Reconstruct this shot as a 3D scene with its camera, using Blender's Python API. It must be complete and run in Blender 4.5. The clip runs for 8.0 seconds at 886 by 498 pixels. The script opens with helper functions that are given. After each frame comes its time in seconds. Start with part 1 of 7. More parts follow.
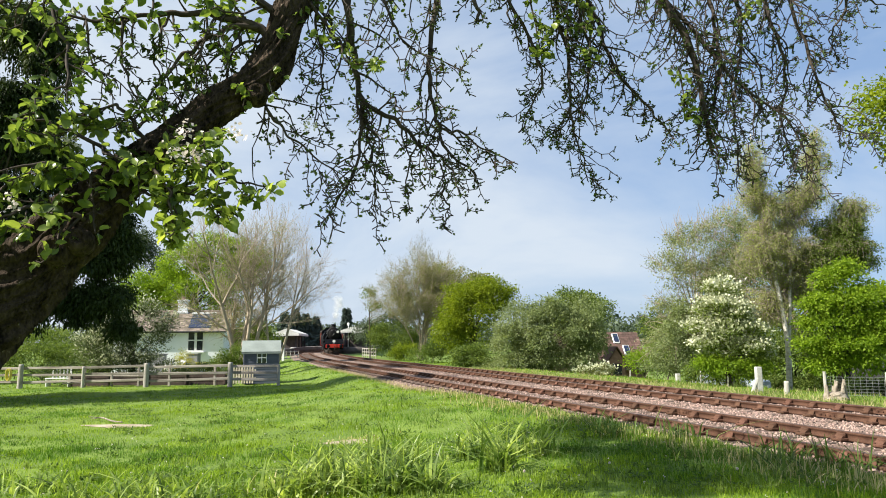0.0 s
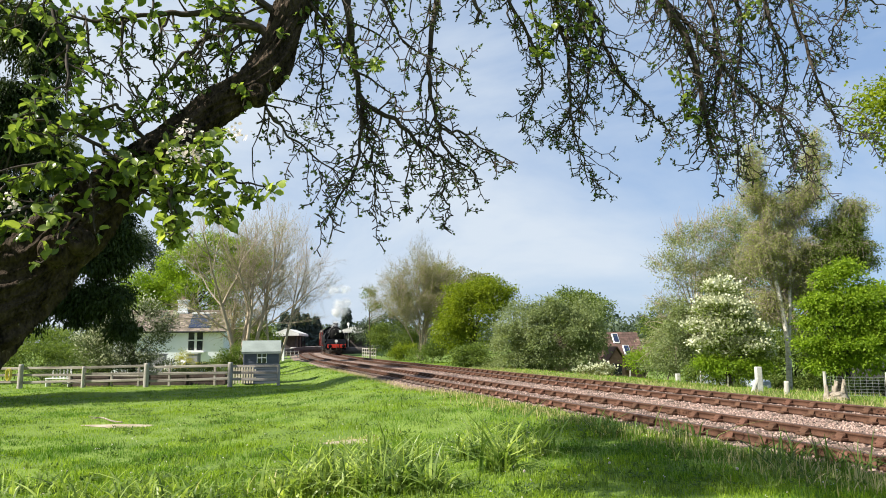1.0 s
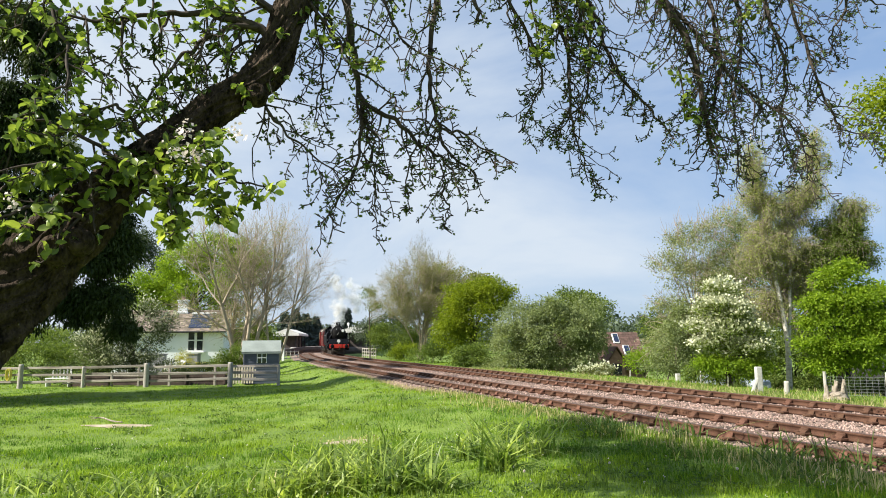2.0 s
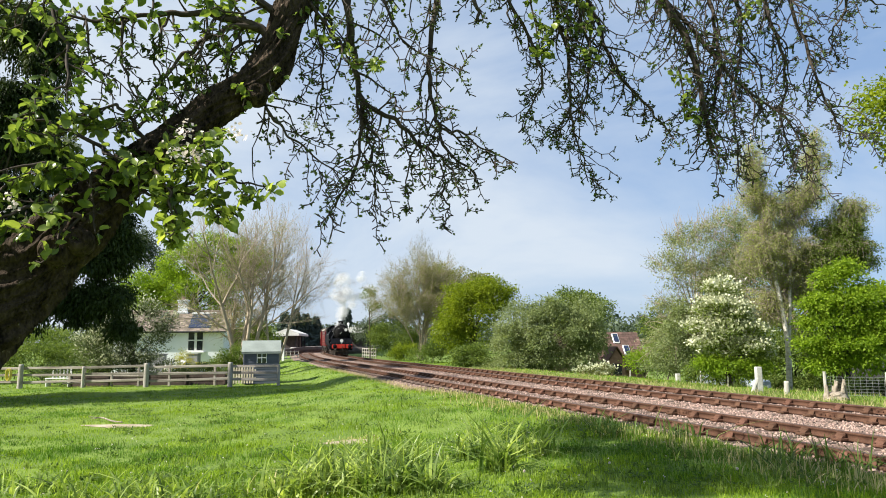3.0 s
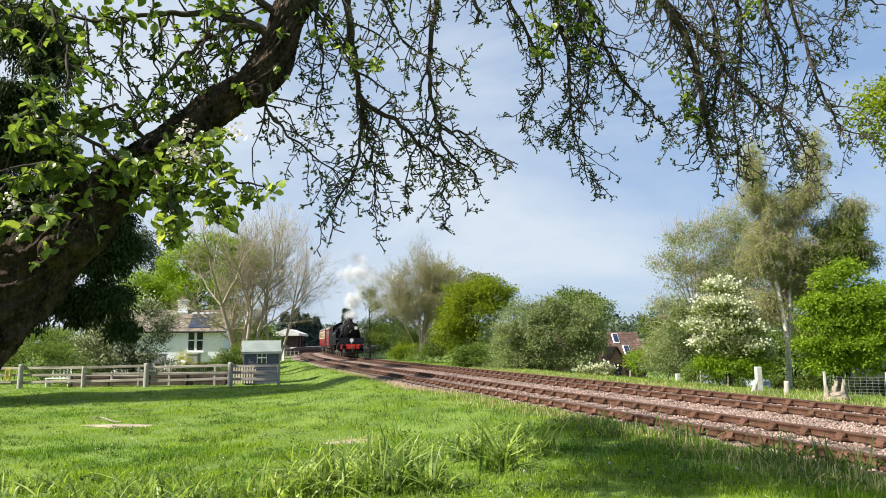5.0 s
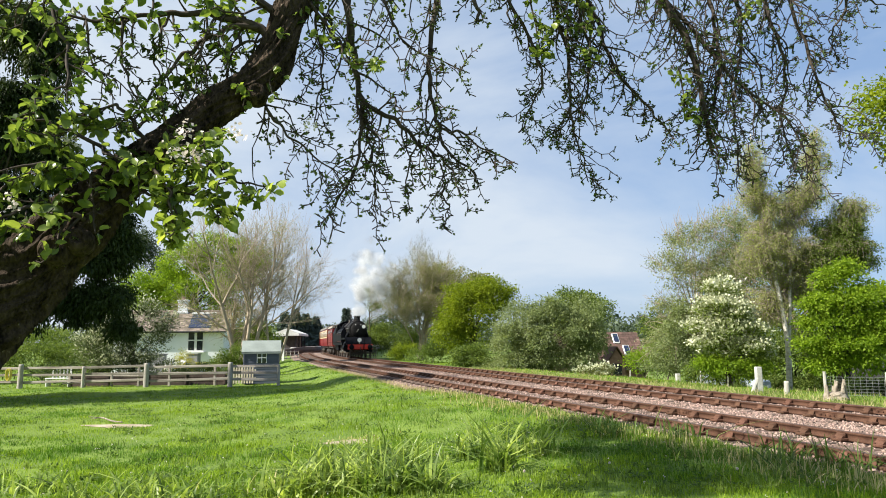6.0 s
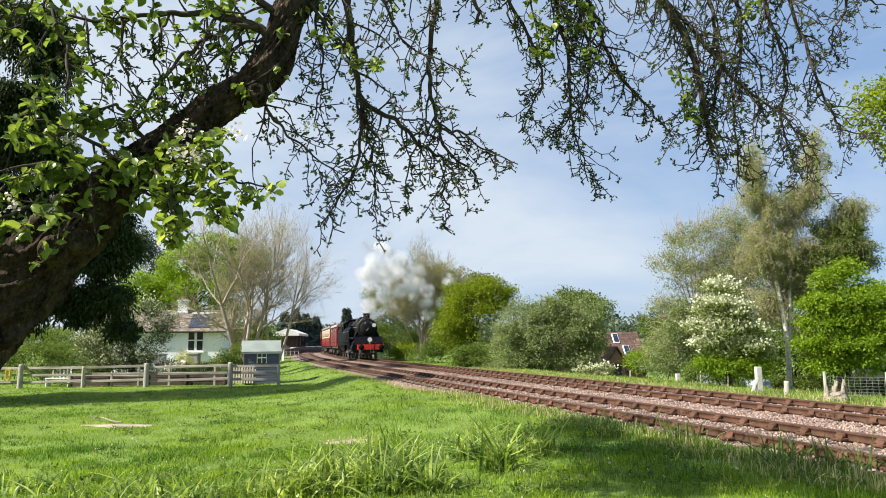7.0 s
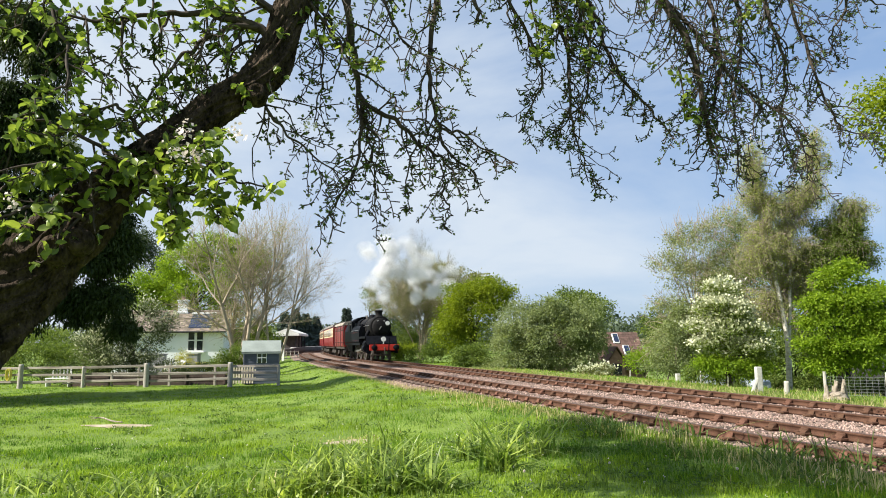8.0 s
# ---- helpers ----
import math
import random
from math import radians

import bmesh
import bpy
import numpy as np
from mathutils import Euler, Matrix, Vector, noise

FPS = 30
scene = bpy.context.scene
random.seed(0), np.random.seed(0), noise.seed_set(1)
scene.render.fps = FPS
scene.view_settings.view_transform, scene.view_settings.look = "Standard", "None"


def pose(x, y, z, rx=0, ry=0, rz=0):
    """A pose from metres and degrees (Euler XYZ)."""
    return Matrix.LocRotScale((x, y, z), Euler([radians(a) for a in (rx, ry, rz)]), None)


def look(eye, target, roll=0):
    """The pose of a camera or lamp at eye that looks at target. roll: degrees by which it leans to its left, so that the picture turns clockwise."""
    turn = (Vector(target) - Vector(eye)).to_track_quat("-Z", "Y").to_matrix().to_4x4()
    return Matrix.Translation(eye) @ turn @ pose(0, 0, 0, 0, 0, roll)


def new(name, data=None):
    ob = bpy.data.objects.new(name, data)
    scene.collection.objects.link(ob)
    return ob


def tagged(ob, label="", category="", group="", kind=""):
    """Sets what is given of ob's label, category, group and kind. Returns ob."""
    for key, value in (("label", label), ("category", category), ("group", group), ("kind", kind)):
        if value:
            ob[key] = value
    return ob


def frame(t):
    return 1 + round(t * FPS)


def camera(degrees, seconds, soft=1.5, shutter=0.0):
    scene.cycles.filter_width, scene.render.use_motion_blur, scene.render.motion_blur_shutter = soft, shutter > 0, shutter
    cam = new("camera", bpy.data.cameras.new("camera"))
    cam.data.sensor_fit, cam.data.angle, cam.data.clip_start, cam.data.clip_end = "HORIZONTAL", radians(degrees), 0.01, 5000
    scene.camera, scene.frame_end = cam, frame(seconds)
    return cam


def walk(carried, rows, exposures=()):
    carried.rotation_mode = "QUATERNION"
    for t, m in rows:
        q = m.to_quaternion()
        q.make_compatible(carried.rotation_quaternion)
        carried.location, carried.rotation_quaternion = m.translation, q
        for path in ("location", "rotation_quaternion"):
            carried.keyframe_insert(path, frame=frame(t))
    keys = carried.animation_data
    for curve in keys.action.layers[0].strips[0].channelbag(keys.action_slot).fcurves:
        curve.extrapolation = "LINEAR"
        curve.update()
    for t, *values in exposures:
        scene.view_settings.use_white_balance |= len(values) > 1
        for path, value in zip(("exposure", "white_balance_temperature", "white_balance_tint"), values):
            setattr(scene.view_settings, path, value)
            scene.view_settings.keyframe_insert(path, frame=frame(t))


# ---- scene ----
cam = camera(65.38, 8.0, soft=0.95)
EYE = (0.0, 0.0, 1.43)
VIEW = look(EYE, (0.0, 10.0, 1.43 + 1.3494), -0.613)
walk(cam, [(0.0, VIEW), (8.0, VIEW)])

# ---- light ----
SUN_DIR = Vector((-0.79, -0.33, 0.74)).normalized()
world = bpy.data.worlds.new("sky")
scene.world = world
world.use_nodes = True


def sky():
    nt = world.node_tree
    nt.nodes.clear()
    out = nt.nodes.new("ShaderNodeOutputWorld")
    bg = nt.nodes.new("ShaderNodeBackground")
    tex = nt.nodes.new("ShaderNodeTexSky")
    tex.sky_type = "NISHITA"
    tex.sun_disc = False
    tex.sun_elevation = math.asin(SUN_DIR.z)
    tex.sun_rotation = math.atan2(SUN_DIR.x, SUN_DIR.y)
    tex.air_density, tex.dust_density, tex.ozone_density = 1.0, 0.6, 3.0
    co = nt.nodes.new("ShaderNodeTexCoord")
    mp = nt.nodes.new("ShaderNodeMapping")
    mp.inputs["Scale"].default_value = (1.0, 1.0, 2.4)
    mp.inputs["Rotation"].default_value = (0.25, 0.35, 0.5)
    n1 = nt.nodes.new("ShaderNodeTexNoise")
    n1.inputs["Scale"].default_value = 1.9
    n1.inputs["Detail"].default_value = 7
    n1.inputs["Roughness"].default_value = 0.55
    n1.inputs["Distortion"].default_value = 0.35
    ramp = nt.nodes.new("ShaderNodeValToRGB")
    ramp.color_ramp.elements[0].position, ramp.color_ramp.elements[0].color = 0.36, (0.10, 0.10, 0.10, 1)
    ramp.color_ramp.elements[1].position, ramp.color_ramp.elements[1].color = 0.66, (0.92, 0.92, 0.92, 1)
    mix = nt.nodes.new("ShaderNodeMix")
    mix.data_type = "RGBA"
    mix.inputs[7].default_value = (6.1, 6.8, 7.6, 1)
    bg.inputs["Strength"].default_value = 0.06
    nt.links.new(co.outputs["Generated"], mp.inputs["Vector"])
    nt.links.new(mp.outputs[0], n1.inputs["Vector"])
    axes = nt.nodes.new("ShaderNodeSeparateXYZ")
    sunward = nt.nodes.new("ShaderNodeMath")
    sunward.operation = "MULTIPLY_ADD"
    sunward.inputs[1].default_value = -0.20
    nt.links.new(co.outputs["Generated"], axes.inputs[0])
    nt.links.new(axes.outputs["X"], sunward.inputs[0])
    nt.links.new(n1.outputs["Fac"], sunward.inputs[2])
    nt.links.new(sunward.outputs[0], ramp.inputs["Fac"])
    nt.links.new(ramp.outputs["Color"], mix.inputs[0])
    haze = nt.nodes.new("ShaderNodeMix")
    haze.data_type = "RGBA"
    haze.inputs[0].default_value = 0.6
    haze.inputs[7].default_value = (2.5, 4.1, 7.0, 1)
    nt.links.new(tex.outputs[0], haze.inputs[6])
    nt.links.new(haze.outputs[2], mix.inputs[6])
    nt.links.new(mix.outputs[2], bg.inputs["Color"])
    nt.links.new(bg.outputs[0], out.inputs[0])


sky()
sun = new("sun", bpy.data.lights.new("sun", "SUN"))
sun.data.energy, sun.data.angle, sun.data.color = 5.0, radians(0.6), (1.0, 0.95, 0.86)
sun.matrix_world = look(SUN_DIR * 60, (0, 0, 0))
scene.view_settings.exposure = 1.0


# ---- materials ----
def material(name, low, high, rough=0.8, scale=4.0, fine=40.0, bump=0.3, depth=0.02, metal=0.0, through_light=0.0, vary=0.0,
             islands=False, stretch=(1, 1, 1), spec=0.4, third=None, coat=0.0, tint=(1.6, 1.6, 0.8)):
    """Two colours mixed by a coarse and a fine noise, with relief; through_light: share of light that leaves let pass."""
    m = bpy.data.materials.new(name)
    m.use_nodes = True
    nt = m.node_tree
    bsdf = nt.nodes["Principled BSDF"]
    co = nt.nodes.new("ShaderNodeTexCoord")
    mp = nt.nodes.new("ShaderNodeMapping")
    mp.inputs["Scale"].default_value = stretch
    nt.links.new(co.outputs["Object"], mp.inputs["Vector"])

    def noise_at(s, d):
        n = nt.nodes.new("ShaderNodeTexNoise")
        n.inputs["Scale"].default_value, n.inputs["Detail"].default_value = s, d
        nt.links.new(mp.outputs[0], n.inputs["Vector"])
        return n

    a, b = noise_at(scale, 4), noise_at(fine, 5)
    add = nt.nodes.new("ShaderNodeMath")
    add.operation = "MULTIPLY_ADD"
    add.inputs[1].default_value = 0.55
    half = nt.nodes.new("ShaderNodeMath")
    half.operation = "MULTIPLY"
    half.inputs[1].default_value = 0.45
    nt.links.new(b.outputs["Fac"], half.inputs[0])
    nt.links.new(a.outputs["Fac"], add.inputs[0])
    nt.links.new(half.outputs[0], add.inputs[2])
    ramp = nt.nodes.new("ShaderNodeValToRGB")
    e = ramp.color_ramp.elements
    e[0].position, e[0].color = 0.36, (*low, 1)
    e[1].position, e[1].color = 0.64, (*high, 1)
    if third:
        t = e.new(0.72)
        t.color = (*third, 1)
    nt.links.new(add.outputs[0], ramp.inputs["Fac"])
    colour = ramp.outputs["Color"]
    if vary:
        hsv = nt.nodes.new("ShaderNodeHueSaturation")
        rnd = nt.nodes.new("ShaderNodeNewGeometry") if islands else nt.nodes.new("ShaderNodeObjectInfo")
        val = nt.nodes.new("ShaderNodeMapRange")
        val.inputs["To Min"].default_value, val.inputs["To Max"].default_value = 1 - vary, 1 + vary
        hue = nt.nodes.new("ShaderNodeMapRange")
        hue.inputs["To Min"].default_value, hue.inputs["To Max"].default_value = 0.5 + vary * 0.03, 0.5 - vary * 0.03
        src = rnd.outputs["Random Per Island"] if islands else rnd.outputs["Random"]
        nt.links.new(src, val.inputs["Value"])
        nt.links.new(src, hue.inputs["Value"])
        nt.links.new(val.outputs[0], hsv.inputs["Value"])
        nt.links.new(hue.outputs[0], hsv.inputs["Hue"])
        nt.links.new(colour, hsv.inputs["Color"])
        colour = hsv.outputs["Color"]
    nt.links.new(colour, bsdf.inputs["Base Color"])
    bsdf.inputs["Roughness"].default_value = rough
    bsdf.inputs["Metallic"].default_value = metal
    bsdf.inputs["Specular IOR Level"].default_value = spec
    bsdf.inputs["Coat Weight"].default_value = coat
    if bump:
        bp = nt.nodes.new("ShaderNodeBump")
        bp.inputs["Strength"].default_value, bp.inputs["Distance"].default_value = bump, depth
        nt.links.new(add.outputs[0], bp.inputs["Height"])
        nt.links.new(bp.outputs[0], bsdf.inputs["Normal"])
    if through_light:
        tr = nt.nodes.new("ShaderNodeBsdfTranslucent")
        warm = nt.nodes.new("ShaderNodeMix")
        warm.data_type, warm.blend_type = "RGBA", "MULTIPLY"
        warm.inputs[0].default_value = 1.0
        warm.inputs[7].default_value = (*tint, 1)
        nt.links.new(colour, warm.inputs[6])
        nt.links.new(warm.outputs[2], tr.inputs["Color"])
        ms = nt.nodes.new("ShaderNodeMixShader")
        ms.inputs[0].default_value = through_light
        nt.links.new(bsdf.outputs[0], ms.inputs[1])
        nt.links.new(tr.outputs[0], ms.inputs[2])
        nt.links.new(ms.outputs[0], nt.nodes["Material Output"].inputs["Surface"])
    return m


def leaf_mat(name, low, high, passing=0.35, vary=0.35, rough=0.5, tint=(1.6, 1.6, 0.8), spec=0.12):
    return material(name, low, high, rough, 0.6, 6.0, 0.0, through_light=passing, vary=vary, islands=True, spec=spec, tint=tint)


M_SOIL = material("lawn_soil", (0.08, 0.135, 0.014), (0.165, 0.24, 0.027), 0.95, 0.5, 14.0, 0.8, 0.05, third=(0.22, 0.26, 0.06))
M_GRASS = leaf_mat("grass_blade", (0.142, 0.235, 0.017), (0.25, 0.345, 0.033), 0.43, 0.35)
M_TALL = leaf_mat("tall_grass_blade", (0.085, 0.15, 0.025), (0.24, 0.31, 0.08), 0.38, 0.5)
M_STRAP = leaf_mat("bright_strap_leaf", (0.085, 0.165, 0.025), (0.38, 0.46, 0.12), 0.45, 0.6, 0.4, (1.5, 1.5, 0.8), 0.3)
# darker copy of the strap leaf with tree shade in its colour; also dark weeds
M_SHADY = leaf_mat("shaded_strap_dark_weed_leaf", (0.05, 0.10, 0.02), (0.15, 0.21, 0.06), 0.4, 0.4)
M_LUSH = leaf_mat("lush_grass_blade", (0.06, 0.14, 0.014), (0.13, 0.235, 0.025), 0.4, 0.35)
M_STRAW = leaf_mat("dry_grass", (0.36, 0.30, 0.14), (0.52, 0.45, 0.25), 0.3, 0.2)
M_BALLAST = material("ballast_bed", (0.12, 0.08, 0.06), (0.30, 0.215, 0.175), 0.95, 3.0, 30.0, 1.0, 0.06)
M_STONE = material("ballast_stone", (0.15, 0.10, 0.078), (0.42, 0.30, 0.245), 0.9, 2.0, 60.0, 0.4, 0.01, vary=0.5, islands=True)
M_RUST = material("rusty_rail_steel", (0.045, 0.021, 0.013), (0.115, 0.058, 0.036), 0.8, 3.0, 60.0, 0.4, 0.004, metal=0.0, spec=0.2)
M_HEAD = material("worn_rail_head", (0.07, 0.04, 0.03), (0.15, 0.095, 0.075), 0.5, 2.0, 50.0, 0.1, 0.002, metal=0.4)
M_CHAIR = material("rusty_cast_chair", (0.045, 0.021, 0.013), (0.14, 0.072, 0.045), 0.9, 6.0, 60.0, 0.5, 0.006, vary=0.25, spec=0.2)
M_SLEEPER = material("oiled_sleeper_wood", (0.05, 0.033, 0.024), (0.15, 0.10, 0.075), 0.9, 3.0, 40.0, 0.6, 0.01, stretch=(1, 6, 6), vary=0.25)
# the pale third bark colour paints in highlights of sunlit crests
M_BARK = material("apple_bark", (0.008, 0.006, 0.004), (0.09, 0.066, 0.047), 0.95, 14.0, 70.0, 1.0, 0.07, stretch=(1, 1, 0.5), third=(0.44, 0.38, 0.29), spec=0.1)
M_TWIG = material("dark_twig_bark", (0.022, 0.016, 0.012), (0.075, 0.056, 0.042), 0.9, 8.0, 60.0, 0.3, 0.004)
M_GREYBARK = material("pale_tan_bark", (0.24, 0.19, 0.135), (0.48, 0.40, 0.30), 0.9, 4.0, 30.0, 0.6, 0.02)
M_BIRCH = material("pale_birch_bark", (0.24, 0.21, 0.17), (0.72, 0.68, 0.60), 0.85, 3.0, 20.0, 0.5, 0.02, stretch=(1, 1, 2.5))
M_DARKBARK = material("dark_trunk_bark", (0.03, 0.024, 0.018), (0.10, 0.08, 0.06), 0.95, 5.0, 30.0, 0.7, 0.03)
M_APPLE = leaf_mat("apple_leaf", (0.085, 0.14, 0.026), (0.24, 0.30, 0.075), 0.48, 0.55, 0.32, (1.5, 1.5, 0.75), 0.35)
M_BUD = leaf_mat("opening_bud_leaf", (0.04, 0.065, 0.02), (0.095, 0.135, 0.04), 0.25, 0.4)
M_IVY = leaf_mat("dark_ivy_leaf", (0.025, 0.045, 0.012), (0.07, 0.10, 0.03), 0.2, 0.4)
M_BLOSSOM = leaf_mat("white_blossom", (0.72, 0.62, 0.60), (0.85, 0.80, 0.76), 0.3, 0.1, 0.7, (1, 0.97, 0.95))
M_LIME = leaf_mat("fresh_green_leaf", (0.12, 0.17, 0.012), (0.21, 0.26, 0.02), 0.4, 0.3)
M_MAPLE = leaf_mat("bright_maple_leaf", (0.135, 0.22, 0.018), (0.245, 0.335, 0.035), 0.5, 0.3)
M_GREEN = leaf_mat("mid_green_leaf", (0.085, 0.13, 0.026), (0.155, 0.205, 0.048), 0.4, 0.3)
M_SAGE = leaf_mat("grey_green_willow_leaf", (0.14, 0.18, 0.078), (0.27, 0.31, 0.15), 0.38, 0.3)
M_PALE = leaf_mat("pale_olive_leaf", (0.12, 0.14, 0.045), (0.23, 0.245, 0.095), 0.4, 0.3)
M_WILLOW = leaf_mat("pale_willow_leaf", (0.16, 0.19, 0.085), (0.31, 0.335, 0.165), 0.42, 0.3)
M_BIRCHLEAF = leaf_mat("young_birch_leaf", (0.185, 0.225, 0.075), (0.34, 0.375, 0.145), 0.47, 0.3)
M_CONIFER = leaf_mat("dark_conifer_needles", (0.016, 0.028, 0.009), (0.055, 0.08, 0.022), 0.18, 0.4)
M_HAW = leaf_mat("hawthorn_flower", (0.42, 0.45, 0.25), (0.70, 0.70, 0.52), 0.25, 0.25, 0.6, (1, 1, 0.9))
M_CHERRYLEAF = leaf_mat("dull_cherry_leaf", (0.06, 0.085, 0.035), (0.13, 0.16, 0.07), 0.3, 0.3)
M_HAWLEAF = leaf_mat("hawthorn_leaf", (0.12, 0.175, 0.035), (0.22, 0.275, 0.07), 0.42, 0.3)
# both far foliage colours are lifted and greyed to paint in distance haze
M_FAR = leaf_mat("hazy_far_leaf", (0.06, 0.085, 0.055), (0.12, 0.15, 0.095), 0.2, 0.3)
M_FAR_DARK = leaf_mat("hazy_fir_needles", (0.055, 0.075, 0.065), (0.10, 0.13, 0.11), 0.1, 0.3)
M_TWIGPALE = material("pale_twig", (0.21, 0.165, 0.115), (0.43, 0.36, 0.27), 0.9, 4.0, 30.0, 0.3, 0.01)

M_GLASS = material("dark_window_glass", (0.015, 0.018, 0.02), (0.04, 0.045, 0.05), 0.08, 1.0, 5.0, 0.0, spec=0.7)


# ---- mesh tools ----
class Shape:
    """Vertices and faces gathered from simple rounded solids."""

    def __init__(self):
        self.v, self.f, self.n = [], [], 0

    def add(self, verts, faces):
        self.v.append(np.asarray(verts, float))
        n = self.n
        self.f += [[i + n for i in f] for f in faces]
        self.n += len(verts)
        return self

    def box(self, c, s, b=0.01, m=None):
        """A block of size s round c with chamfered edges b, turned by m."""
        hx, hy, hz = (x / 2 for x in s)
        b = min(b, hx * 0.45, hy * 0.45, hz * 0.45)
        pts, idx = [], {}
        for sx in (-1, 1):
            for sy in (-1, 1):
                for sz in (-1, 1):
                    for k, (bx, by, bz) in enumerate(((0, b, b), (b, 0, b), (b, b, 0))):
                        idx[sx, sy, sz, k] = len(pts)
                        pts.append((sx * (hx - bx), sy * (hy - by), sz * (hz - bz)))
        g = lambda *a: idx[a]
        fs = []
        for s1 in (-1, 1):
            ring = [(-1, -1), (1, -1), (1, 1), (-1, 1)]
            ring = ring if s1 > 0 else ring[::-1]
            fs.append([g(s1, a, c2, 0) for a, c2 in ring])
            fs.append([g(c2, s1, a, 1) for a, c2 in ring])
            fs.append([g(a, c2, s1, 2) for a, c2 in ring])
            for s2 in (-1, 1):
                for fa in (((s1, s2, -1), (s1, s2, 1), 0, 1), ((s1, -1, s2), (s1, 1, s2), 0, 2), ((-1, s1, s2), (1, s1, s2), 1, 2)):
                    p, q, k, l = fa
                    fs.append([g(*p, k), g(*q, k), g(*q, l), g(*p, l)])
                for s3 in (-1, 1):
                    fs.append([g(s1, s2, s3, k) for k in range(3)])
        pts = np.array(pts)
        if m is not None:
            pts = pts @ np.array(m.to_3x3()).T
        return self.add(pts + np.array(c, float), fs)

    def rod(self, p, q, r0, r1=None, n=8, caps=True):
        r1 = r0 if r1 is None else r1
        p, q = np.array(p, float), np.array(q, float)
        d = q - p
        d /= np.linalg.norm(d) + 1e-9
        a = np.cross(d, (0, 0, 1) if abs(d[2]) < 0.9 else (1, 0, 0))
        a /= np.linalg.norm(a)
        b = np.cross(d, a)
        t = np.arange(n) / n * 2 * np.pi
        ring = np.cos(t)[:, None] * a + np.sin(t)[:, None] * b
        fs = [[i, (i + 1) % n, n + (i + 1) % n, n + i] for i in range(n)]
        if caps:
            fs += [list(range(n))[::-1], list(range(n, 2 * n))]
        return self.add(np.vstack([p + ring * r0, q + ring * r1]), fs)

    def turned(self, origin, axis, profile, n=24):
        """A solid of revolution: profile rows of (distance along the axis, radius)."""
        axis = np.array(axis, float) / np.linalg.norm(axis)
        a = np.cross(axis, (0, 0, 1) if abs(axis[2]) < 0.9 else (1, 0, 0))
        a /= np.linalg.norm(a)
        b = np.cross(axis, a)
        t = np.arange(n) / n * 2 * np.pi
        ring = np.cos(t)[:, None] * a + np.sin(t)[:, None] * b
        vs = np.vstack([np.array(origin, float) + axis * d + ring * r for d, r in profile])
        k = len(profile)
        fs = [[j * n + i, j * n + (i + 1) % n, (j + 1) * n + (i + 1) % n, (j + 1) * n + i] for j in range(k - 1) for i in range(n)]
        return self.add(vs, fs + [list(range(n))[::-1], list(range((k - 1) * n, k * n))])

    def prism(self, outline, axis, lo, hi):
        """An outline of (u, v) pushed from lo to hi along axis 0, 1 or 2."""
        n = len(outline)

        def at(u, v, w):
            return [(w, u, v), (u, w, v), (u, v, w)][axis]

        vs = [at(u, v, lo) for u, v in outline] + [at(u, v, hi) for u, v in outline]
        fs = [[i, (i + 1) % n, n + (i + 1) % n, n + i] for i in range(n)]
        return self.add(vs, fs + [list(range(n))[::-1], list(range(n, 2 * n))])

    def tube(self, pts, radii, n=10, rough=0.0, seed=0, step=6):
        """A tapered, knotty tube along a smooth line through pts."""
        pts, radii = smooth(pts, radii, step)
        k = len(pts)
        d = np.gradient(pts, axis=0)
        d /= np.linalg.norm(d, axis=1)[:, None] + 1e-9
        a = np.cross(d[0], (0.3, 0.2, 1))
        vs = []
        t = np.arange(n) / n * 2 * np.pi
        for i in range(k):
            a = a - d[i] * (a @ d[i])
            a /= np.linalg.norm(a) + 1e-9
            b = np.cross(d[i], a)
            r = radii[i] * np.ones(n)
            if rough:
                for j in range(n):
                    q = pts[i] + (np.cos(t[j]) * a + np.sin(t[j]) * b) * radii[i]
                    r[j] *= 1 + rough * (noise.noise(Vector(q * 5) + Vector((seed, 0, 0))) + 0.7 * noise.noise(Vector(q * 14)) + 0.35 * noise.noise(Vector(q * 34)))
            vs.append(pts[i] + (np.cos(t)[:, None] * a + np.sin(t)[:, None] * b) * r[:, None])
        fs = [[j * n + i, j * n + (i + 1) % n, (j + 1) * n + (i + 1) % n, (j + 1) * n + i] for j in range(k - 1) for i in range(n)]
        return self.add(np.vstack(vs), fs + [list(range(n))[::-1], list(range((k - 1) * n, k * n))])

    def data(self, name, mat, smooth_faces=False):
        me = bpy.data.meshes.new(name)
        me.from_pydata(np.vstack(self.v).tolist(), [], self.f)
        me.materials.append(mat)
        if smooth_faces:
            me.shade_smooth()
        me.update()
        return me


def smooth(pts, radii, step=6):
    """Catmull-Rom points and radii."""
    p, r = np.array(pts, float), np.array(radii, float)
    if len(p) < 3:
        return p, r
    P = np.vstack([2 * p[0] - p[1], p, 2 * p[-1] - p[-2]])
    out, rr = [], []
    for i in range(len(p) - 1):
        for k in range(step):
            t = k / step
            a, b, c, d = P[i:i + 4]
            out.append(0.5 * (2 * b + (c - a) * t + (2 * a - 5 * b + 4 * c - d) * t * t + (3 * b - a - 3 * c + d) * t ** 3))
            rr.append(r[i] * (1 - t) + r[i + 1] * t)
    return np.array(out + [p[-1]]), np.array(rr + [r[-1]])


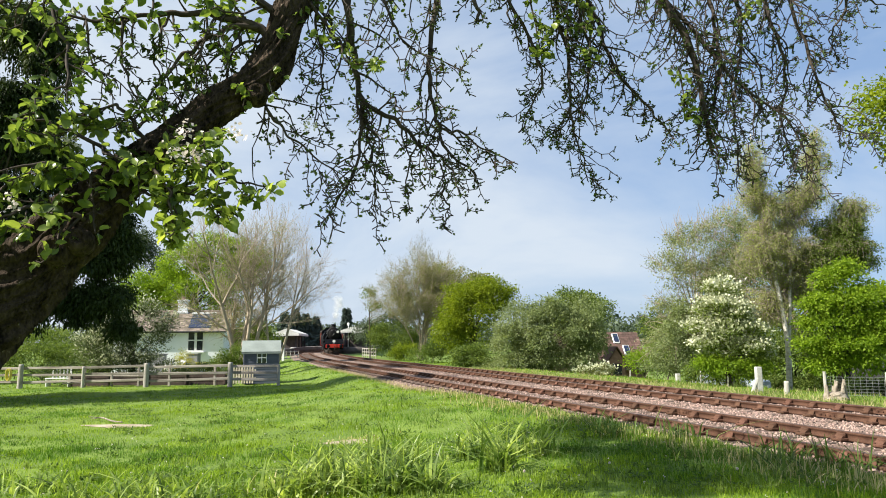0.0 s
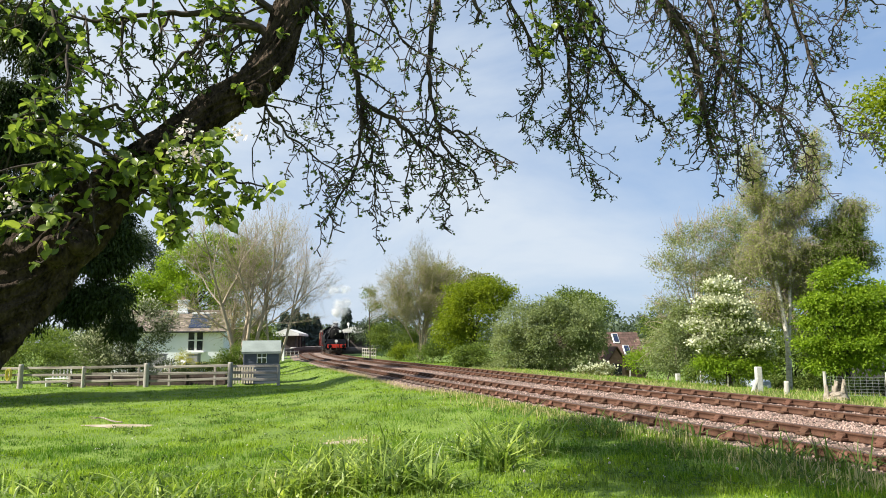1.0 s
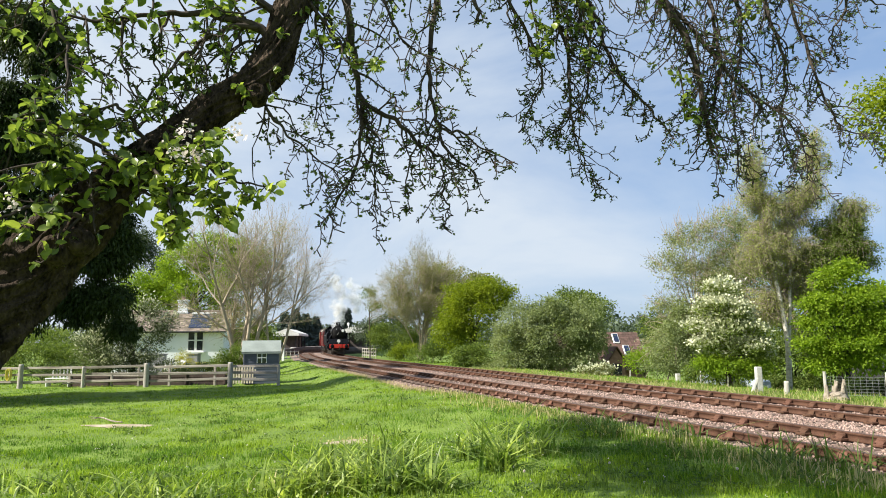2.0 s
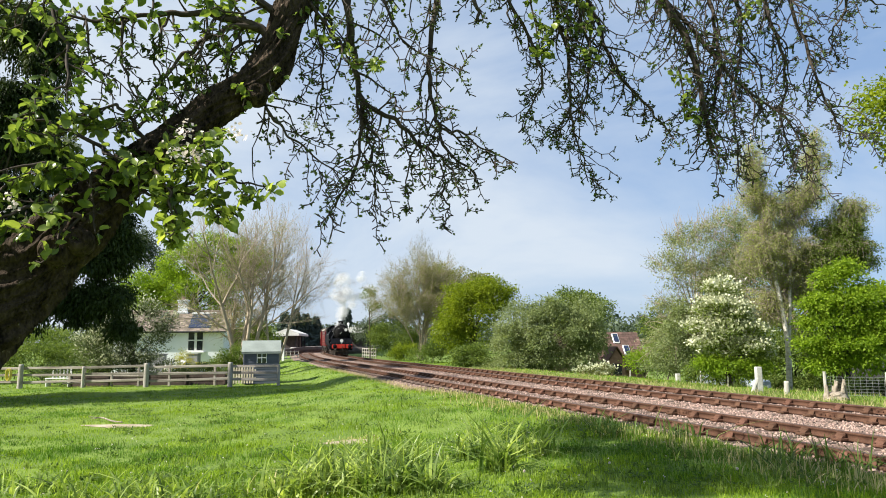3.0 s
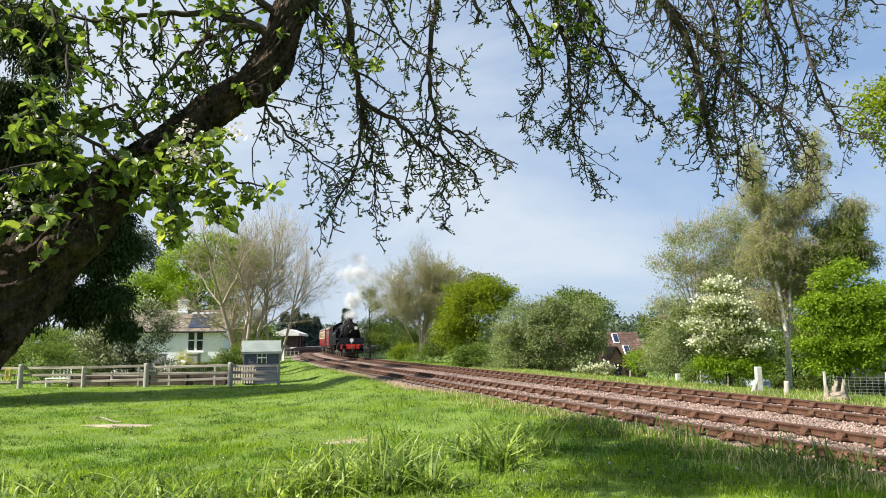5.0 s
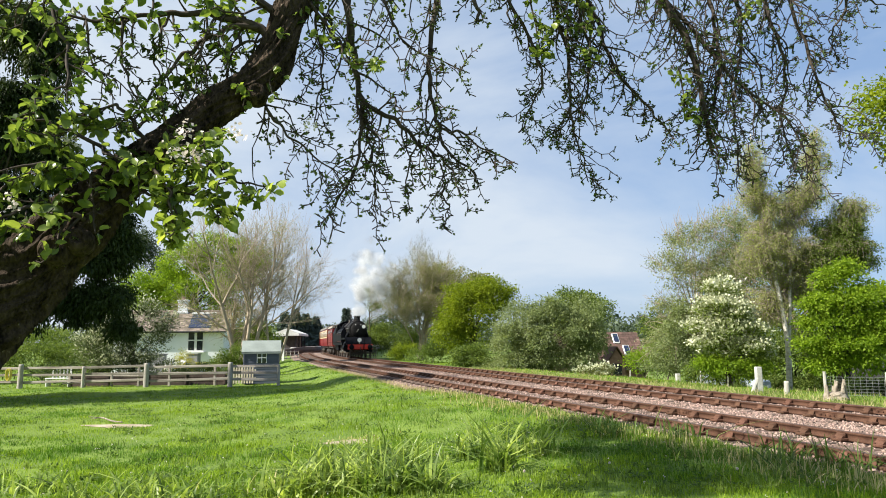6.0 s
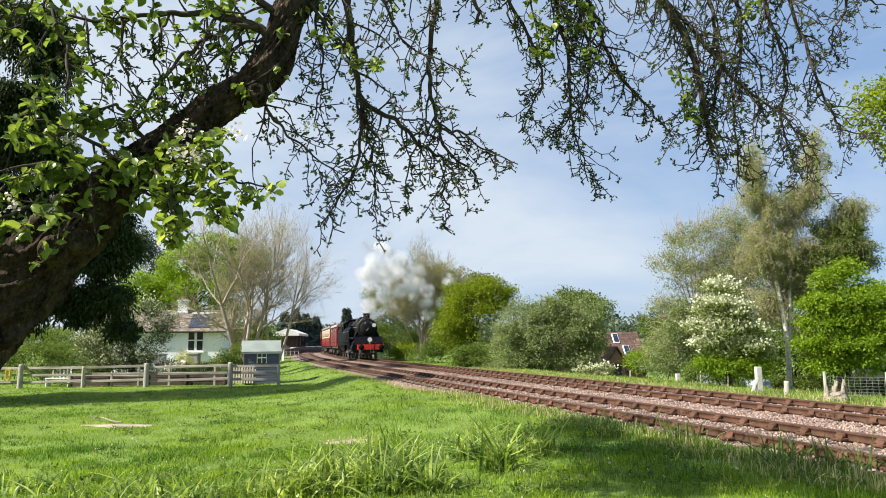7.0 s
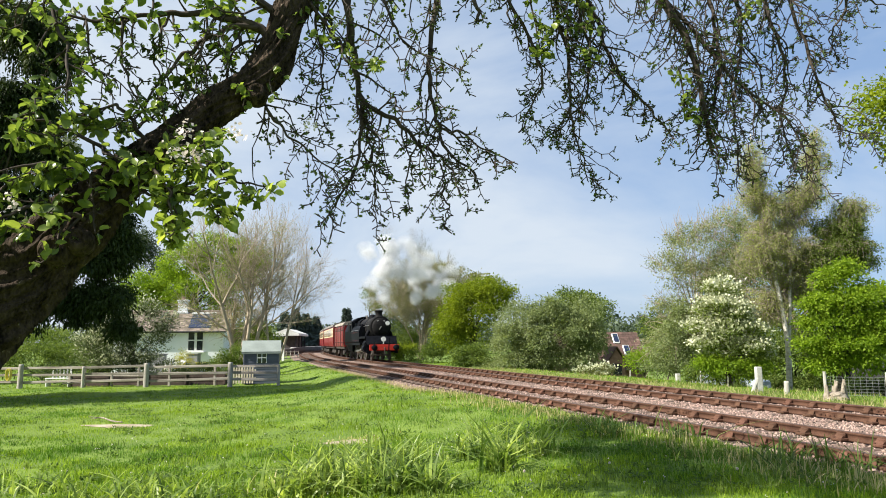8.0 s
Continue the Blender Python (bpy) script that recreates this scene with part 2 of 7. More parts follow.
def mesh_of(name, verts, faces, mat, size=3):
    """A mesh from arrays of points and of faces with the same number of corners."""
    me = bpy.data.meshes.new(name)
    verts, faces = np.asarray(verts, np.float32), np.asarray(faces, np.int32)
    me.vertices.add(len(verts))
    me.vertices.foreach_set("co", verts.ravel())
    me.loops.add(faces.size)
    me.loops.foreach_set("vertex_index", faces.ravel())
    me.polygons.add(len(faces))
    me.polygons.foreach_set("loop_start", np.arange(0, faces.size, size, dtype=np.int32))
    me.materials.append(mat)
    me.update(calc_edges=True)
    return me


def part(name, shape, mat, parent, label="", smooth_faces=False, at=None):
    """Links a shape or a mesh as one object under a thing or part."""
    me = shape.data(name, mat, smooth_faces) if isinstance(shape, Shape) else shape
    ob = new(name, me)
    ob.parent = parent
    if at is not None:
        ob.matrix_basis = at
    return tagged(ob, label)


def thing(name, m, label, category, group="", kind=""):
    ob = new(name)
    ob.empty_display_size = 0.2
    ob.matrix_basis = m
    return tagged(ob, label, category, group, kind)


def solid(name, shape, mat, label, category="", group="", kind="", m=None, smooth_faces=False):
    me = shape.data(name, mat, smooth_faces) if isinstance(shape, Shape) else shape
    ob = new(name, me)
    if m is not None:
        ob.matrix_basis = m
    return tagged(ob, label, category, group, kind)


def rods(segs, n=4):
    """Prisms for many twig pieces at once; rows of start, end, two radii."""
    s = np.asarray(segs, float).reshape(-1, 8)
    p, q, r0, r1 = s[:, :3], s[:, 3:6], s[:, 6:7], s[:, 7:8]
    d = q - p
    d /= np.linalg.norm(d, axis=1)[:, None] + 1e-9
    ref = np.where(np.abs(d[:, 2:3]) < 0.9, (0, 0, 1), (1, 0, 0))
    a = np.cross(d, ref)
    a /= np.linalg.norm(a, axis=1)[:, None] + 1e-9
    b = np.cross(d, a)
    vs = []
    for e, r in ((p, r0), (q, r1)):
        for i in range(n):
            t = 2 * math.pi * i / n
            vs.append(e + (a * math.cos(t) + b * math.sin(t)) * r)
    vs = np.stack(vs, 1)
    fs = np.array([[i, (i + 1) % n, n + (i + 1) % n, n + i] for i in range(n)])
    k = len(s)
    return vs.reshape(-1, 3), (fs[None] + (np.arange(k) * 2 * n)[:, None, None]).reshape(-1, 4)


def leaf_mesh(name, at, size, mat, rng, way=None, droop=0.3, wide=0.55, big=False):
    """Folded leaves at the points given, each an island of its own."""
    at = np.asarray(at, float)
    k = len(at)
    size = np.broadcast_to(np.asarray(size, float), (k,)) * rng.uniform(0.65, 1.25, k)
    d = rng.normal(size=(k, 3)) if way is None else np.asarray(way) + rng.normal(size=(k, 3)) * 0.45
    d[:, 2] -= droop
    d /= np.linalg.norm(d, axis=1)[:, None] + 1e-9
    s = np.cross(d, rng.normal(size=(k, 3)) * 0.6 + np.array((0, 0, 1.0)))
    s /= np.linalg.norm(s, axis=1)[:, None] + 1e-9
    u = np.cross(s, d)
    L, W = (d * size[:, None]), (s * (size * wide)[:, None])
    U = u * (size * 0.12)[:, None]
    if big:
        rows = ((0.0, 0.0, 0), (0.22, 0.36, 1), (0.55, 0.5, 1), (0.85, 0.24, 0.3), (1.0, 0.0, -0.8))
        vs = [at]
        for t, w, _ in rows[1:4]:
            vs += [at + L * t - W * w + U, at + L * t, at + L * t + W * w + U]
        vs += [at + L - U]
        fs = [(0, 2, 1), (0, 3, 2), (1, 2, 5), (1, 5, 4), (2, 3, 6), (2, 6, 5), (4, 5, 8), (4, 8, 7), (5, 6, 9), (5, 9, 8), (7, 8, 10), (8, 9, 10)]
    else:
        vs = [at, at + L * 0.45 - W * 0.5 + U, at + L, at + L * 0.45 + W * 0.5 + U]
        fs = [(0, 2, 1), (0, 3, 2)]
    n = len(vs)
    vs = np.stack(vs, 1).reshape(-1, 3)
    fs = (np.array(fs)[None] + (np.arange(k) * n)[:, None, None]).reshape(-1, 3)
    return mesh_of(name, vs, fs, mat)


# ---- the line ----
SPACING, GAUGE = 3.756, 1.505


def middle(y):
    """The middle between the two tracks: x and slope at the distance y."""
    e = min(y, 85.0) / 50
    x = 10.689 - 14.5097 * e - 2.6173 * e * e + 1.4145 * e ** 3
    slope = (-14.5097 - 5.2346 * e + 4.2435 * e * e) / 50
    x += slope * max(0.0, y - 85.0)
    b = min(max(0.0, y - 103.0), 40.0)
    c = max(0.0, y - 143.0)
    return x + 0.0025 * b * b + 0.2 * c, slope + 0.005 * b


def beside(y, off, z=0.0):
    """A point off metres to the right of the middle line."""
    x, s = middle(y)
    n = math.hypot(1, s)
    return np.array((x + off / n, y - off * s / n, z))


def along(y0, y1, step):
    """Distances y at even steps of length along the middle line."""
    y, out = y0, []
    while y < y1:
        out.append(y)
        y += step / math.hypot(1, middle(y)[1])
    return out


def off_line(x, y):
    """How far to the right of the middle line a point lies, roughly."""
    m, s = middle(y)
    return (x - m) / math.hypot(1, s)


def ease(a, b, v):
    t = min(1.0, max(0.0, (v - a) / (b - a)))
    return t * t * (3 - 2 * t)


def ground_z(x, y):
    d = off_line(x, y)
    z = -0.22
    if d < 0:
        z += 0.08 * ease(2.9, 3.1, -d) * (1 - ease(19, 28, y))
        z -= 0.10 * ease(19, 28, y) * (1 - ease(3.9, 4.4, -d)) * ease(2.9, 3.1, -d)
        z -= 0.30 * ease(3.5, 12.0 - 5.8 * ease(22, 34, y), -d)
        z += 0.24 * math.exp(-((d + 4.9) / 1.1) ** 2) * ease(25, 33, y) * (1 - ease(60, 75, y))
    else:
        z -= 2.6 * ease(7.0, 18.0, d) + 0.05 * ease(3, 4, d)
    return z + 0.05 * noise.noise(Vector((x * 0.35, y * 0.35, 0)))


def ground():
    xs = np.concatenate([np.linspace(-2500, -60, 14), np.linspace(-50, 45, 130), np.linspace(55, 2500, 14)])
    ys = np.concatenate([np.linspace(-1500, -20, 8), np.linspace(-14, 60, 120), np.linspace(62, 160, 50), np.linspace(180, 4000, 14)])
    vs = [(x, y, ground_z(x, y)) for y in ys for x in xs]
    w = len(xs)
    fs = [(j * w + i, j * w + i + 1, (j + 1) * w + i + 1, (j + 1) * w + i) for j in range(len(ys) - 1) for i in range(w - 1)]
    me = mesh_of("ground", vs, fs, M_SOIL, 4)
    me.shade_smooth()
    return tagged(new("ground", me), "rough green meadow turf beside the railway", "grass", kind="structure")


ground()


def ballast():
    """The stone bed under both tracks, with loose stones."""
    prof = ((-4.2, -0.36), (-3.5, -0.26), (-2.85, -0.178), (-0.9, -0.17), (0.9, -0.17), (2.9, -0.178), (3.4, -0.22), (3.9, -0.40))
    ys = along(2, 220, 1.2)
    vs = [beside(y, o, z) for y in ys for o, z in prof]
    n = len(prof)
    fs = [(j * n + i, j * n + i + 1, (j + 1) * n + i + 1, (j + 1) * n + i) for j in range(len(ys) - 1) for i in range(n - 1)]
    me = mesh_of("ballast", vs, fs, M_BALLAST, 4)
    me.shade_smooth()
    tagged(new("ballast", me), "pinkish grey stone ballast under two tracks", "ballast", kind="structure")
    rng = np.random.default_rng(4)
    pts = []
    for y0, y1, per in ((4, 16, 230), (16, 26, 185), (26, 44, 80), (44, 70, 24)):
        k = int((y1 - y0) * 7.2 * per)
        for y, o in zip(rng.uniform(y0, y1, k), rng.uniform(-4.1, 3.7, k)):
            pts.append(beside(y, o, float(np.interp(o, [p[0] for p in prof], [p[1] for p in prof])) + 0.004))
    pts = np.array(pts)
    k = len(pts)
    unit = np.array([(1, 0, 0), (-1, 0, 0), (0, 1, 0), (0, -1, 0), (0, 0, 1), (0, 0, -1)], float)
    tri = np.array([(0, 2, 4), (2, 1, 4), (1, 3, 4), (3, 0, 4), (2, 0, 5), (1, 2, 5), (3, 1, 5), (0, 3, 5)])
    r = rng.uniform(0.015, 0.036, (k, 1, 1)) * rng.uniform(0.6, 1.25, (k, 6, 1))
    turn = np.linalg.qr(rng.normal(size=(k, 3, 3)))[0]
    vs = pts[:, None] + np.einsum("kij,vj->kvi", turn, unit) * r + rng.normal(size=(k, 6, 3)) * 0.004
    me = mesh_of("ballast_stones", vs.reshape(-1, 3), (tri[None] + (np.arange(k) * 6)[:, None, None]).reshape(-1, 3), M_STONE)
    tagged(new("ballast_stones", me), "loose pinkish broken ballast stones", "stones", kind="stuff")


ballast()


def rail_mesh(name, off, y0, y1, mat, prof):
    ys = along(y0, y1, 0.8)
    n = len(prof)
    vs = [beside(y, off + u, v) for y in ys for u, v in prof]
    fs = [(j * n + i, j * n + (i + 1) % n, (j + 1) * n + (i + 1) % n, (j + 1) * n + i) for j in range(len(ys) - 1) for i in range(n)]
    return mesh_of(name, vs, fs, mat, 4)


def track(name, off, label):
    t = thing(name, Matrix(), label, "railway track", kind="structure")
    web = [(0.034, -0.012), (0.034, -0.034), (0.011, -0.05), (0.011, -0.105), (0.03, -0.122), (0.03, -0.145),
           (-0.03, -0.145), (-0.03, -0.122), (-0.011, -0.105), (-0.011, -0.05), (-0.034, -0.034), (-0.034, -0.012)]
    head = [(0.033, -0.011), (0.024, 0.0), (-0.024, 0.0), (-0.033, -0.011)]
    for side in (-1, 1):
        r = part("rail", rail_mesh("rail", off + side * GAUGE / 2, 2, 220, M_RUST, web), None, t)
        part("rail_head", rail_mesh("rail_head", off + side * GAUGE / 2, 2, 220, M_HEAD, head), None, r, "worn brown running surface")
    sl = Shape().box((0, 0, 0), (2.6, 0.25, 0.13), 0.015).data("sleeper", M_SLEEPER)
    ch = Shape().box((0, 0, -0.125), (0.36, 0.2, 0.045), 0.012)
    ch.prism([(-0.14, -0.11), (-0.075, -0.11), (-0.036, -0.03), (-0.036, -0.105), (0.036, -0.105), (0.036, -0.03), (0.06, -0.03), (0.15, -0.11)], 1, -0.075, 0.075)
    ch.box((0.062, 0, -0.062), (0.05, 0.16, 0.055), 0.012)
    ch.rod((-0.14, 0.055, -0.11), (-0.14, 0.055, -0.085), 0.018, n=6).rod((0.15, -0.055, -0.11), (0.15, -0.055, -0.085), 0.018, n=6)
    chd = ch.data("chair", M_CHAIR)
    rest_s, rest_c = Shape(), Shape()
    for i, y in enumerate(along(3.2, 215, 0.71)):
        p = beside(y, off)
        a = math.atan2(1, middle(y)[1]) - math.pi / 2
        m = Matrix.Translation(p) @ Matrix.Rotation(a, 4, "Z")
        if i < 148:
            part("sleeper", sl, None, t, at=m @ pose(0, 0, -0.222))
        else:
            rest_s.box(p + (0, 0, -0.185), (2.6, 0.25, 0.13), 0.015, m)
        for side in (-1, 1):
            mm = m @ pose(side * GAUGE / 2, 0, 0) @ Matrix.Rotation(math.pi if side > 0 else 0, 4, "Z")
            if i < 148:
                part("chair", chd, None, t, at=mm)
            else:
                rest_c.box(mm.translation + Vector((0, 0, -0.1)), (0.34, 0.17, 0.1), 0.02, m)
    for nm, sh, mt in (("far_sleepers", rest_s, M_SLEEPER), ("far_chairs", rest_c, M_CHAIR)):
        tagged(part(nm, sh, mt, t), kind="stuff")
    # fishplates over the rail joints
    fp = Shape()
    fp.box((0, 0, -0.08), (0.05, 0.46, 0.075), 0.006)
    for k in (-0.16, -0.055, 0.055, 0.16):
        fp.rod((-0.045, k, -0.08), (0.045, k, -0.08), 0.016, n=6)
    fpd = fp.data("fishplate", M_CHAIR)
    for k, y in enumerate(along(13.7 if off > 0 else 15.2, 110, 18.288)):
        for side in (-1, 1):
            a = math.atan2(1, middle(y)[1]) - math.pi / 2
            part("fishplate", fpd, None, t, at=Matrix.Translation(beside(y, off + side * GAUGE / 2)) @ Matrix.Rotation(a, 4, "Z"))
    return t


track("track_near", -SPACING / 2, "rusty bullhead rails on wooden sleepers nearer the meadow")
track("track_far", SPACING / 2, "rusty bullhead rails on wooden sleepers carrying the train")


# ---- trees ----
def limb_net(rng, base, trunk_r, targets, lean=0.0, fork=0.35):
    """Trunk-to-target limbs as twig rows, bent and tapered."""
    segs = []
    base = np.array(base, float)
    top = base.copy()
    for tg in targets:
        tg = np.array(tg, float)
        base = top * np.array((1, 1, rng.uniform(0.5, 1.0))) if lean else top
        up = base + (tg - base) * np.array((fork * 0.4, fork * 0.4, fork)) * rng.uniform(0.7, 1.2)
        mid = (up + tg) / 2 + rng.normal(size=3) * np.linalg.norm(tg - up) * 0.09 + np.array((0, 0, 0.04 * np.linalg.norm(tg - up)))
        ps, _ = smooth([base, up, mid, tg], [1, 1, 1, 1], 4)
        rr = np.linspace(1, 0.12, len(ps)) ** 1.2 * trunk_r * rng.uniform(0.35, 0.75)
        for i in range(len(ps) - 1):
            segs.append((*ps[i], *ps[i + 1], rr[i], rr[i + 1]))
    return segs


def sprays(rng, segs, tips, length, number, r=0.012, up=0.3, parts=3, spread=0.7):
    """Twigs that leave the points given; returns the ends."""
    ends = []
    for tip, way in tips:
        for _ in range(number):
            d = np.array(way) + rng.normal(size=3) * spread
            d[2] += up
            d /= np.linalg.norm(d) + 1e-9
            p = np.array(tip, float)
            L = length * rng.uniform(0.5, 1.2) / parts
            for i in range(parts):
                d2 = d + rng.normal(size=3) * 0.22
                q = p + d2 * L
                segs.append((*p, *q, r * (1 - i / parts) + 0.003, r * (1 - (i + 1) / parts) + 0.003))
                p = q
                ends.append((p.copy(), d2))
    return ends


def crown_points(rng, blobs, clumps, per, spread, hollow=0.45):
    """Points for leaves in clumps that fill rounded masses, thicker outside."""
    boughs = []
    for b in blobs:
        for _ in range(14):
            d = rng.normal(size=3)
            d[2] = abs(d[2]) * 1.1 - 0.35
            d /= np.linalg.norm(d)
            q = rng.uniform(0.5, 0.95)
            k = rng.uniform(0.22, 0.42)
            boughs.append((b[0] + d[0] * b[3] * q, b[1] + d[1] * b[4] * q, b[2] + d[2] * b[5] * q, b[3] * k, b[4] * k, b[5] * k * rng.uniform(0.45, 0.85)))
    blobs = list(blobs) + boughs
    vol = np.array([b[3] * b[4] * b[5] for b in blobs]) ** 0.52
    pick = rng.choice(len(blobs), clumps, p=vol / vol.sum())
    bl = np.array(blobs)[pick]
    d = rng.normal(size=(clumps, 3))
    d /= np.linalg.norm(d, axis=1)[:, None]
    r = hollow + (0.98 - hollow) * rng.uniform(0, 1, (clumps, 1)) ** 0.7
    r *= 1 + 0.16 * np.sin(d[:, :1] * 7 + pick[:, None]) * np.cos(d[:, 2:] * 6 + pick[:, None] * 2)
    c = bl[:, :3] + d * r * bl[:, 3:6]
    off = rng.normal(size=(clumps, per, 3)) * spread * np.array((1, 1, 0.6))
    return (c[:, None] + off).reshape(-1, 3), np.repeat(d, per, 0), c


def tree(name, base, blobs, label, bark, leaves, clumps=700, per=9, leaf=0.16, spread=0.22, trunk_r=0.12, limbs=16, seed=1,
         flowers=None, category="tree", hollow=0.45, droop=0.3, wide=0.55, twigs=0, twig_len=0.6, group="", trunk_top=None, trunk_mat=None):
    """A tree or bush with a tapered trunk, limbs, and leaf clumps in the rounded masses blobs, given relative to base."""
    rng = np.random.default_rng(seed)
    t = thing(name, pose(*base), label, category, group)
    leaf *= 1.15
    spread *= 0.8
    pts, way, cl = crown_points(rng, blobs, int(clumps * 1.65), per + 1, spread, hollow)
    pick = cl[rng.choice(len(cl), min(limbs, len(cl)), replace=False)]
    lo = min(b[2] - b[5] for b in blobs)
    top = np.array(trunk_top if trunk_top is not None else (blobs[0][0] * 0.5, blobs[0][1] * 0.5, max(0.3, lo + 0.35 * (blobs[0][2] - lo))))
    sh = Shape().tube([(0, 0, -0.35), (top[0] * 0.2, top[1] * 0.2, top[2] * 0.4), tuple(top)], [trunk_r * 1.25, trunk_r, trunk_r * 0.75], 8, 0.12, seed)
    part("trunk", sh, trunk_mat or bark, t, smooth_faces=True)
    segs = limb_net(rng, top, trunk_r * 0.9, pick, 1.0)
    if twigs:
        far = cl[rng.choice(len(cl), min(twigs, len(cl)), replace=False)]
        sprays(rng, segs, [(c, c - top) for c in far], twig_len, 2, 0.012, 0.3, 3, 1.2)
    v, f = rods(segs, 4)
    tagged(part("branchwork", mesh_of("branchwork", v, f, bark, 4), None, t), kind="stuff")
    part("crown", leaf_mesh("crown", pts, leaf, leaves, rng, way, droop, wide), None, t)
    if flowers:
        mat, share = flowers
        k = rng.random(len(pts)) < share
        sel = pts[k] + way[k] * spread * 0.6 + np.array((0, 0, spread * 0.5))
        k2 = (way[k][:, 2] > -0.5)
        part("blossom", leaf_mesh("blossom", sel[k2], leaf * 1.2, mat, rng, way[k][k2], -0.6, 0.9), None, t, "clusters of white blossom")
    return t


def bare_tree(name, base, height, label, bark, seed, stems=4, spread=0.35, leaves=None, leaf=0.07, trunk_r=0.12, levels=4, density=3, lean=(0, 0), leaf_share=0.5, twig_r=0.008, many=3, jitter=0.09):
    """A tree with open, upward branching and few leaves."""
    rng = np.random.default_rng(seed)
    t = thing(name, pose(*base), label, "tree")
    segs, ends = [], []

    def grow(p, d, L, r, lev):
        k = 3
        for i in range(k):
            d = d + rng.normal(size=3) * 0.10 + np.array((lean[0] * 0.02, lean[1] * 0.02, 0.05))
            d /= np.linalg.norm(d)
            q = p + d * L / k
            r2 = max(twig_r * 0.6, r * (1 - 0.38 / k))
            segs.append((*p, *q, r, r2))
            p, r = q, r2
            if lev > 0 and (i > 0 or lev < levels):
                for _ in range(1 if rng.random() < 0.75 else 2):
                    side = np.cross(d, rng.normal(size=3))
                    side /= np.linalg.norm(side) + 1e-9
                    grow(p, d * 0.8 + side * rng.uniform(0.45, 0.85), L * rng.uniform(0.45, 0.7), r * rng.uniform(0.45, 0.65), lev - 1)
            if lev <= 1:
                ends.append((p, d))
        if lev > 0:
            for _ in range(density - 1):
                grow(p, d + rng.normal(size=3) * 0.28, L * rng.uniform(0.55, 0.75), r * 0.75, lev - 1)

    for i in range(stems):
        a = rng.uniform(0, 6.28)
        d = np.array((math.cos(a) * spread + lean[0], math.sin(a) * spread + lean[1], 1.0))
        grow(np.array((math.cos(a) * 0.1, math.sin(a) * 0.1, -0.2)), d / np.linalg.norm(d), height * rng.uniform(0.36, 0.46), trunk_r * rng.uniform(0.6, 1), levels)
    s = np.array(segs)
    big = s[:, 6] > 0.02
    v, f = rods(s[big], 6)
    part("trunk", mesh_of("trunk", v, f, bark, 4), None, t)
    v, f = rods(s[~big], 3)
    tagged(part("twig_work", mesh_of("twig_work", v, f, bark, 4), None, t), kind="stuff")
    if leaves:
        p = np.array([e[0] for e in ends])
        p = p[rng.random(len(p)) < leaf_share]
        p = np.repeat(p, many, 0) + rng.normal(size=(len(p) * many, 3)) * jitter
        part("crown", leaf_mesh("crown", p, leaf, leaves, rng), None, t)
    return t


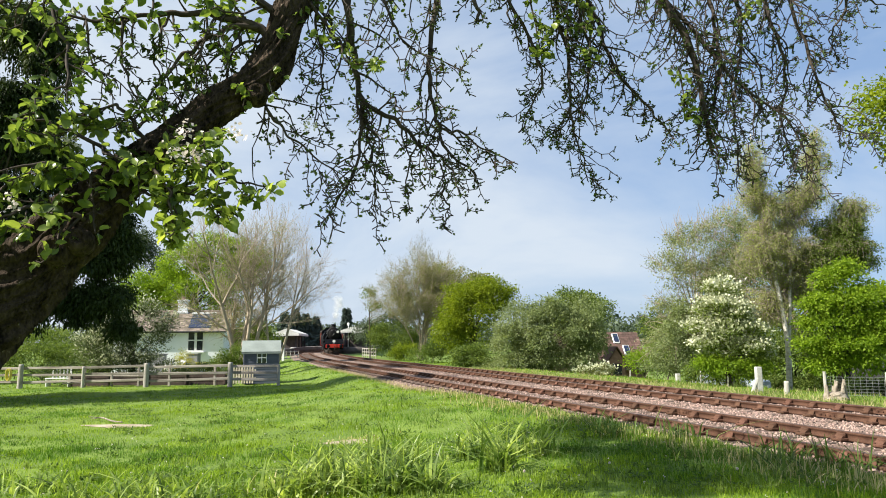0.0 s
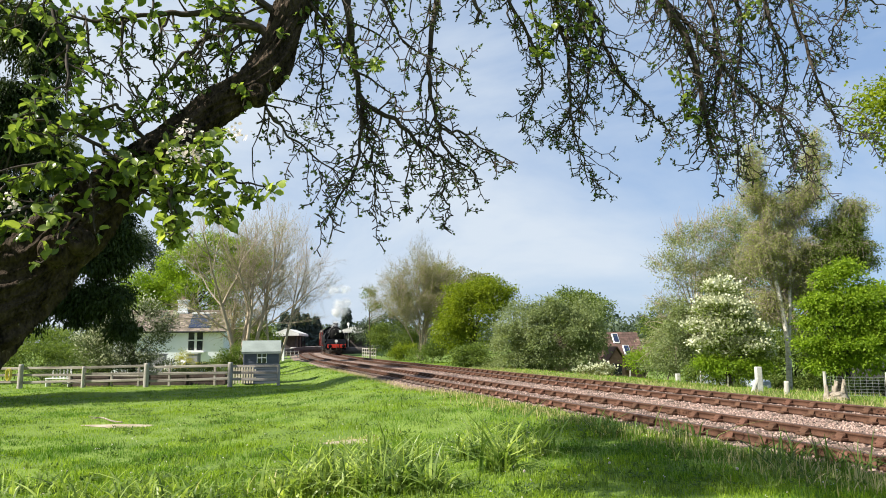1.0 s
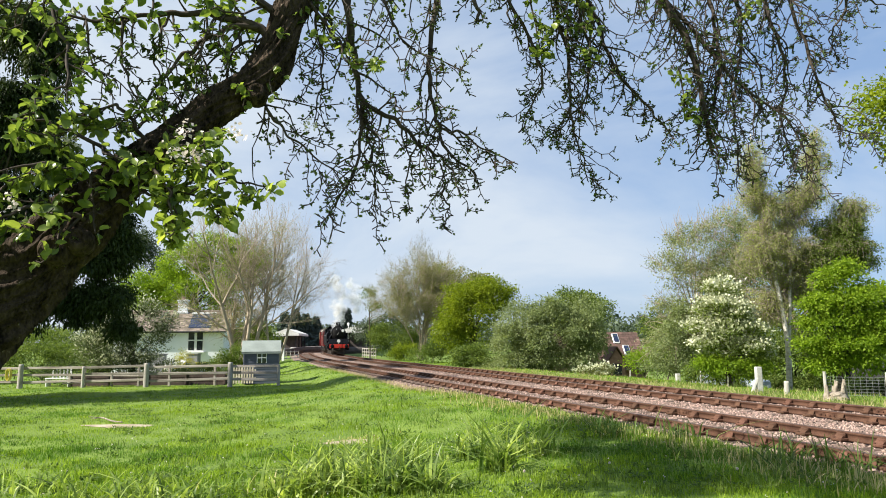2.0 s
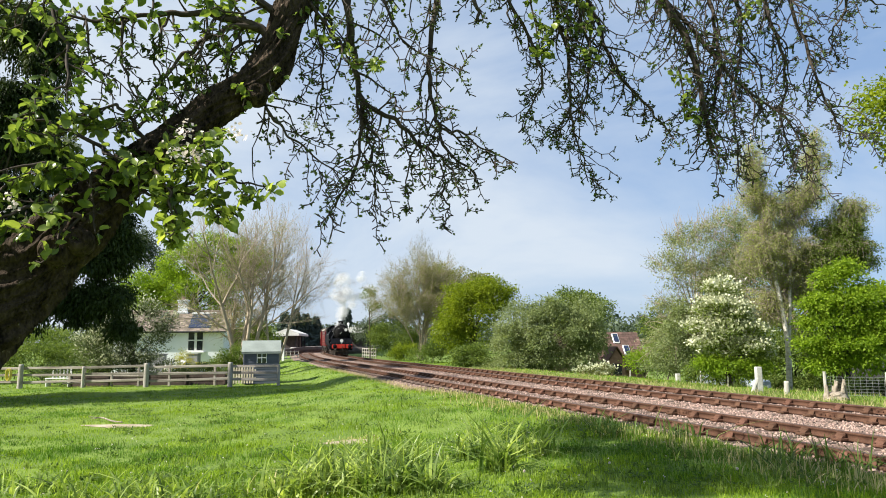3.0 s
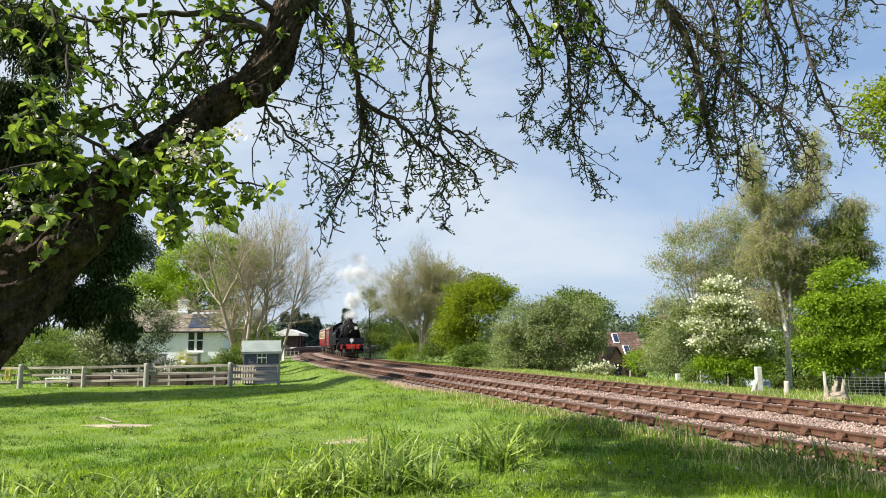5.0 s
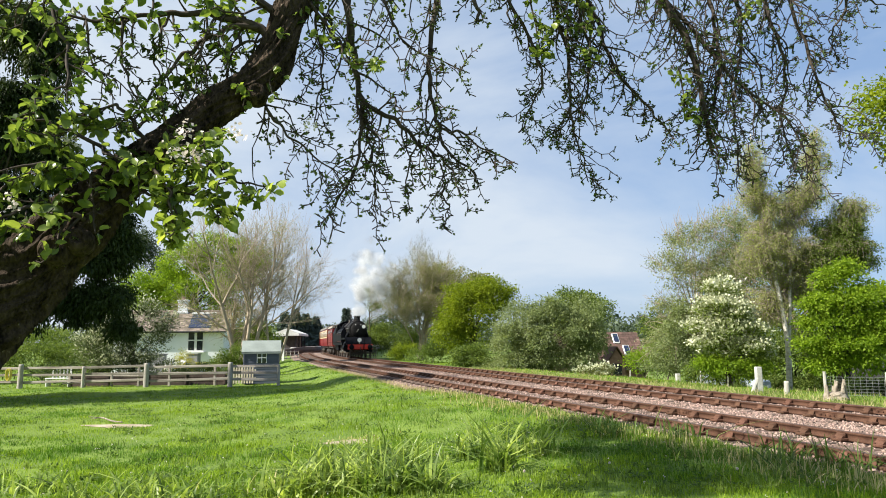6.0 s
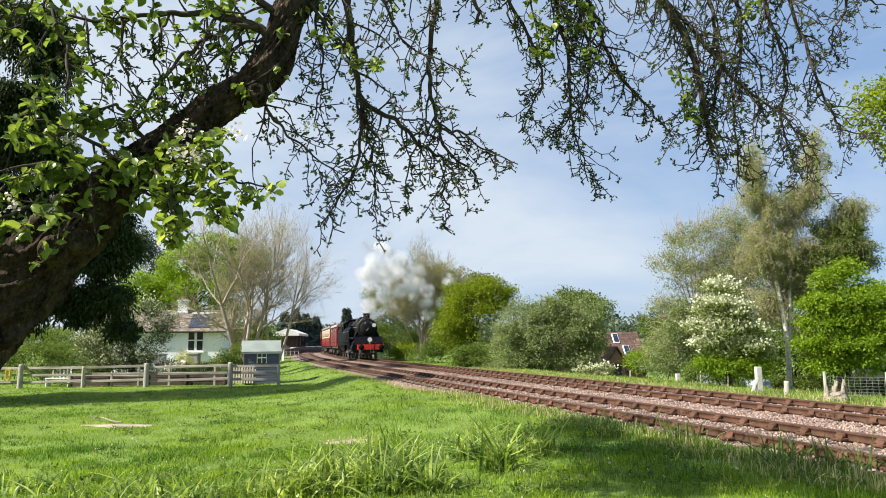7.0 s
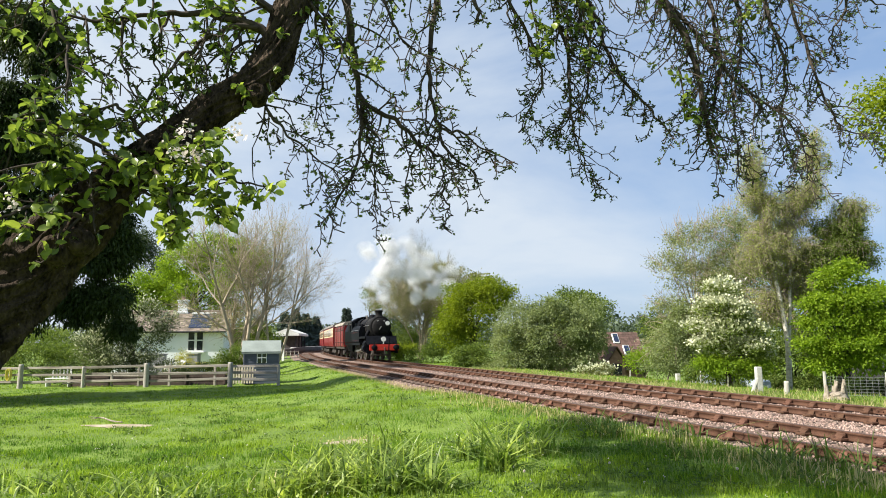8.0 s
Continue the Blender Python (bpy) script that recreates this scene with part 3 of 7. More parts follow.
# trees beyond the line
def birch():
    """Two slender pale stems from one foot, side boughs, and hanging sprays of small leaves."""
    rng = np.random.default_rng(17)
    t = thing("birch", pose(13.23, 27.0, -0.62), "tall slender birch with pale trunk and thin olive foliage", "tree")
    stems = (([(0, 0, -0.3), (0.06, 0, 1.11), (0.07, 0, 1.98), (-0.04, 0, 3.18), (-0.21, 0, 4.4), (-0.36, 0, 5.41), (-0.51, 0, 6.42), (-0.66, 0, 8.03), (-0.74, 0, 9.42), (-0.78, 0, 10.24)], 0.115, 0.02),
             ([(0.1, 0.05, 1.5), (0.29, 0.1, 2.85), (0.4, 0.1, 4.18), (0.56, 0.1, 5.75), (0.94, 0.1, 7.11), (1.44, 0.1, 8.26), (1.76, 0.1, 9.42), (2.01, 0.1, 10.48)], 0.07, 0.015),
             ([(0.4, 0.1, 4.1), (0.9, 0.2, 4.9), (1.44, 0.3, 5.51), (2.37, 0.3, 5.96), (3.48, 0.2, 5.83)], 0.06, 0.012))
    spine = []
    for k, (pts, r0, r1) in enumerate(stems):
        part("trunk" if k < 2 else "bough", Shape().tube(pts, np.linspace(r0, r1, len(pts)), 10, 0.1, k), M_BIRCH, t, smooth_faces=True)
        ps, rr = smooth(pts, np.linspace(r0, r1, len(pts)), 6)
        spine += [(p, r) for p, r in zip(ps, rr) if p[2] > 2.4]
    masses = [(-0.85, 0.1, 8.9, 0.85, 0.87, 1.15), (-0.55, 0.0, 7.34, 1.25, 0.9, 0.9), (1.75, 0.1, 9.39, 0.75, 0.84, 1.12), (1.30, 0.0, 7.78, 1.15, 0.9, 0.94), (0.45, 0.3, 7.2, 0.9, 0.7, 1.0),
              (0.20, 0.2, 5.96, 1.5, 1.05, 1.00), (2.58, 0.1, 6.50, 1.0, 0.68, 0.42), (3.16, 0.0, 5.68, 0.9, 0.60, 0.36), (2.1, 0.0, 5.35, 1.0, 0.68, 0.5), (3.5, 0.2, 5.1, 0.5, 0.5, 0.3),
              (-1.1, -0.2, 5.41, 1.0, 0.80, 0.89), (3.2, 0.2, 7.43, 0.9, 0.51, 0.26), (-0.42, 0.4, 3.51, 1.1, 0.60, 0.89), (0.54, 0.4, 4.64, 0.99, 0.75, 0.9), (1.6, 0.5, 4.2, 0.9, 0.6, 0.7)]
    segs, light, dark = [], [], []
    foot = np.array([p for p, _ in spine])
    for k, m in enumerate(masses):
        for _ in range(int(16 + 26 * m[3])):
            d = rng.normal(size=3)
            tip = np.array(m[:3]) + d / np.linalg.norm(d) * np.array(m[3:]) * rng.uniform(0.25, 1.05)
            low = foot[:, 2] < tip[2] - 0.15
            i = int(np.argmin(np.linalg.norm(foot - tip, axis=1) + np.where(low, 0, 5.0) + rng.uniform(0, 0.9, len(foot))))
            a = foot[i]
            mid = (a + tip) / 2 + np.array((0, 0, 0.12 * np.linalg.norm(tip - a))) + rng.normal(size=3) * 0.08
            ps, _ = smooth([a, mid, tip], [1, 1, 1], 4)
            rr = np.linspace(min(0.022, spine[i][1] * 0.6), 0.005, len(ps))
            segs += [(*ps[q], *ps[q + 1], rr[q], rr[q + 1]) for q in range(len(ps) - 1)]
            for q in range(3, len(ps)):
                for _ in range(3):
                    e = ps[q] + rng.normal(size=3) * np.array((0.16, 0.16, 0.08))
                    drop = np.array((rng.normal() * 0.08, rng.normal() * 0.08, -rng.uniform(0.12, 0.42)))
                    segs.append((*ps[q], *e, 0.005, 0.004))
                    segs.append((*e, *(e + drop), 0.004, 0.003))
                    (dark if k in (6, 7, 8, 9) else light).extend(e + drop * f + rng.normal(size=3) * 0.035 for f in rng.uniform(-0.2, 1.1, 7))
    v, f = rods(segs, 3)
    tagged(part("branchwork", mesh_of("branchwork", v, f, M_TWIGPALE, 4), None, t), kind="stuff")
    part("crown", leaf_mesh("crown", light, 0.07, M_BIRCHLEAF, rng), None, t)
    part("shaded_bough", leaf_mesh("shaded_bough", np.repeat(np.array(dark), 2, 0) + rng.normal(size=(len(dark) * 2, 3)) * 0.05, 0.085, M_GREEN, rng), None, t, "denser green leaves on the side bough")


birch()
tree("silver_willow", (16.24, 31.00, -1.06), [(-1.9, 0.8, 6.8, 1.5, 1.4, 1.5), (-0.59, 0.80, 5.79, 1.9, 1.5, 1.4), (-2.89, 0.80, 4.75, 1.6, 1.4, 1.4), (0.92, 0.80, 4.4, 1.3, 1.2, 1.1)], "airy tree in thin olive spring leaf behind the birch",
     M_TWIGPALE, M_GREEN, 1300, 9, 0.068, 0.21, 0.12, 40, 11, hollow=0.1, twigs=300, twig_len=0.9, trunk_top=(-0.8, 0, 4.2))
tree("willow", (12.02, 33.00, -0.91), [(0.01, 0.00, 6.90, 1.36, 1.13, 1.14), (1.57, 0.00, 7.70, 1.23, 1.07, 1.14), (-1.02, 0.00, 5.61, 1.04, 0.91, 0.98), (0.58, 0.00, 5.04, 1.64, 1.35, 1.36), (1.98, 0.00, 5.85, 1.36, 1.23, 1.36), (-1.40, 0.00, 3.58, 0.98, 0.96, 1.14), (-0.39, 0.00, 2.37, 1.64, 1.35, 1.36), (1.53, 0.00, 3.15, 1.64, 1.35, 1.36), (-1.80, 0.00, 1.86, 0.76, 0.77, 0.95), (2.63, 0.00, 3.41, 1.23, 1.29, 1.64), (3.05, 0.00, 5.56, 1.09, 1.10, 1.36)], "broad pale olive willow in thin young leaf",
     M_TWIGPALE, M_WILLOW, 3000, 9, 0.075, 0.22, 0.12, 70, 12, hollow=0.2, twigs=450, twig_len=0.8)
tree("hawthorn", (10.53, 26.00, -0.42), [(-0.03, 0.00, 3.65, 0.64, 0.43, 0.41), (-0.41, -0.10, 3.02, 0.90, 0.54, 0.35), (0.39, 0.00, 2.86, 0.82, 0.49, 0.35), (-0.71, 0.10, 2.33, 0.73, 0.45, 0.32), (0.13, -0.30, 2.17, 1.18, 0.67, 0.35), (0.85, 0.00, 1.95, 0.69, 0.43, 0.32), (-0.58, -0.20, 1.61, 0.86, 0.52, 0.35), (0.50, -0.30, 1.44, 1.03, 0.60, 0.35), (1.22, 0.00, 1.22, 0.56, 0.35, 0.27), (0.00, 0.00, 2.3, 0.95, 0.8, 1.0), (0.35, 0.00, 1.7, 1.05, 0.8, 0.8)], "flowering hawthorn with tiers of creamy white blossom", M_DARKBARK, M_HAWLEAF, 1150, 10, 0.075, 0.15, 0.09, 26, 13, flowers=(M_HAW, 0.72), hollow=0.2)
tree("bush", (10.53, 25.70, -0.42), [(-0.16, 0.00, 0.82, 0.90, 0.56, 0.38), (0.88, 0.00, 0.71, 0.75, 0.47, 0.34), (-0.78, 0.00, 1.0, 0.64, 0.41, 0.3)], "low fresh green growth under the hawthorn", M_DARKBARK, M_MAPLE, 330, 9, 0.085, 0.14, 0.04, 8, 66, category="bush")
tree("maple", (12.99, 23.00, -0.45), [(-0.07, 0.00, 3.72, 0.61, 0.46, 0.54), (0.53, 0.10, 4.09, 0.61, 0.43, 0.51), (-0.60, -0.10, 2.97, 0.57, 0.41, 0.42), (0.45, -0.30, 3.15, 0.95, 0.60, 0.45), (1.31, 0.00, 3.33, 0.57, 0.43, 0.48), (-0.38, -0.20, 2.32, 0.85, 0.54, 0.42), (0.94, -0.30, 2.40, 0.95, 0.58, 0.42), (-0.80, 0.00, 1.67, 0.57, 0.39, 0.38), (0.22, -0.40, 1.66, 1.04, 0.62, 0.42), (1.34, -0.10, 1.65, 0.76, 0.51, 0.48), (-0.48, 0.00, 1.03, 0.76, 0.46, 0.38), (0.64, -0.10, 1.11, 0.95, 0.58, 0.45), (0.40, 0.20, 2.49, 1.1, 0.8, 1.30), (2.1, 0.2, 2.2, 1.0, 0.8, 1.50)], "young maple in bright fresh green leaf", M_DARKBARK, M_MAPLE, 1900, 10, 0.095, 0.15, 0.10, 30, 14, hollow=0.25)
tree("oak", (11.29, 14.00, -0.39), [(-1.88, 0.00, 6.44, 0.63, 0.67, 0.86), (-0.57, 0.00, 7.10, 1.26, 1.13, 1.26), (0.71, 0.00, 5.86, 1.72, 1.55, 1.72), (-1.18, 0.00, 5.76, 0.69, 0.57, 0.57)], "oak in fresh leaf reaching in over the line", M_DARKBARK, M_LIME, 1500, 11, 0.085, 0.16, 0.25, 20, 15)
tree("bush", (10.61, 31.50, -0.80), [(-0.43, 0.00, 1.89, 0.99, 0.83, 1.09), (0.55, 0.00, 1.25, 1.04, 0.71, 0.73), (-0.86, 0.00, 1.01, 0.88, 0.56, 0.52), (0.14, 0.00, 2.90, 0.88, 0.73, 0.94)], "sage-green willow scrub at the edge of the verge", M_TWIGPALE, M_SAGE, 620, 9, 0.085, 0.17, 0.05, 14, 69, category="bush", hollow=0.3)
tree("bush", (10.22, 36.00, -1.09), [(0.07, 0.00, 1.43, 1.12, 0.87, 0.82), (0.97, 0.00, 1.85, 0.88, 0.80, 0.88)], "rounded bright green bush beyond the line", M_DARKBARK, M_MAPLE, 420, 9, 0.09, 0.16, 0.05, 8, 16, category="bush")
tree("bush", (12.64, 40.00, -1.38), [(0.80, 0.00, 2.86, 1.96, 1.69, 1.80), (2.99, 0.00, 1.55, 1.64, 1.18, 0.98)], "shadowy green thicket under the willow", M_DARKBARK, M_GREEN, 700, 9, 0.12, 0.2, 0.05, 8, 26, category="bush")
tree("bush", (15.21, 30.00, -1.33), [(-0.30, 0.00, 2.26, 1.47, 1.44, 1.72), (1.59, 0.00, 1.76, 1.72, 1.33, 1.23), (-1.79, 0.00, 1.80, 1.23, 0.99, 0.98)], "dark green thicket behind the birch", M_DARKBARK, M_GREEN, 800, 9, 0.12, 0.2, 0.05, 8, 27, category="bush")
tree("bush", (8.58, 39.00, -0.96), [(-0.35, 0.00, 0.62, 1.09, 0.63, 0.32), (0.34, 0.00, 0.68, 0.57, 0.40, 0.32)], "low shrub with creamy flowers", M_DARKBARK, M_PALE, 240, 8, 0.08, 0.13, 0.03, 6, 17, flowers=(M_HAW, 0.3), category="bush")
tree("willow_shrub", (6.30, 45.00, -0.75), [(-1.19, 0.00, 3.43, 1.71, 1.54, 1.71), (-2.21, -0.30, 2.06, 1.19, 1.17, 1.41), (-0.31, -0.40, 1.97, 1.56, 1.44, 1.64), (2.25, -0.30, 2.31, 1.93, 1.74, 1.93), (2.60, 0.00, 3.68, 1.56, 1.44, 1.64), (1.49, -0.40, 1.0, 2.23, 1.44, 1.0), (-1.25, -0.40, 0.8, 2.23, 1.30, 0.8), (3.2, 0.00, 1.93, 0.89, 1.10, 1.56), (0.66, 0.00, 3.78, 1.26, 1.17, 1.34)], "dense grey-green willow shrub beside the line", M_DARKBARK, M_SAGE, 2900, 10, 0.12, 0.22, 0.12, 30, 18, category="bush", hollow=0.35)
tree("tree", (10.98, 56.00, -1.46), [(-0.27, 0.00, 4.85, 2.84, 2.21, 2.06), (0.20, 0.00, 3.04, 1.65, 1.77, 2.29)], "rounded mid-green tree behind the willow", M_DARKBARK, M_GREEN, 900, 10, 0.17, 0.3, 0.12, 16, 19)
tree("field_maple", (2.08, 53.00, -0.67), [(0.50, 0.00, 4.26, 2.52, 2.34, 2.69), (1.61, 0.00, 5.76, 1.82, 1.41, 1.30), (-1.33, 0.00, 2.99, 1.56, 1.64, 2.08), (-0.78, 0.00, 5.35, 1.30, 1.17, 1.30)], "rounded tree in yellow-green spring leaf", M_DARKBARK, M_LIME, 1500, 10, 0.15, 0.27, 0.14, 20, 20)
tree("bush", (1.84, 47.00, -0.62), [(0.02, 0.00, 1.05, 1.73, 1.19, 0.92)], "low dark green bush beside the line", M_DARKBARK, M_GREEN, 420, 9, 0.12, 0.2, 0.05, 8, 21, category="bush")
bare_tree("ash_tree", (-2.40, 72.00, -0.79), 11.2, "ash tree still almost bare of leaves", M_TWIGPALE, 5, 10, 0.19, M_PALE, 0.085, 0.13, 4, 3, leaf_share=0.9, many=4, twig_r=0.016, jitter=0.14)
tree("tree", (2.33, 85.00, -0.92), [(-0.21, 0.00, 9.64, 3.34, 2.28, 1.74), (-3.34, 0.00, 10.38, 2.43, 1.88, 1.74), (2.18, 0.00, 6.83, 2.78, 2.82, 3.48)], "olive-brown wood edge behind", M_TWIGPALE, M_PALE, 700, 8, 0.25, 0.45, 0.15, 20, 22, hollow=0.2)
tree("bush", (-4.92, 75.00, -0.57), [(0.00, 0.00, 2.40, 2.76, 2.24, 2.21), (1.52, 0.00, 1.06, 3.07, 1.88, 1.10), (-2.00, 0.00, 2.43, 1.35, 1.38, 1.72)], "mixed green scrub at the foot of the ash", M_DARKBARK, M_GREEN, 900, 8, 0.15, 0.25, 0.05, 8, 23, category="bush")
tree("bush", (-3.85, 67.00, -0.47), [(0.06, 0.00, 1.07, 1.21, 0.99, 0.99), (-0.81, 0.00, 0.65, 0.88, 0.64, 0.55)], "small yellow-green bush by the line", M_DARKBARK, M_LIME, 200, 9, 0.12, 0.2, 0.05, 6, 24, category="bush")
tree("sapling", (-7.95, 75.00, -0.53), [(-0.21, 0.00, 7.16, 0.86, 0.77, 0.86), (0.59, 0.00, 5.74, 0.86, 0.72, 0.74)], "thin sapling with a small tuft of leaves", M_DARKBARK, M_GREEN, 70, 8, 0.16, 0.25, 0.06, 6, 25, hollow=0.1)
# trees on the meadow's side
tree("sycamore", (-22.67, 62.00, -0.54), [(-0.53, 0.00, 9.1, 2.46, 2.21, 2.46), (1.99, 0.00, 10.1, 2.56, 2.12, 2.15), (-1.95, 0.00, 6.55, 2.25, 2.17, 2.56), (1.11, 0.00, 6.01, 3.07, 2.77, 3.07), (4.60, 0.00, 8.52, 2.56, 2.30, 2.56), (-4.62, 0.00, 6.5, 2.2, 1.9, 2.4)], "large sycamore in bright new leaf behind the cottage", M_DARKBARK, M_MAPLE, 2700, 10, 0.17, 0.32, 0.2, 22, 30)
bare_tree("walnut_tree", (-12.40, 43.00, -0.6), 11.6, "spreading pale-barked tree still bare of leaves", M_GREYBARK, 31, 4, 0.2, M_PALE, 0.06, 0.17, 4, 3, leaf_share=0.8, many=3, twig_r=0.008)
bare_tree("walnut_tree", (-10.9, 43.60, -0.6), 10.4, "slender pale-barked tree with bare reddish twigs", M_GREYBARK, 44, 2, 0.22, M_PALE, 0.05, 0.14, 4, 3, lean=(0.12, 0), leaf_share=0.4, many=2, twig_r=0.008)
tree("tree", (-14.1, 46.0, -0.6), [(0.2, 0, 5.6, 1.5, 1.2, 1.6), (-0.3, 0, 3.6, 1.4, 1.2, 1.5), (1.2, 0, 3.4, 1.2, 1.0, 1.5)], "thin tan and olive tree coming into leaf by the cottage", M_GREYBARK, M_PALE, 330, 8, 0.07, 0.2, 0.08, 50, 67, hollow=0.1, twigs=250, twig_len=1.0)
tree("cherry", (-15.97, 36.00, -0.81), [(-0.00, 0.00, 3.02, 1.62, 1.66, 2.06), (-1.57, 0.00, 2.17, 1.47, 1.26, 1.33), (-0.65, 0.00, 1.44, 1.77, 1.26, 1.03)], "small grey-green tree with white spring blossom", M_DARKBARK, M_CHERRYLEAF, 1300, 9, 0.085, 0.17, 0.08, 16, 32, flowers=(M_HAW, 0.2))
tree("cypress", (-18.2, 26.50, -0.35), [(1.28, 0.00, 14.33, 1.53, 1.31, 1.75), (2.61, 0.00, 13.12, 0.79, 1.19, 2.19), (1.32, 0.00, 10.55, 1.40, 1.44, 2.19), (2.90, 0.00, 8.69, 0.83, 1.08, 1.86), (1.84, 0.00, 6.44, 1.53, 1.31, 1.75), (4.86, 0.00, 7.42, 0.74, 0.65, 0.88), (5.66, 0.00, 5.73, 0.57, 0.71, 1.20), (4.90, 0.00, 4.86, 0.98, 0.88, 1.20), (5.52, 0.00, 3.44, 0.88, 0.70, 0.88), (4.23, 0.00, 3.23, 0.98, 0.74, 0.88), (2.47, 0.00, 3.58, 1.75, 1.23, 1.31), (5.90, 0.00, 2.36, 0.57, 0.40, 0.44), (-0.55, 0.00, 8.73, 1.97, 2.54, 4.38), (-0.37, 0.00, 3.82, 1.97, 1.49, 1.75), (4.29, 0.00, 5.97, 0.88, 0.88, 1.31)], "tall dark conifer with drooping foliage", M_DARKBARK, M_CONIFER, 6200, 12, 0.19, 0.20, 0.35, 60, 33, hollow=0.1, droop=1.3, wide=0.3, trunk_top=(0.3, 0, 7.0))
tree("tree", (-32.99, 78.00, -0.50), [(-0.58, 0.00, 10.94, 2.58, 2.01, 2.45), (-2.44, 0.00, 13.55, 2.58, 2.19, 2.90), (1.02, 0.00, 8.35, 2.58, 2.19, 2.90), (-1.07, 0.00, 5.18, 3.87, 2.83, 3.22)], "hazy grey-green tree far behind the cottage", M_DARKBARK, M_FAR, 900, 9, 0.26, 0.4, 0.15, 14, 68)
tree("cypress", (-20.8, 22.30, -0.35), [(0.0, 0.0, 5.0, 4.2, 2.8, 2.6), (0.6, 0.4, 8.6, 3.2, 2.6, 2.6), (0.3, 0.2, 11.8, 2.0, 1.8, 2.4), (-3.0, 0.6, 5.2, 2.6, 2.4, 2.6)], "broad dark conifer shading the lawn before the fence", M_DARKBARK, M_CONIFER, 3200, 10, 0.24, 0.3, 0.35, 30, 35, hollow=0.1, droop=1.3, wide=0.35)
tree("hedge", (-21.29, 38.00, -0.89), [(-1.02, 0.00, 1.52, 2.80, 1.75, 1.09), (1.11, 0.00, 1.80, 1.87, 1.26, 0.93), (-4.12, 0.00, 1.86, 2.49, 1.82, 1.55)], "loose green hedge behind the fence", M_DARKBARK, M_GREEN, 900, 9, 0.1, 0.2, 0.05, 10, 34, category="hedge")


def far_woods():
    """Wooded skyline behind the station and beyond the fields."""
    rng = np.random.default_rng(77)
    pts = []
    for x0, x1, y, h in ((-330, -60, 260, 15), (-70, 60, 320, 14), (40, 230, 300, 24), (220, 420, 260, 14), (-60, 20, 230, 10), (34, 80, 185, 13)):
        k = int((x1 - x0) * 9)
        x = rng.uniform(x0, x1, k)
        top = h * (0.72 + 0.28 * np.sin(x * 0.11 + y) * np.cos(x * 0.043) + 0.12 * np.sin(x * 0.6))
        z = top * rng.uniform(0, 1, k) ** 0.55
        pts.append(np.stack([x, y + rng.normal(size=k) * 6 + 0.3 * (x - x0), z - 2.0], 1))
    p = np.repeat(np.vstack(pts), 7, 0)
    p += rng.normal(size=p.shape) * 1.0
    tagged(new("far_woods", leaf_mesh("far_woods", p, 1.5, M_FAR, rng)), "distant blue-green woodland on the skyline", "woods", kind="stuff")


far_woods()


def fir(name, base, height, width, seed, label):
    """A pointed dark fir with tiers of drooping boughs."""
    rng = np.random.default_rng(seed)
    t = thing(name, pose(*base), label, "tree")
    part("trunk", Shape().rod((0, 0, -0.5), (0, 0, height * 0.97), 0.25, 0.03, 8), M_DARKBARK, t)
    k = 2600
    u = rng.uniform(0.04, 1, k)
    a = rng.uniform(0, 6.283, k)
    tier = 1 - (u * 11 % 1) * 0.45
    r = width * (1 - u) * tier * rng.uniform(0.35, 1, k) ** 0.5 + 0.1
    p = np.stack([np.cos(a) * r, np.sin(a) * r, u * height - r * 0.25], 1)
    part("crown", leaf_mesh("crown", p, 0.9, M_FAR_DARK, rng, np.stack([np.cos(a), np.sin(a), -0.3 + 0 * a], 1)), None, t)
    return t


fir("fir", (-21.01, 150.00, 0.92), 7.9, 1.5, 3, "pointed dark fir behind the station")
for i, (x, w, hh) in enumerate(((-38.5, 4.6, 9.4), (-36.6, 4.8, 10.4), (-34.6, 4.6, 9.4), (-32.6, 4.2, 8.6), (-40.8, 4.5, 9.2), (-35.6, 5.0, 8.6), (-37.6, 5.0, 9.0), (-43.0, 4.5, 9.6), (-31.0, 3.6, 6.8))):
    fir("fir", (x, 168 + i * 3, -0.5), hh, w, 40 + i, "dark conifer in a row behind the platform")

tree("bush", (12.62, 29.00, -1.15), [(0.06, 0.00, 0.85, 1.42, 0.85, 0.47), (2.14, 0.00, 0.59, 1.42, 0.83, 0.43), (-1.80, 0.00, 1.03, 1.07, 0.69, 0.47)], "low dark undergrowth beyond the far verge", M_DARKBARK, M_GREEN, 600, 9, 0.09, 0.16, 0.03, 8, 61, category="bush")
tree("bush", (5.67, 46.00, -1.71), [(-1.44, 0.00, 1.47, 2.26, 1.22, 0.45), (2.26, 0.00, 1.36, 1.88, 1.08, 0.53)], "low scrub at the foot of the willow", M_DARKBARK, M_SAGE, 400, 9, 0.1, 0.16, 0.03, 8, 62, category="bush")
tree("bush", (-0.76, 58.00, -1.07), [(-0.46, 0.00, 1.48, 1.90, 1.32, 1.04), (0.97, 0.00, 2.77, 1.19, 1.17, 1.42)], "green scrub below the spring trees", M_DARKBARK, M_GREEN, 420, 9, 0.13, 0.22, 0.03, 8, 63, category="bush")
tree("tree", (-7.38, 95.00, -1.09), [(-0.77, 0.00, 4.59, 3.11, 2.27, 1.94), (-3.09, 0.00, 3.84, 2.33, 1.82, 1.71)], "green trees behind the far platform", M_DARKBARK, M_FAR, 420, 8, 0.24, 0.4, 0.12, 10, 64)
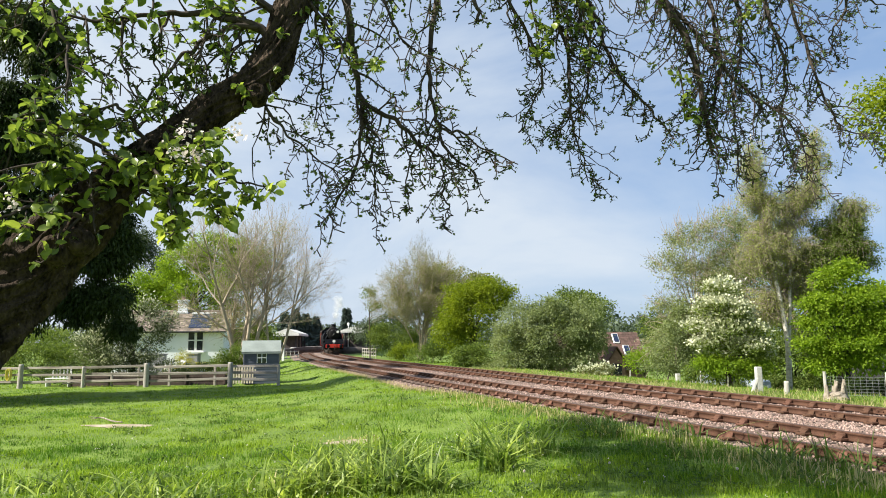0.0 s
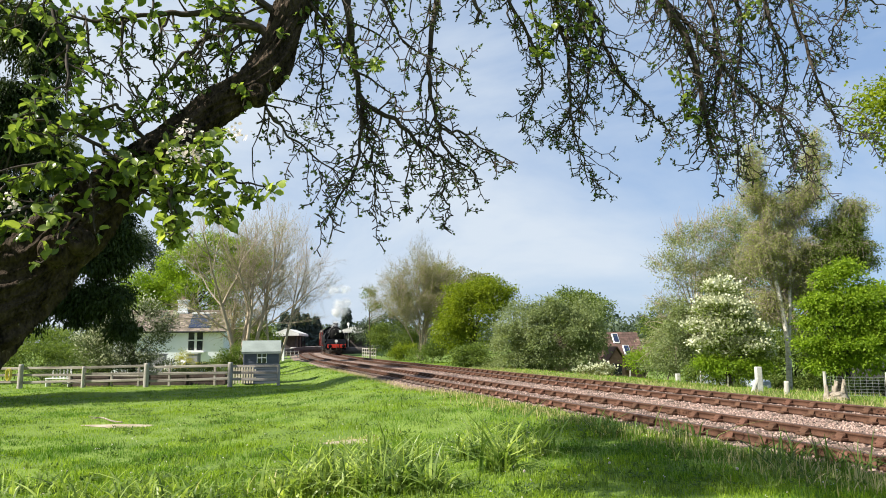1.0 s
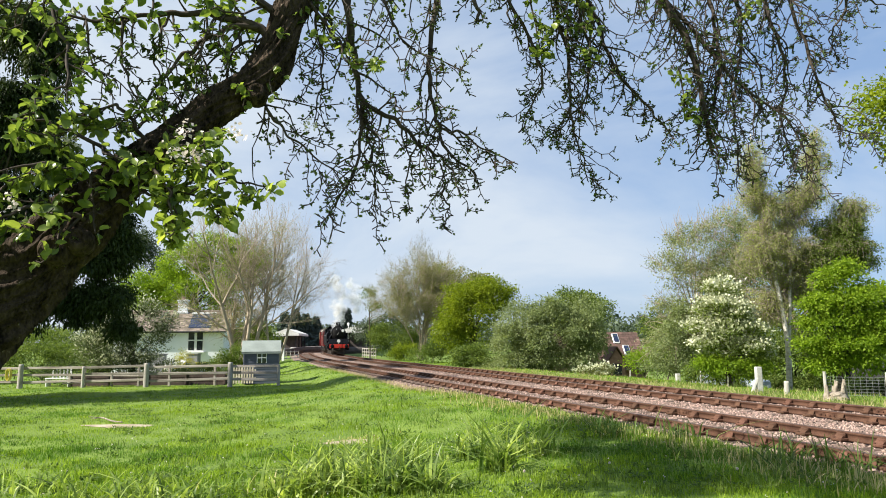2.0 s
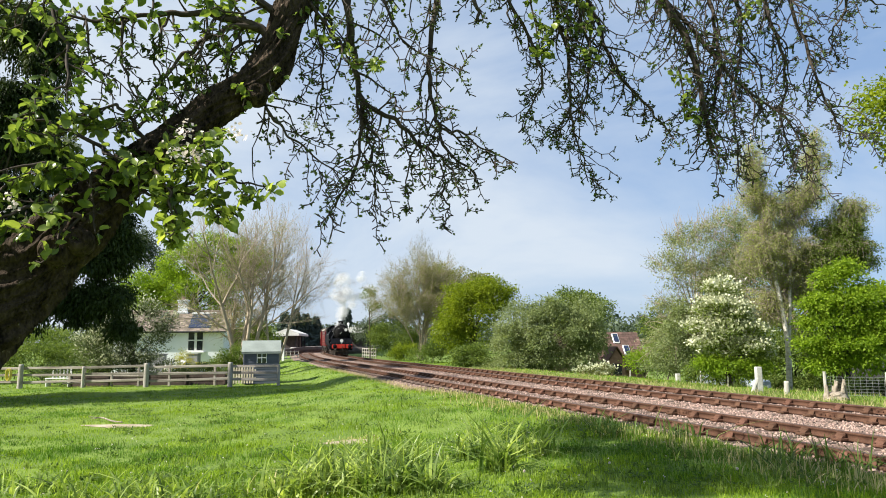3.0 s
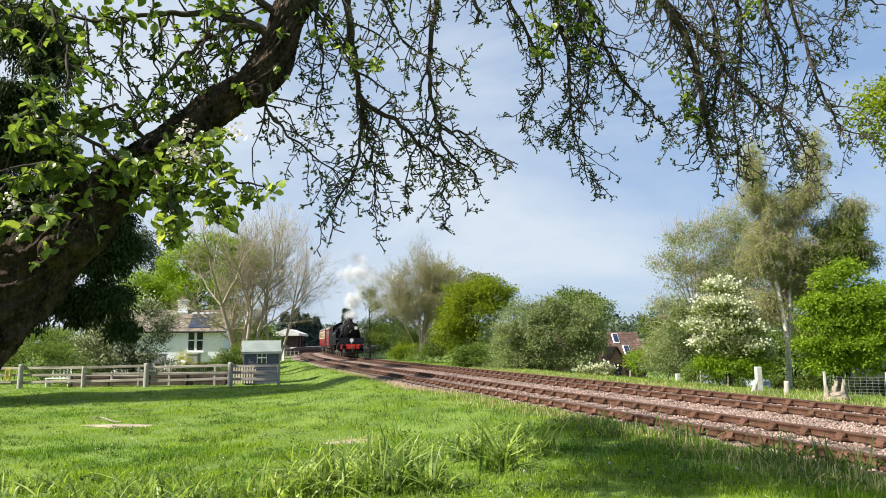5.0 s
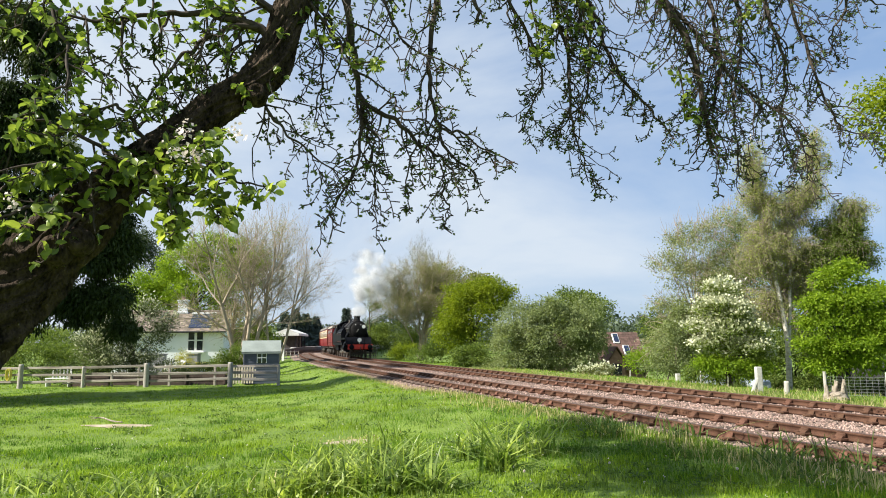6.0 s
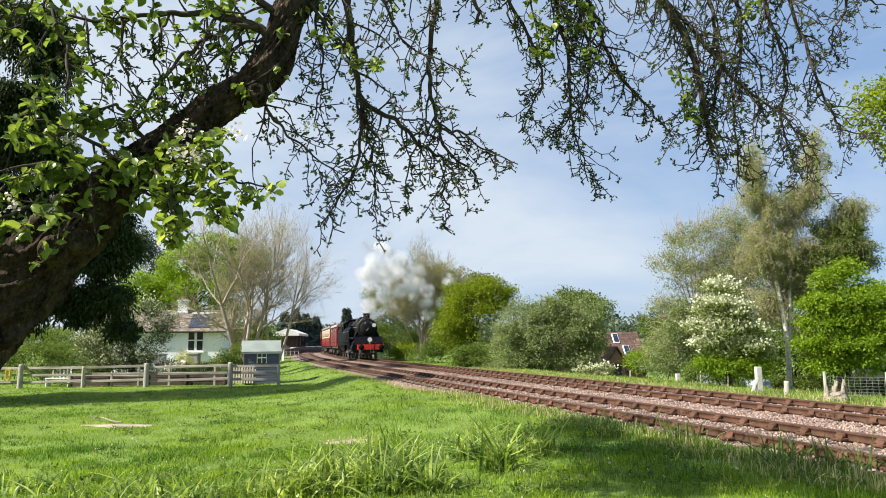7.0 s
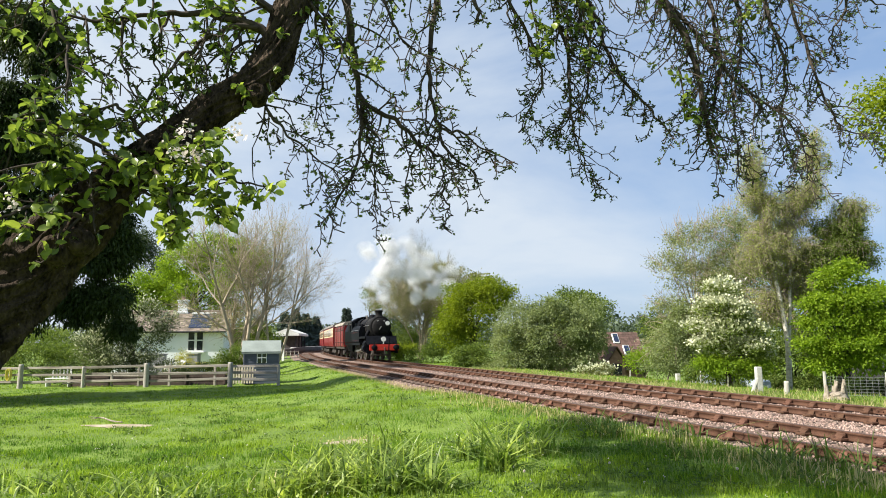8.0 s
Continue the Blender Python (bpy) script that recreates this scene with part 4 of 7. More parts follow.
tree("bush", (15.06, 25.00, -1.03), [(-0.34, 0.00, 0.63, 1.23, 0.74, 0.41), (1.26, 0.00, 0.62, 1.23, 0.78, 0.51)], "dark ivy scrub under the maple", M_DARKBARK, M_IVY, 420, 9, 0.08, 0.14, 0.03, 8, 65, category="bush")


# ---- the old apple tree in front ----
def gnarled(pts, radii, n=120, step=26):
    """An old trunk whose bark runs in deep twisted ridges, with hollows and swellings."""
    ps, rr = smooth(pts, radii, step)
    d = np.gradient(ps, axis=0)
    d /= np.linalg.norm(d, axis=1)[:, None] + 1e-9
    run = np.concatenate([[0], np.cumsum(np.linalg.norm(np.diff(ps, axis=0), axis=1))])
    a = np.cross(d[0], (0.3, 0.2, 1))
    th = np.arange(n) / n * 2 * np.pi
    vs = []
    for i in range(len(ps)):
        a = a - d[i] * (a @ d[i])
        a /= np.linalg.norm(a) + 1e-9
        b = np.cross(d[i], a)
        ring = np.cos(th)[:, None] * a + np.sin(th)[:, None] * b
        f = np.zeros(n)
        for j in range(n):
            q = Vector(ps[i] + ring[j] * rr[i])
            lump, warp, grit = noise.noise(q * 4.5), noise.noise(q * 3.0 + Vector((7, 0, 0))), noise.noise(q * 42)
            turn = th[j] - 1.5 * run[i]
            ridge = 1 - abs(math.sin(3.5 * turn + 3.0 * warp))
            fine = 1 - abs(math.sin(9.5 * turn + 5.5 * warp + 2.0 * lump))
            broken = 0.5 + 0.5 * noise.noise(q * 9 + Vector((0, 3, 0)))
            f[j] = 1 + 0.20 * lump + 0.18 * (ridge - 0.4) + 0.30 * (fine - 0.45) * broken + 0.04 * grit
        vs.append(ps[i] + ring * (f * rr[i])[:, None])
    k = len(ps)
    fs = [[j * n + i, j * n + (i + 1) % n, (j + 1) * n + (i + 1) % n, (j + 1) * n + i] for j in range(k - 1) for i in range(n)]
    return Shape().add(np.vstack(vs), fs + [list(range(n))[::-1], list(range((k - 1) * n, k * n))])


def apple_tree():
    rng = np.random.default_rng(8)
    t = thing("apple_tree", Matrix(), "old gnarled apple tree with arching trunk and hanging twigs", "tree")
    trunk = [(-2.75, 2.45, -0.4), (-2.45, 2.6, 0.45), (-2.11, 2.85, 1.32), (-2.00, 2.95, 1.54), (-1.82, 3.00, 1.74), (-1.67, 3.05, 1.94), (-1.52, 3.10, 2.14), (-1.40, 3.20, 2.31), (-1.21, 3.30, 2.53), (-1.02, 3.35, 2.69), (-0.88, 3.40, 2.84), (-0.83, 3.45, 3.05), (-0.76, 3.50, 3.31), (-0.63, 3.60, 3.72)]
    part("trunk", gnarled(trunk, [0.31, 0.25, 0.215, 0.185, 0.16, 0.135, 0.105, 0.088, 0.085, 0.088, 0.092, 0.082, 0.075, 0.06]), M_BARK, t, smooth_faces=True)
    for p, r in (((-1.56, 2.92, 1.88), 0.06), ((-1.34, 3.10, 2.33), 0.05), ((-0.92, 3.30, 2.67), 0.055), ((-1.65, 2.90, 1.84), 0.07)):
        b = Shape().turned(p, (0.2, -1, 0.3), [(-0.06, r * 0.9), (-0.02, r * 1.05), (0.02, r * 0.85), (0.035, r * 0.5), (0.01, r * 0.3)], 14)
        part("knot", b, M_BARK, t, smooth_faces=True)
    # limbs: line, radius at start and end, twig reach, how leafy, leaf size, twig spacing
    L = [
        ([(-0.76, 3.50, 3.31), (-0.26, 3.80, 3.73), (0.45, 4.20, 4.04), (1.27, 4.50, 4.22), (2.20, 4.80, 4.35), (3.06, 5.00, 4.28)], 0.06, 0.02, 0.5, 0.6, 0.045, 0.09),
        ([(-0.61, 3.60, 3.58), (-0.52, 3.60, 3.28), (-0.48, 3.65, 3.01), (-0.44, 3.70, 2.78), (-0.26, 3.70, 2.65), (-0.12, 3.75, 2.53), (0.02, 3.80, 2.43), (0.10, 3.80, 2.23)], 0.024, 0.004, 0.40, 0.45, 0.03, 0.07),
        ([(0.01, 3.80, 3.69), (-0.03, 3.80, 3.34), (-0.07, 3.80, 3.07), (-0.06, 3.80, 2.83), (-0.02, 3.80, 2.63), (0.04, 3.80, 2.49), (0.14, 3.80, 2.41), (0.21, 3.80, 2.31)], 0.017, 0.004, 0.30, 0.45, 0.03, 0.09),
        ([(-0.44, 3.70, 2.78), (-0.44, 3.65, 2.55), (-0.48, 3.60, 2.32), (-0.56, 3.60, 2.17), (-0.65, 3.60, 2.04)], 0.011, 0.003, 0.28, 0.5, 0.032, 0.06),
        ([(-0.44, 3.70, 2.73), (-0.40, 3.70, 2.54), (-0.37, 3.70, 2.34), (-0.35, 3.70, 2.12)], 0.009, 0.003, 0.22, 0.5, 0.03, 0.06),
        ([(-0.93, 3.40, 2.69), (-0.87, 3.40, 2.58), (-0.79, 3.45, 2.50), (-0.65, 3.50, 2.39), (-0.51, 3.50, 2.24)], 0.009, 0.003, 0.25, 0.6, 0.035, 0.06),
        ([(-0.02, 3.80, 2.64), (0.12, 3.80, 2.59), (0.28, 3.80, 2.50), (0.43, 3.80, 2.42)], 0.008, 0.003, 0.16, 0.6, 0.03, 0.06),
        ([(-0.26, 3.70, 2.65), (-0.15, 3.70, 2.65), (-0.02, 3.70, 2.63)], 0.006, 0.003, 0.14, 0.4, 0.03, 0.08),
        ([(-0.13, 3.75, 2.55), (-0.19, 3.75, 2.39), (-0.20, 3.75, 2.26), (-0.18, 3.75, 2.16)], 0.005, 0.003, 0.06, 0.6, 0.035, 0.12),
        ([(-0.01, 3.80, 2.43), (0.01, 3.80, 2.30), (0.02, 3.80, 2.17), (0.01, 3.80, 2.06)], 0.005, 0.003, 0.09, 0.6, 0.03, 0.09),
        ([(0.34, 4.20, 4.01), (0.44, 4.20, 3.61), (0.58, 4.20, 3.31), (0.64, 4.20, 3.08), (0.55, 4.20, 2.88), (0.48, 4.20, 2.73)], 0.014, 0.003, 0.22, 0.4, 0.032, 0.08),
        ([(0.69, 4.30, 4.06), (0.77, 4.30, 3.58), (0.83, 4.30, 3.23), (0.84, 4.30, 2.89), (0.89, 4.30, 2.64), (0.93, 4.30, 2.43)], 0.015, 0.003, 0.26, 0.5, 0.034, 0.055),
        ([(0.84, 4.30, 4.06), (0.92, 4.35, 3.61), (1.00, 4.40, 3.27), (0.91, 4.40, 2.96), (0.66, 4.40, 2.73)], 0.014, 0.003, 0.28, 0.5, 0.034, 0.06),
        ([(0.89, 4.40, 4.04), (1.06, 4.40, 3.51), (1.18, 4.40, 3.19), (1.38, 4.40, 2.94), (1.52, 4.40, 2.74)], 0.016, 0.005, 0.28, 0.5, 0.034, 0.055),
        ([(1.35, 4.50, 4.18), (1.56, 4.50, 3.72), (1.71, 4.50, 3.39), (1.76, 4.50, 3.07), (1.79, 4.50, 2.83), (1.82, 4.50, 2.65)], 0.034, 0.008, 0.34, 0.55, 0.034, 0.05),
        ([(1.38, 4.50, 4.01), (1.69, 4.50, 3.59), (1.96, 4.50, 3.22), (2.17, 4.50, 3.02), (2.35, 4.50, 2.84), (2.49, 4.50, 2.43)], 0.018, 0.003, 0.34, 0.4, 0.034, 0.055),
        ([(2.07, 4.70, 4.25), (2.15, 4.70, 3.73), (2.11, 4.70, 3.34), (2.06, 4.70, 3.01), (2.07, 4.70, 2.56)], 0.018, 0.003, 0.36, 0.5, 0.034, 0.055),
        ([(1.82, 4.60, 4.19), (1.91, 4.60, 3.72), (1.95, 4.60, 3.35), (1.87, 4.60, 2.98), (1.96, 4.60, 2.66)], 0.016, 0.003, 0.36, 0.5, 0.034, 0.055),
        ([(2.49, 4.80, 4.26), (2.63, 4.80, 3.68), (2.72, 4.80, 3.29), (2.82, 4.80, 3.02), (2.91, 4.80, 2.90), (3.15, 4.80, 2.89)], 0.014, 0.003, 0.30, 0.4, 0.032, 0.06),
        ([(2.28, 4.80, 4.26), (2.43, 4.80, 3.73), (2.50, 4.80, 3.34), (2.45, 4.80, 2.91), (2.56, 4.80, 2.54)], 0.016, 0.003, 0.34, 0.45, 0.032, 0.055),
        ([(3.06, 5.00, 4.28), (3.12, 5.00, 3.95), (2.97, 5.00, 3.73), (3.00, 5.00, 3.52)], 0.012, 0.003, 0.30, 0.4, 0.034, 0.07),
        ([(3.06, 5.00, 4.28), (3.26, 5.00, 4.02), (3.42, 5.00, 3.95)], 0.010, 0.004, 0.2, 0.5, 0.04, 0.09),
        ([(0.18, 3.90, 3.68), (0.21, 3.90, 3.46), (0.23, 3.90, 3.32)], 0.016, 0.008, 0.12, 0.3, 0.034, 0.12),
        ([(0.54, 4.10, 3.71), (0.59, 4.10, 3.41), (0.63, 4.10, 3.15)], 0.007, 0.003, 0.14, 1.2, 0.05, 0.05),
        ([(0.88, 4.20, 3.73), (0.94, 4.20, 3.45), (0.95, 4.20, 3.21)], 0.007, 0.003, 0.12, 1.2, 0.052, 0.05),
        ([(0.75, 4.20, 3.73), (0.80, 4.20, 3.53), (0.83, 4.20, 3.38)], 0.007, 0.003, 0.12, 1.2, 0.05, 0.06),
        ([(1.58, 4.40, 3.23), (1.61, 4.40, 3.03), (1.64, 4.40, 2.86)], 0.006, 0.003, 0.10, 1.2, 0.05, 0.06),
        ([(2.08, 4.60, 3.89), (2.15, 4.60, 3.76), (2.19, 4.60, 3.68)], 0.006, 0.003, 0.10, 1.2, 0.05, 0.06),
        ([(-1.13, 3.30, 3.08), (-1.19, 3.25, 2.86), (-1.21, 3.20, 2.59)], 0.007, 0.003, 0.26, 1.0, 0.039, 0.12),
        ([(-1.37, 3.30, 3.09), (-1.41, 3.25, 2.87), (-1.34, 3.20, 2.58)], 0.007, 0.003, 0.26, 1.0, 0.039, 0.12),
        ([(-1.00, 3.40, 3.08), (-1.08, 3.35, 2.85), (-1.10, 3.30, 2.61)], 0.007, 0.003, 0.24, 0.9, 0.039, 0.12),
        ([(-1.56, 3.20, 3.02), (-1.52, 3.15, 2.77), (-1.40, 3.10, 2.53)], 0.007, 0.003, 0.26, 1.0, 0.039, 0.12),
        ([(-1.72, 3.15, 3.01), (-1.64, 3.10, 2.75), (-1.50, 3.05, 2.55)], 0.007, 0.003, 0.26, 1.0, 0.039, 0.12),
        ([(-0.91, 3.40, 3.00), (-1.02, 3.40, 2.97), (-1.26, 3.35, 2.77), (-1.35, 3.30, 2.53)], 0.008, 0.003, 0.28, 1.0, 0.039, 0.12),
        # inner limbs towards the trunk
        ([(-0.89, 3.45, 3.02), (-1.00, 3.40, 3.08), (-1.17, 3.35, 3.11), (-1.37, 3.30, 3.09), (-1.58, 3.20, 3.01), (-1.77, 3.10, 2.99)], 0.026, 0.006, 0.40, 0.8, 0.055, 0.07),
        ([(-0.95, 3.40, 3.06), (-1.10, 3.35, 3.03), (-1.25, 3.30, 2.91), (-1.35, 3.25, 2.74), (-1.48, 3.20, 2.50)], 0.016, 0.004, 0.32, 0.7, 0.05, 0.08),
        ([(-1.39, 3.15, 2.34), (-1.43, 3.10, 2.46), (-1.49, 3.05, 2.52), (-1.61, 3.00, 2.47), (-1.73, 2.95, 2.37)], 0.011, 0.003, 0.28, 1.0, 0.06, 0.06),
        ([(-1.41, 3.05, 2.22), (-1.55, 2.95, 2.32), (-1.72, 2.90, 2.39), (-1.86, 2.85, 2.40)], 0.012, 0.003, 0.34, 1.3, 0.06, 0.05),
        ([(-1.46, 3.00, 2.13), (-1.59, 2.90, 2.18), (-1.70, 2.80, 2.18), (-1.85, 2.75, 2.13)], 0.012, 0.003, 0.30, 1.4, 0.06, 0.05),
        ([(-1.55, 2.95, 1.97), (-1.67, 2.85, 2.00), (-1.75, 2.75, 1.96), (-1.82, 2.70, 1.84)], 0.012, 0.003, 0.24, 1.3, 0.06, 0.06),
        ([(-1.26, 3.10, 2.38), (-1.13, 3.00, 2.30), (-1.02, 2.95, 2.19), (-0.87, 2.95, 2.13), (-0.72, 2.95, 2.11)], 0.010, 0.003, 0.22, 1.4, 0.055, 0.05),
        ([(-1.35, 3.05, 2.26), (-1.22, 2.95, 2.14), (-1.16, 2.90, 2.02), (-1.14, 2.85, 1.88)], 0.010, 0.003, 0.20, 1.6, 0.06, 0.05),
        ([(-1.36, 3.05, 2.25), (-1.30, 3.00, 2.10), (-1.07, 2.95, 2.07), (-0.92, 2.95, 2.00)], 0.009, 0.003, 0.20, 1.5, 0.06, 0.05),
        ([(-1.28, 3.15, 2.41), (-1.16, 3.10, 2.39), (-0.99, 3.05, 2.41)], 0.009, 0.003, 0.22, 1.3, 0.055, 0.05),
        ([(-0.83, 3.45, 3.14), (-1.09, 3.30, 3.25), (-1.43, 3.10, 3.18), (-1.80, 2.95, 3.04), (-2.11, 2.90, 2.86)], 0.022, 0.006, 0.45, 1.0, 0.055, 0.06),
        ([(-1.80, 2.95, 3.04), (-1.67, 2.90, 2.75), (-1.61, 2.85, 2.55), (-1.72, 2.80, 2.48)], 0.010, 0.003, 0.34, 1.0, 0.055, 0.06),
        ([(-0.76, 3.50, 3.31), (-0.57, 3.50, 3.07), (-0.47, 3.45, 2.89), (-0.29, 3.40, 2.87)], 0.010, 0.003, 0.22, 1.2, 0.045, 0.06),
        ([(-0.67, 3.50, 3.46), (-0.67, 3.55, 3.16), (-0.64, 3.55, 2.87), (-0.68, 3.55, 2.59)], 0.009, 0.003, 0.28, 0.5, 0.034, 0.06),
        ([(-0.38, 3.70, 3.60), (-0.29, 3.70, 3.29), (-0.19, 3.70, 3.09), (0.16, 3.70, 2.92)], 0.010, 0.003, 0.30, 0.7, 0.034, 0.06),
        ([(-0.88, 3.40, 2.90), (-0.96, 3.30, 2.71), (-0.97, 3.25, 2.58)], 0.006, 0.003, 0.2, 0.8, 0.045, 0.07),
    ]
    segs, buds, big = [], [], []
    for pts, r0, r1, reach, leafy, size, gap in L:
        ps, rr = smooth(pts, np.linspace(r0, r1, len(pts)), 8)
        ps[1:-1] += rng.normal(size=(len(ps) - 2, 3)) * 0.007
        part("limb", Shape().tube(ps[::2], rr[::2], 7, 0.1, 3), M_TWIG, t, smooth_faces=True)
        step = np.linalg.norm(np.diff(ps, axis=0), axis=1)
        run = np.concatenate([[0], np.cumsum(step)])
        fine = size < 0.04
        gap, reach = (gap * (0.58 if pts[0][1] > 4.1 else 0.8), reach * 1.0) if fine else (gap * 1.15, reach)
        for s in np.arange(gap * 0.5, run[-1], gap):
            k = min(len(ps) - 2, int(np.searchsorted(run, s)) - 1)
            p, d0 = ps[k] + rng.normal(size=3) * 0.003, (ps[k + 1] - ps[k]) / step[k]
            side = np.cross(d0, rng.normal(size=3))
            side /= np.linalg.norm(side) + 1e-9
            d = d0 * rng.uniform(0.0, 0.7) + side * (1.2 if fine else 1.0) + np.array((0, 0, -0.35))
            d /= np.linalg.norm(d)
            n = int(rng.integers(6, 10)) if fine else int(rng.integers(3, 7))
            long = reach * rng.uniform(0.3, 2.1 if fine else 1.15) * (1.0 - 0.5 * s / run[-1])
            r = min(rr[k] * 0.65, 0.007)
            for i in range(n):
                d = d + rng.normal(size=3) * 0.26 + np.array((0, 0, (-0.26 if fine else -0.17) if i < n - 2 else 0.22))
                d /= np.linalg.norm(d)
                q = p + d * long / n
                r2 = max(0.0026, r * 0.87)
                segs.append((*p, *q, r, r2))
                p, r = q, r2
                for _ in range(int(rng.random() < 0.8) + int(rng.random() < 0.35)):
                    e = np.cross(d, rng.normal(size=3))
                    e = e / (np.linalg.norm(e) + 1e-9) + d * 0.6 + np.array((0, 0, 0.15))
                    tip = p + e * rng.uniform(0.012, 0.065 if fine and rng.random() < 0.4 else 0.045)
                    segs.append((*p, *tip, 0.0028, 0.0034))
                    if rng.random() < (0.26 + 0.25 * leafy if fine else 0.42 + 0.12 * leafy):
                        (big if size > 0.04 else buds).append((tip, size, leafy))
                if i == n - 1:
                    (big if size > 0.04 else buds).append((p, size, leafy))
    s = np.array(segs)
    v, f = rods(s, 4)
    tagged(part("twig_work", mesh_of("twig_work", v, f, M_TWIG, 4), None, t, "dark knobbly twigs"), kind="stuff")
    P = np.repeat(np.array([b[0] for b in buds]), 4, 0)
    S = np.repeat(np.array([b[1] for b in buds]), 4)
    tagged(part("bud_leaves", leaf_mesh("bud_leaves", P + rng.normal(size=P.shape) * 0.006, S * 0.72, M_BUD, rng, droop=-0.1, wide=0.62), None, t, "small opening leaves"), kind="stuff")
    P = np.repeat(np.array([b[0] for b in big]), 3, 0)
    S = np.repeat(np.array([b[1] for b in big]), 3)
    P = P + rng.normal(size=P.shape) * 0.014
    tagged(part("leaves", leaf_mesh("leaves", P, S, M_APPLE, rng, droop=0.15, wide=0.62, big=True), None, t, "oval young apple leaves"), kind="stuff")
    # blossom clusters by the trunk
    for c in ((-1.14, 2.95, 2.38), (-1.07, 2.90, 2.25), (-1.05, 2.90, 2.22), (-1.60, 2.90, 2.32), (-1.75, 2.75, 2.00), (-0.90, 2.95, 2.35), (-1.15, 2.90, 2.26), (-0.69, 3.50, 2.56)):
        q = np.repeat(np.array(c)[None], 30, 0) + rng.normal(size=(30, 3)) * 0.022
        part("blossom", leaf_mesh("blossom", q, 0.019, M_BLOSSOM, rng, wide=0.9), None, t, "white blossom")
    # upper crown, over the viewer's head
    blobs = [(x, y, z, 1.0, 1.0, 0.45) for x, y, z in ((-5.1, 5.3, 6.5), (-4.2, 5.3, 6.4), (-5.0, 6.9, 6.8), (-4.3, 7.1, 6.9), (-3.5, 5.9, 6.6), (-6.7, 8.1, 8.0), (-6.2, 9.4, 8.3), (-2.8, 5.1, 6.4))]
    # two low clumps added out of view on the left to shade the lower trunk
    blobs += [(-3.0, 2.5, 2.15, 0.4, 0.4, 0.28), (-2.75, 2.35, 1.85, 0.3, 0.3, 0.2)]
    pts, way, cl = crown_points(rng, blobs, 1250, 9, 0.12, 0.1)
    seg2 = limb_net(rng, trunk[-1], 0.05, cl[cl[:, 2] > 5][:34], fork=0.5)
    # thin limbs that carry the added shading clumps
    seg2 += limb_net(rng, (-2.5, 2.57, 0.9), 0.03, cl[cl[:, 2] < 4][:6], fork=0.4)
    v, f = rods(seg2, 6)
    tagged(part("upper_branchwork", mesh_of("upper_branchwork", v, f, M_TWIG, 4), None, t), kind="stuff")
    tagged(part("upper_crown", leaf_mesh("upper_crown", pts, 0.125, M_APPLE, rng, way, wide=0.75), None, t), kind="stuff")


apple_tree()


# ---- cottage garden beside the meadow ----
M_FENCE = material("weathered_fence_wood", (0.16, 0.135, 0.11), (0.40, 0.36, 0.31), 0.9, 2.0, 25.0, 0.5, 0.01, stretch=(0.6, 4, 6), vary=0.25)
M_POST = material("grey_fence_post", (0.24, 0.22, 0.19), (0.50, 0.47, 0.41), 0.9, 3.0, 25.0, 0.5, 0.01, stretch=(4, 4, 0.7), vary=0.15)
M_RENDER = material("white_house_render", (0.78, 0.80, 0.82), (0.88, 0.89, 0.90), 0.85, 0.8, 20.0, 0.15, 0.01)
M_TILE = material("mottled_tan_tile", (0.10, 0.08, 0.062), (0.30, 0.245, 0.19), 0.9, 2.0, 20.0, 0.4, 0.02, vary=0.45, islands=True)
M_SHED = material("slate_blue_shed_paint", (0.075, 0.085, 0.11), (0.125, 0.14, 0.17), 0.7, 1.5, 20.0, 0.2, 0.006, stretch=(0.5, 1, 4), vary=0.12)
M_FELT = material("green_grey_roof_felt", (0.17, 0.195, 0.175), (0.28, 0.315, 0.285), 0.9, 1.5, 40.0, 0.3, 0.006)
M_PAINT = material("white_joinery_paint", (0.72, 0.72, 0.70), (0.82, 0.82, 0.80), 0.5, 2.0, 20.0, 0.05, 0.003)
M_PANEL = material("dark_solar_glass", (0.012, 0.018, 0.04), (0.03, 0.04, 0.075), 0.12, 1.0, 8.0, 0.0, spec=0.6)
M_PICKET = material("bare_pale_picket_wood", (0.42, 0.36, 0.27), (0.62, 0.55, 0.43), 0.85, 3.0, 25.0, 0.3, 0.006, vary=0.2)
M_GREYWOOD = material("grey_garden_timber", (0.15, 0.15, 0.15), (0.30, 0.30, 0.30), 0.85, 2.0, 20.0, 0.3, 0.01)
M_YELLOW = leaf_mat("golden_conifer_leaf", (0.28, 0.27, 0.02), (0.45, 0.42, 0.05), 0.3, 0.25)
M_ROPE = material("yellow_rope", (0.50, 0.42, 0.06), (0.66, 0.58, 0.12), 0.8, 8.0, 60.0, 0.3, 0.004)
M_REDTILE = material("red_brown_clay_tile", (0.07, 0.042, 0.034), (0.14, 0.082, 0.064), 0.9, 1.5, 14.0, 0.3, 0.02, vary=0.3, islands=True)
M_BRICK = material("brown_brick", (0.17, 0.085, 0.06), (0.33, 0.19, 0.14), 0.9, 3.0, 30.0, 0.3, 0.01)
M_CONCRETE = material("pale_concrete", (0.30, 0.29, 0.26), (0.52, 0.51, 0.46), 0.9, 4.0, 40.0, 0.4, 0.006)
M_WIRE = material("galvanised_wire", (0.16, 0.165, 0.165), (0.30, 0.31, 0.31), 0.6, 4.0, 40.0, 0.0, metal=0.5)
M_TARRED = material("tarred_dark_boards", (0.018, 0.017, 0.018), (0.045, 0.043, 0.045), 0.8, 2.0, 20.0, 0.3, 0.01)
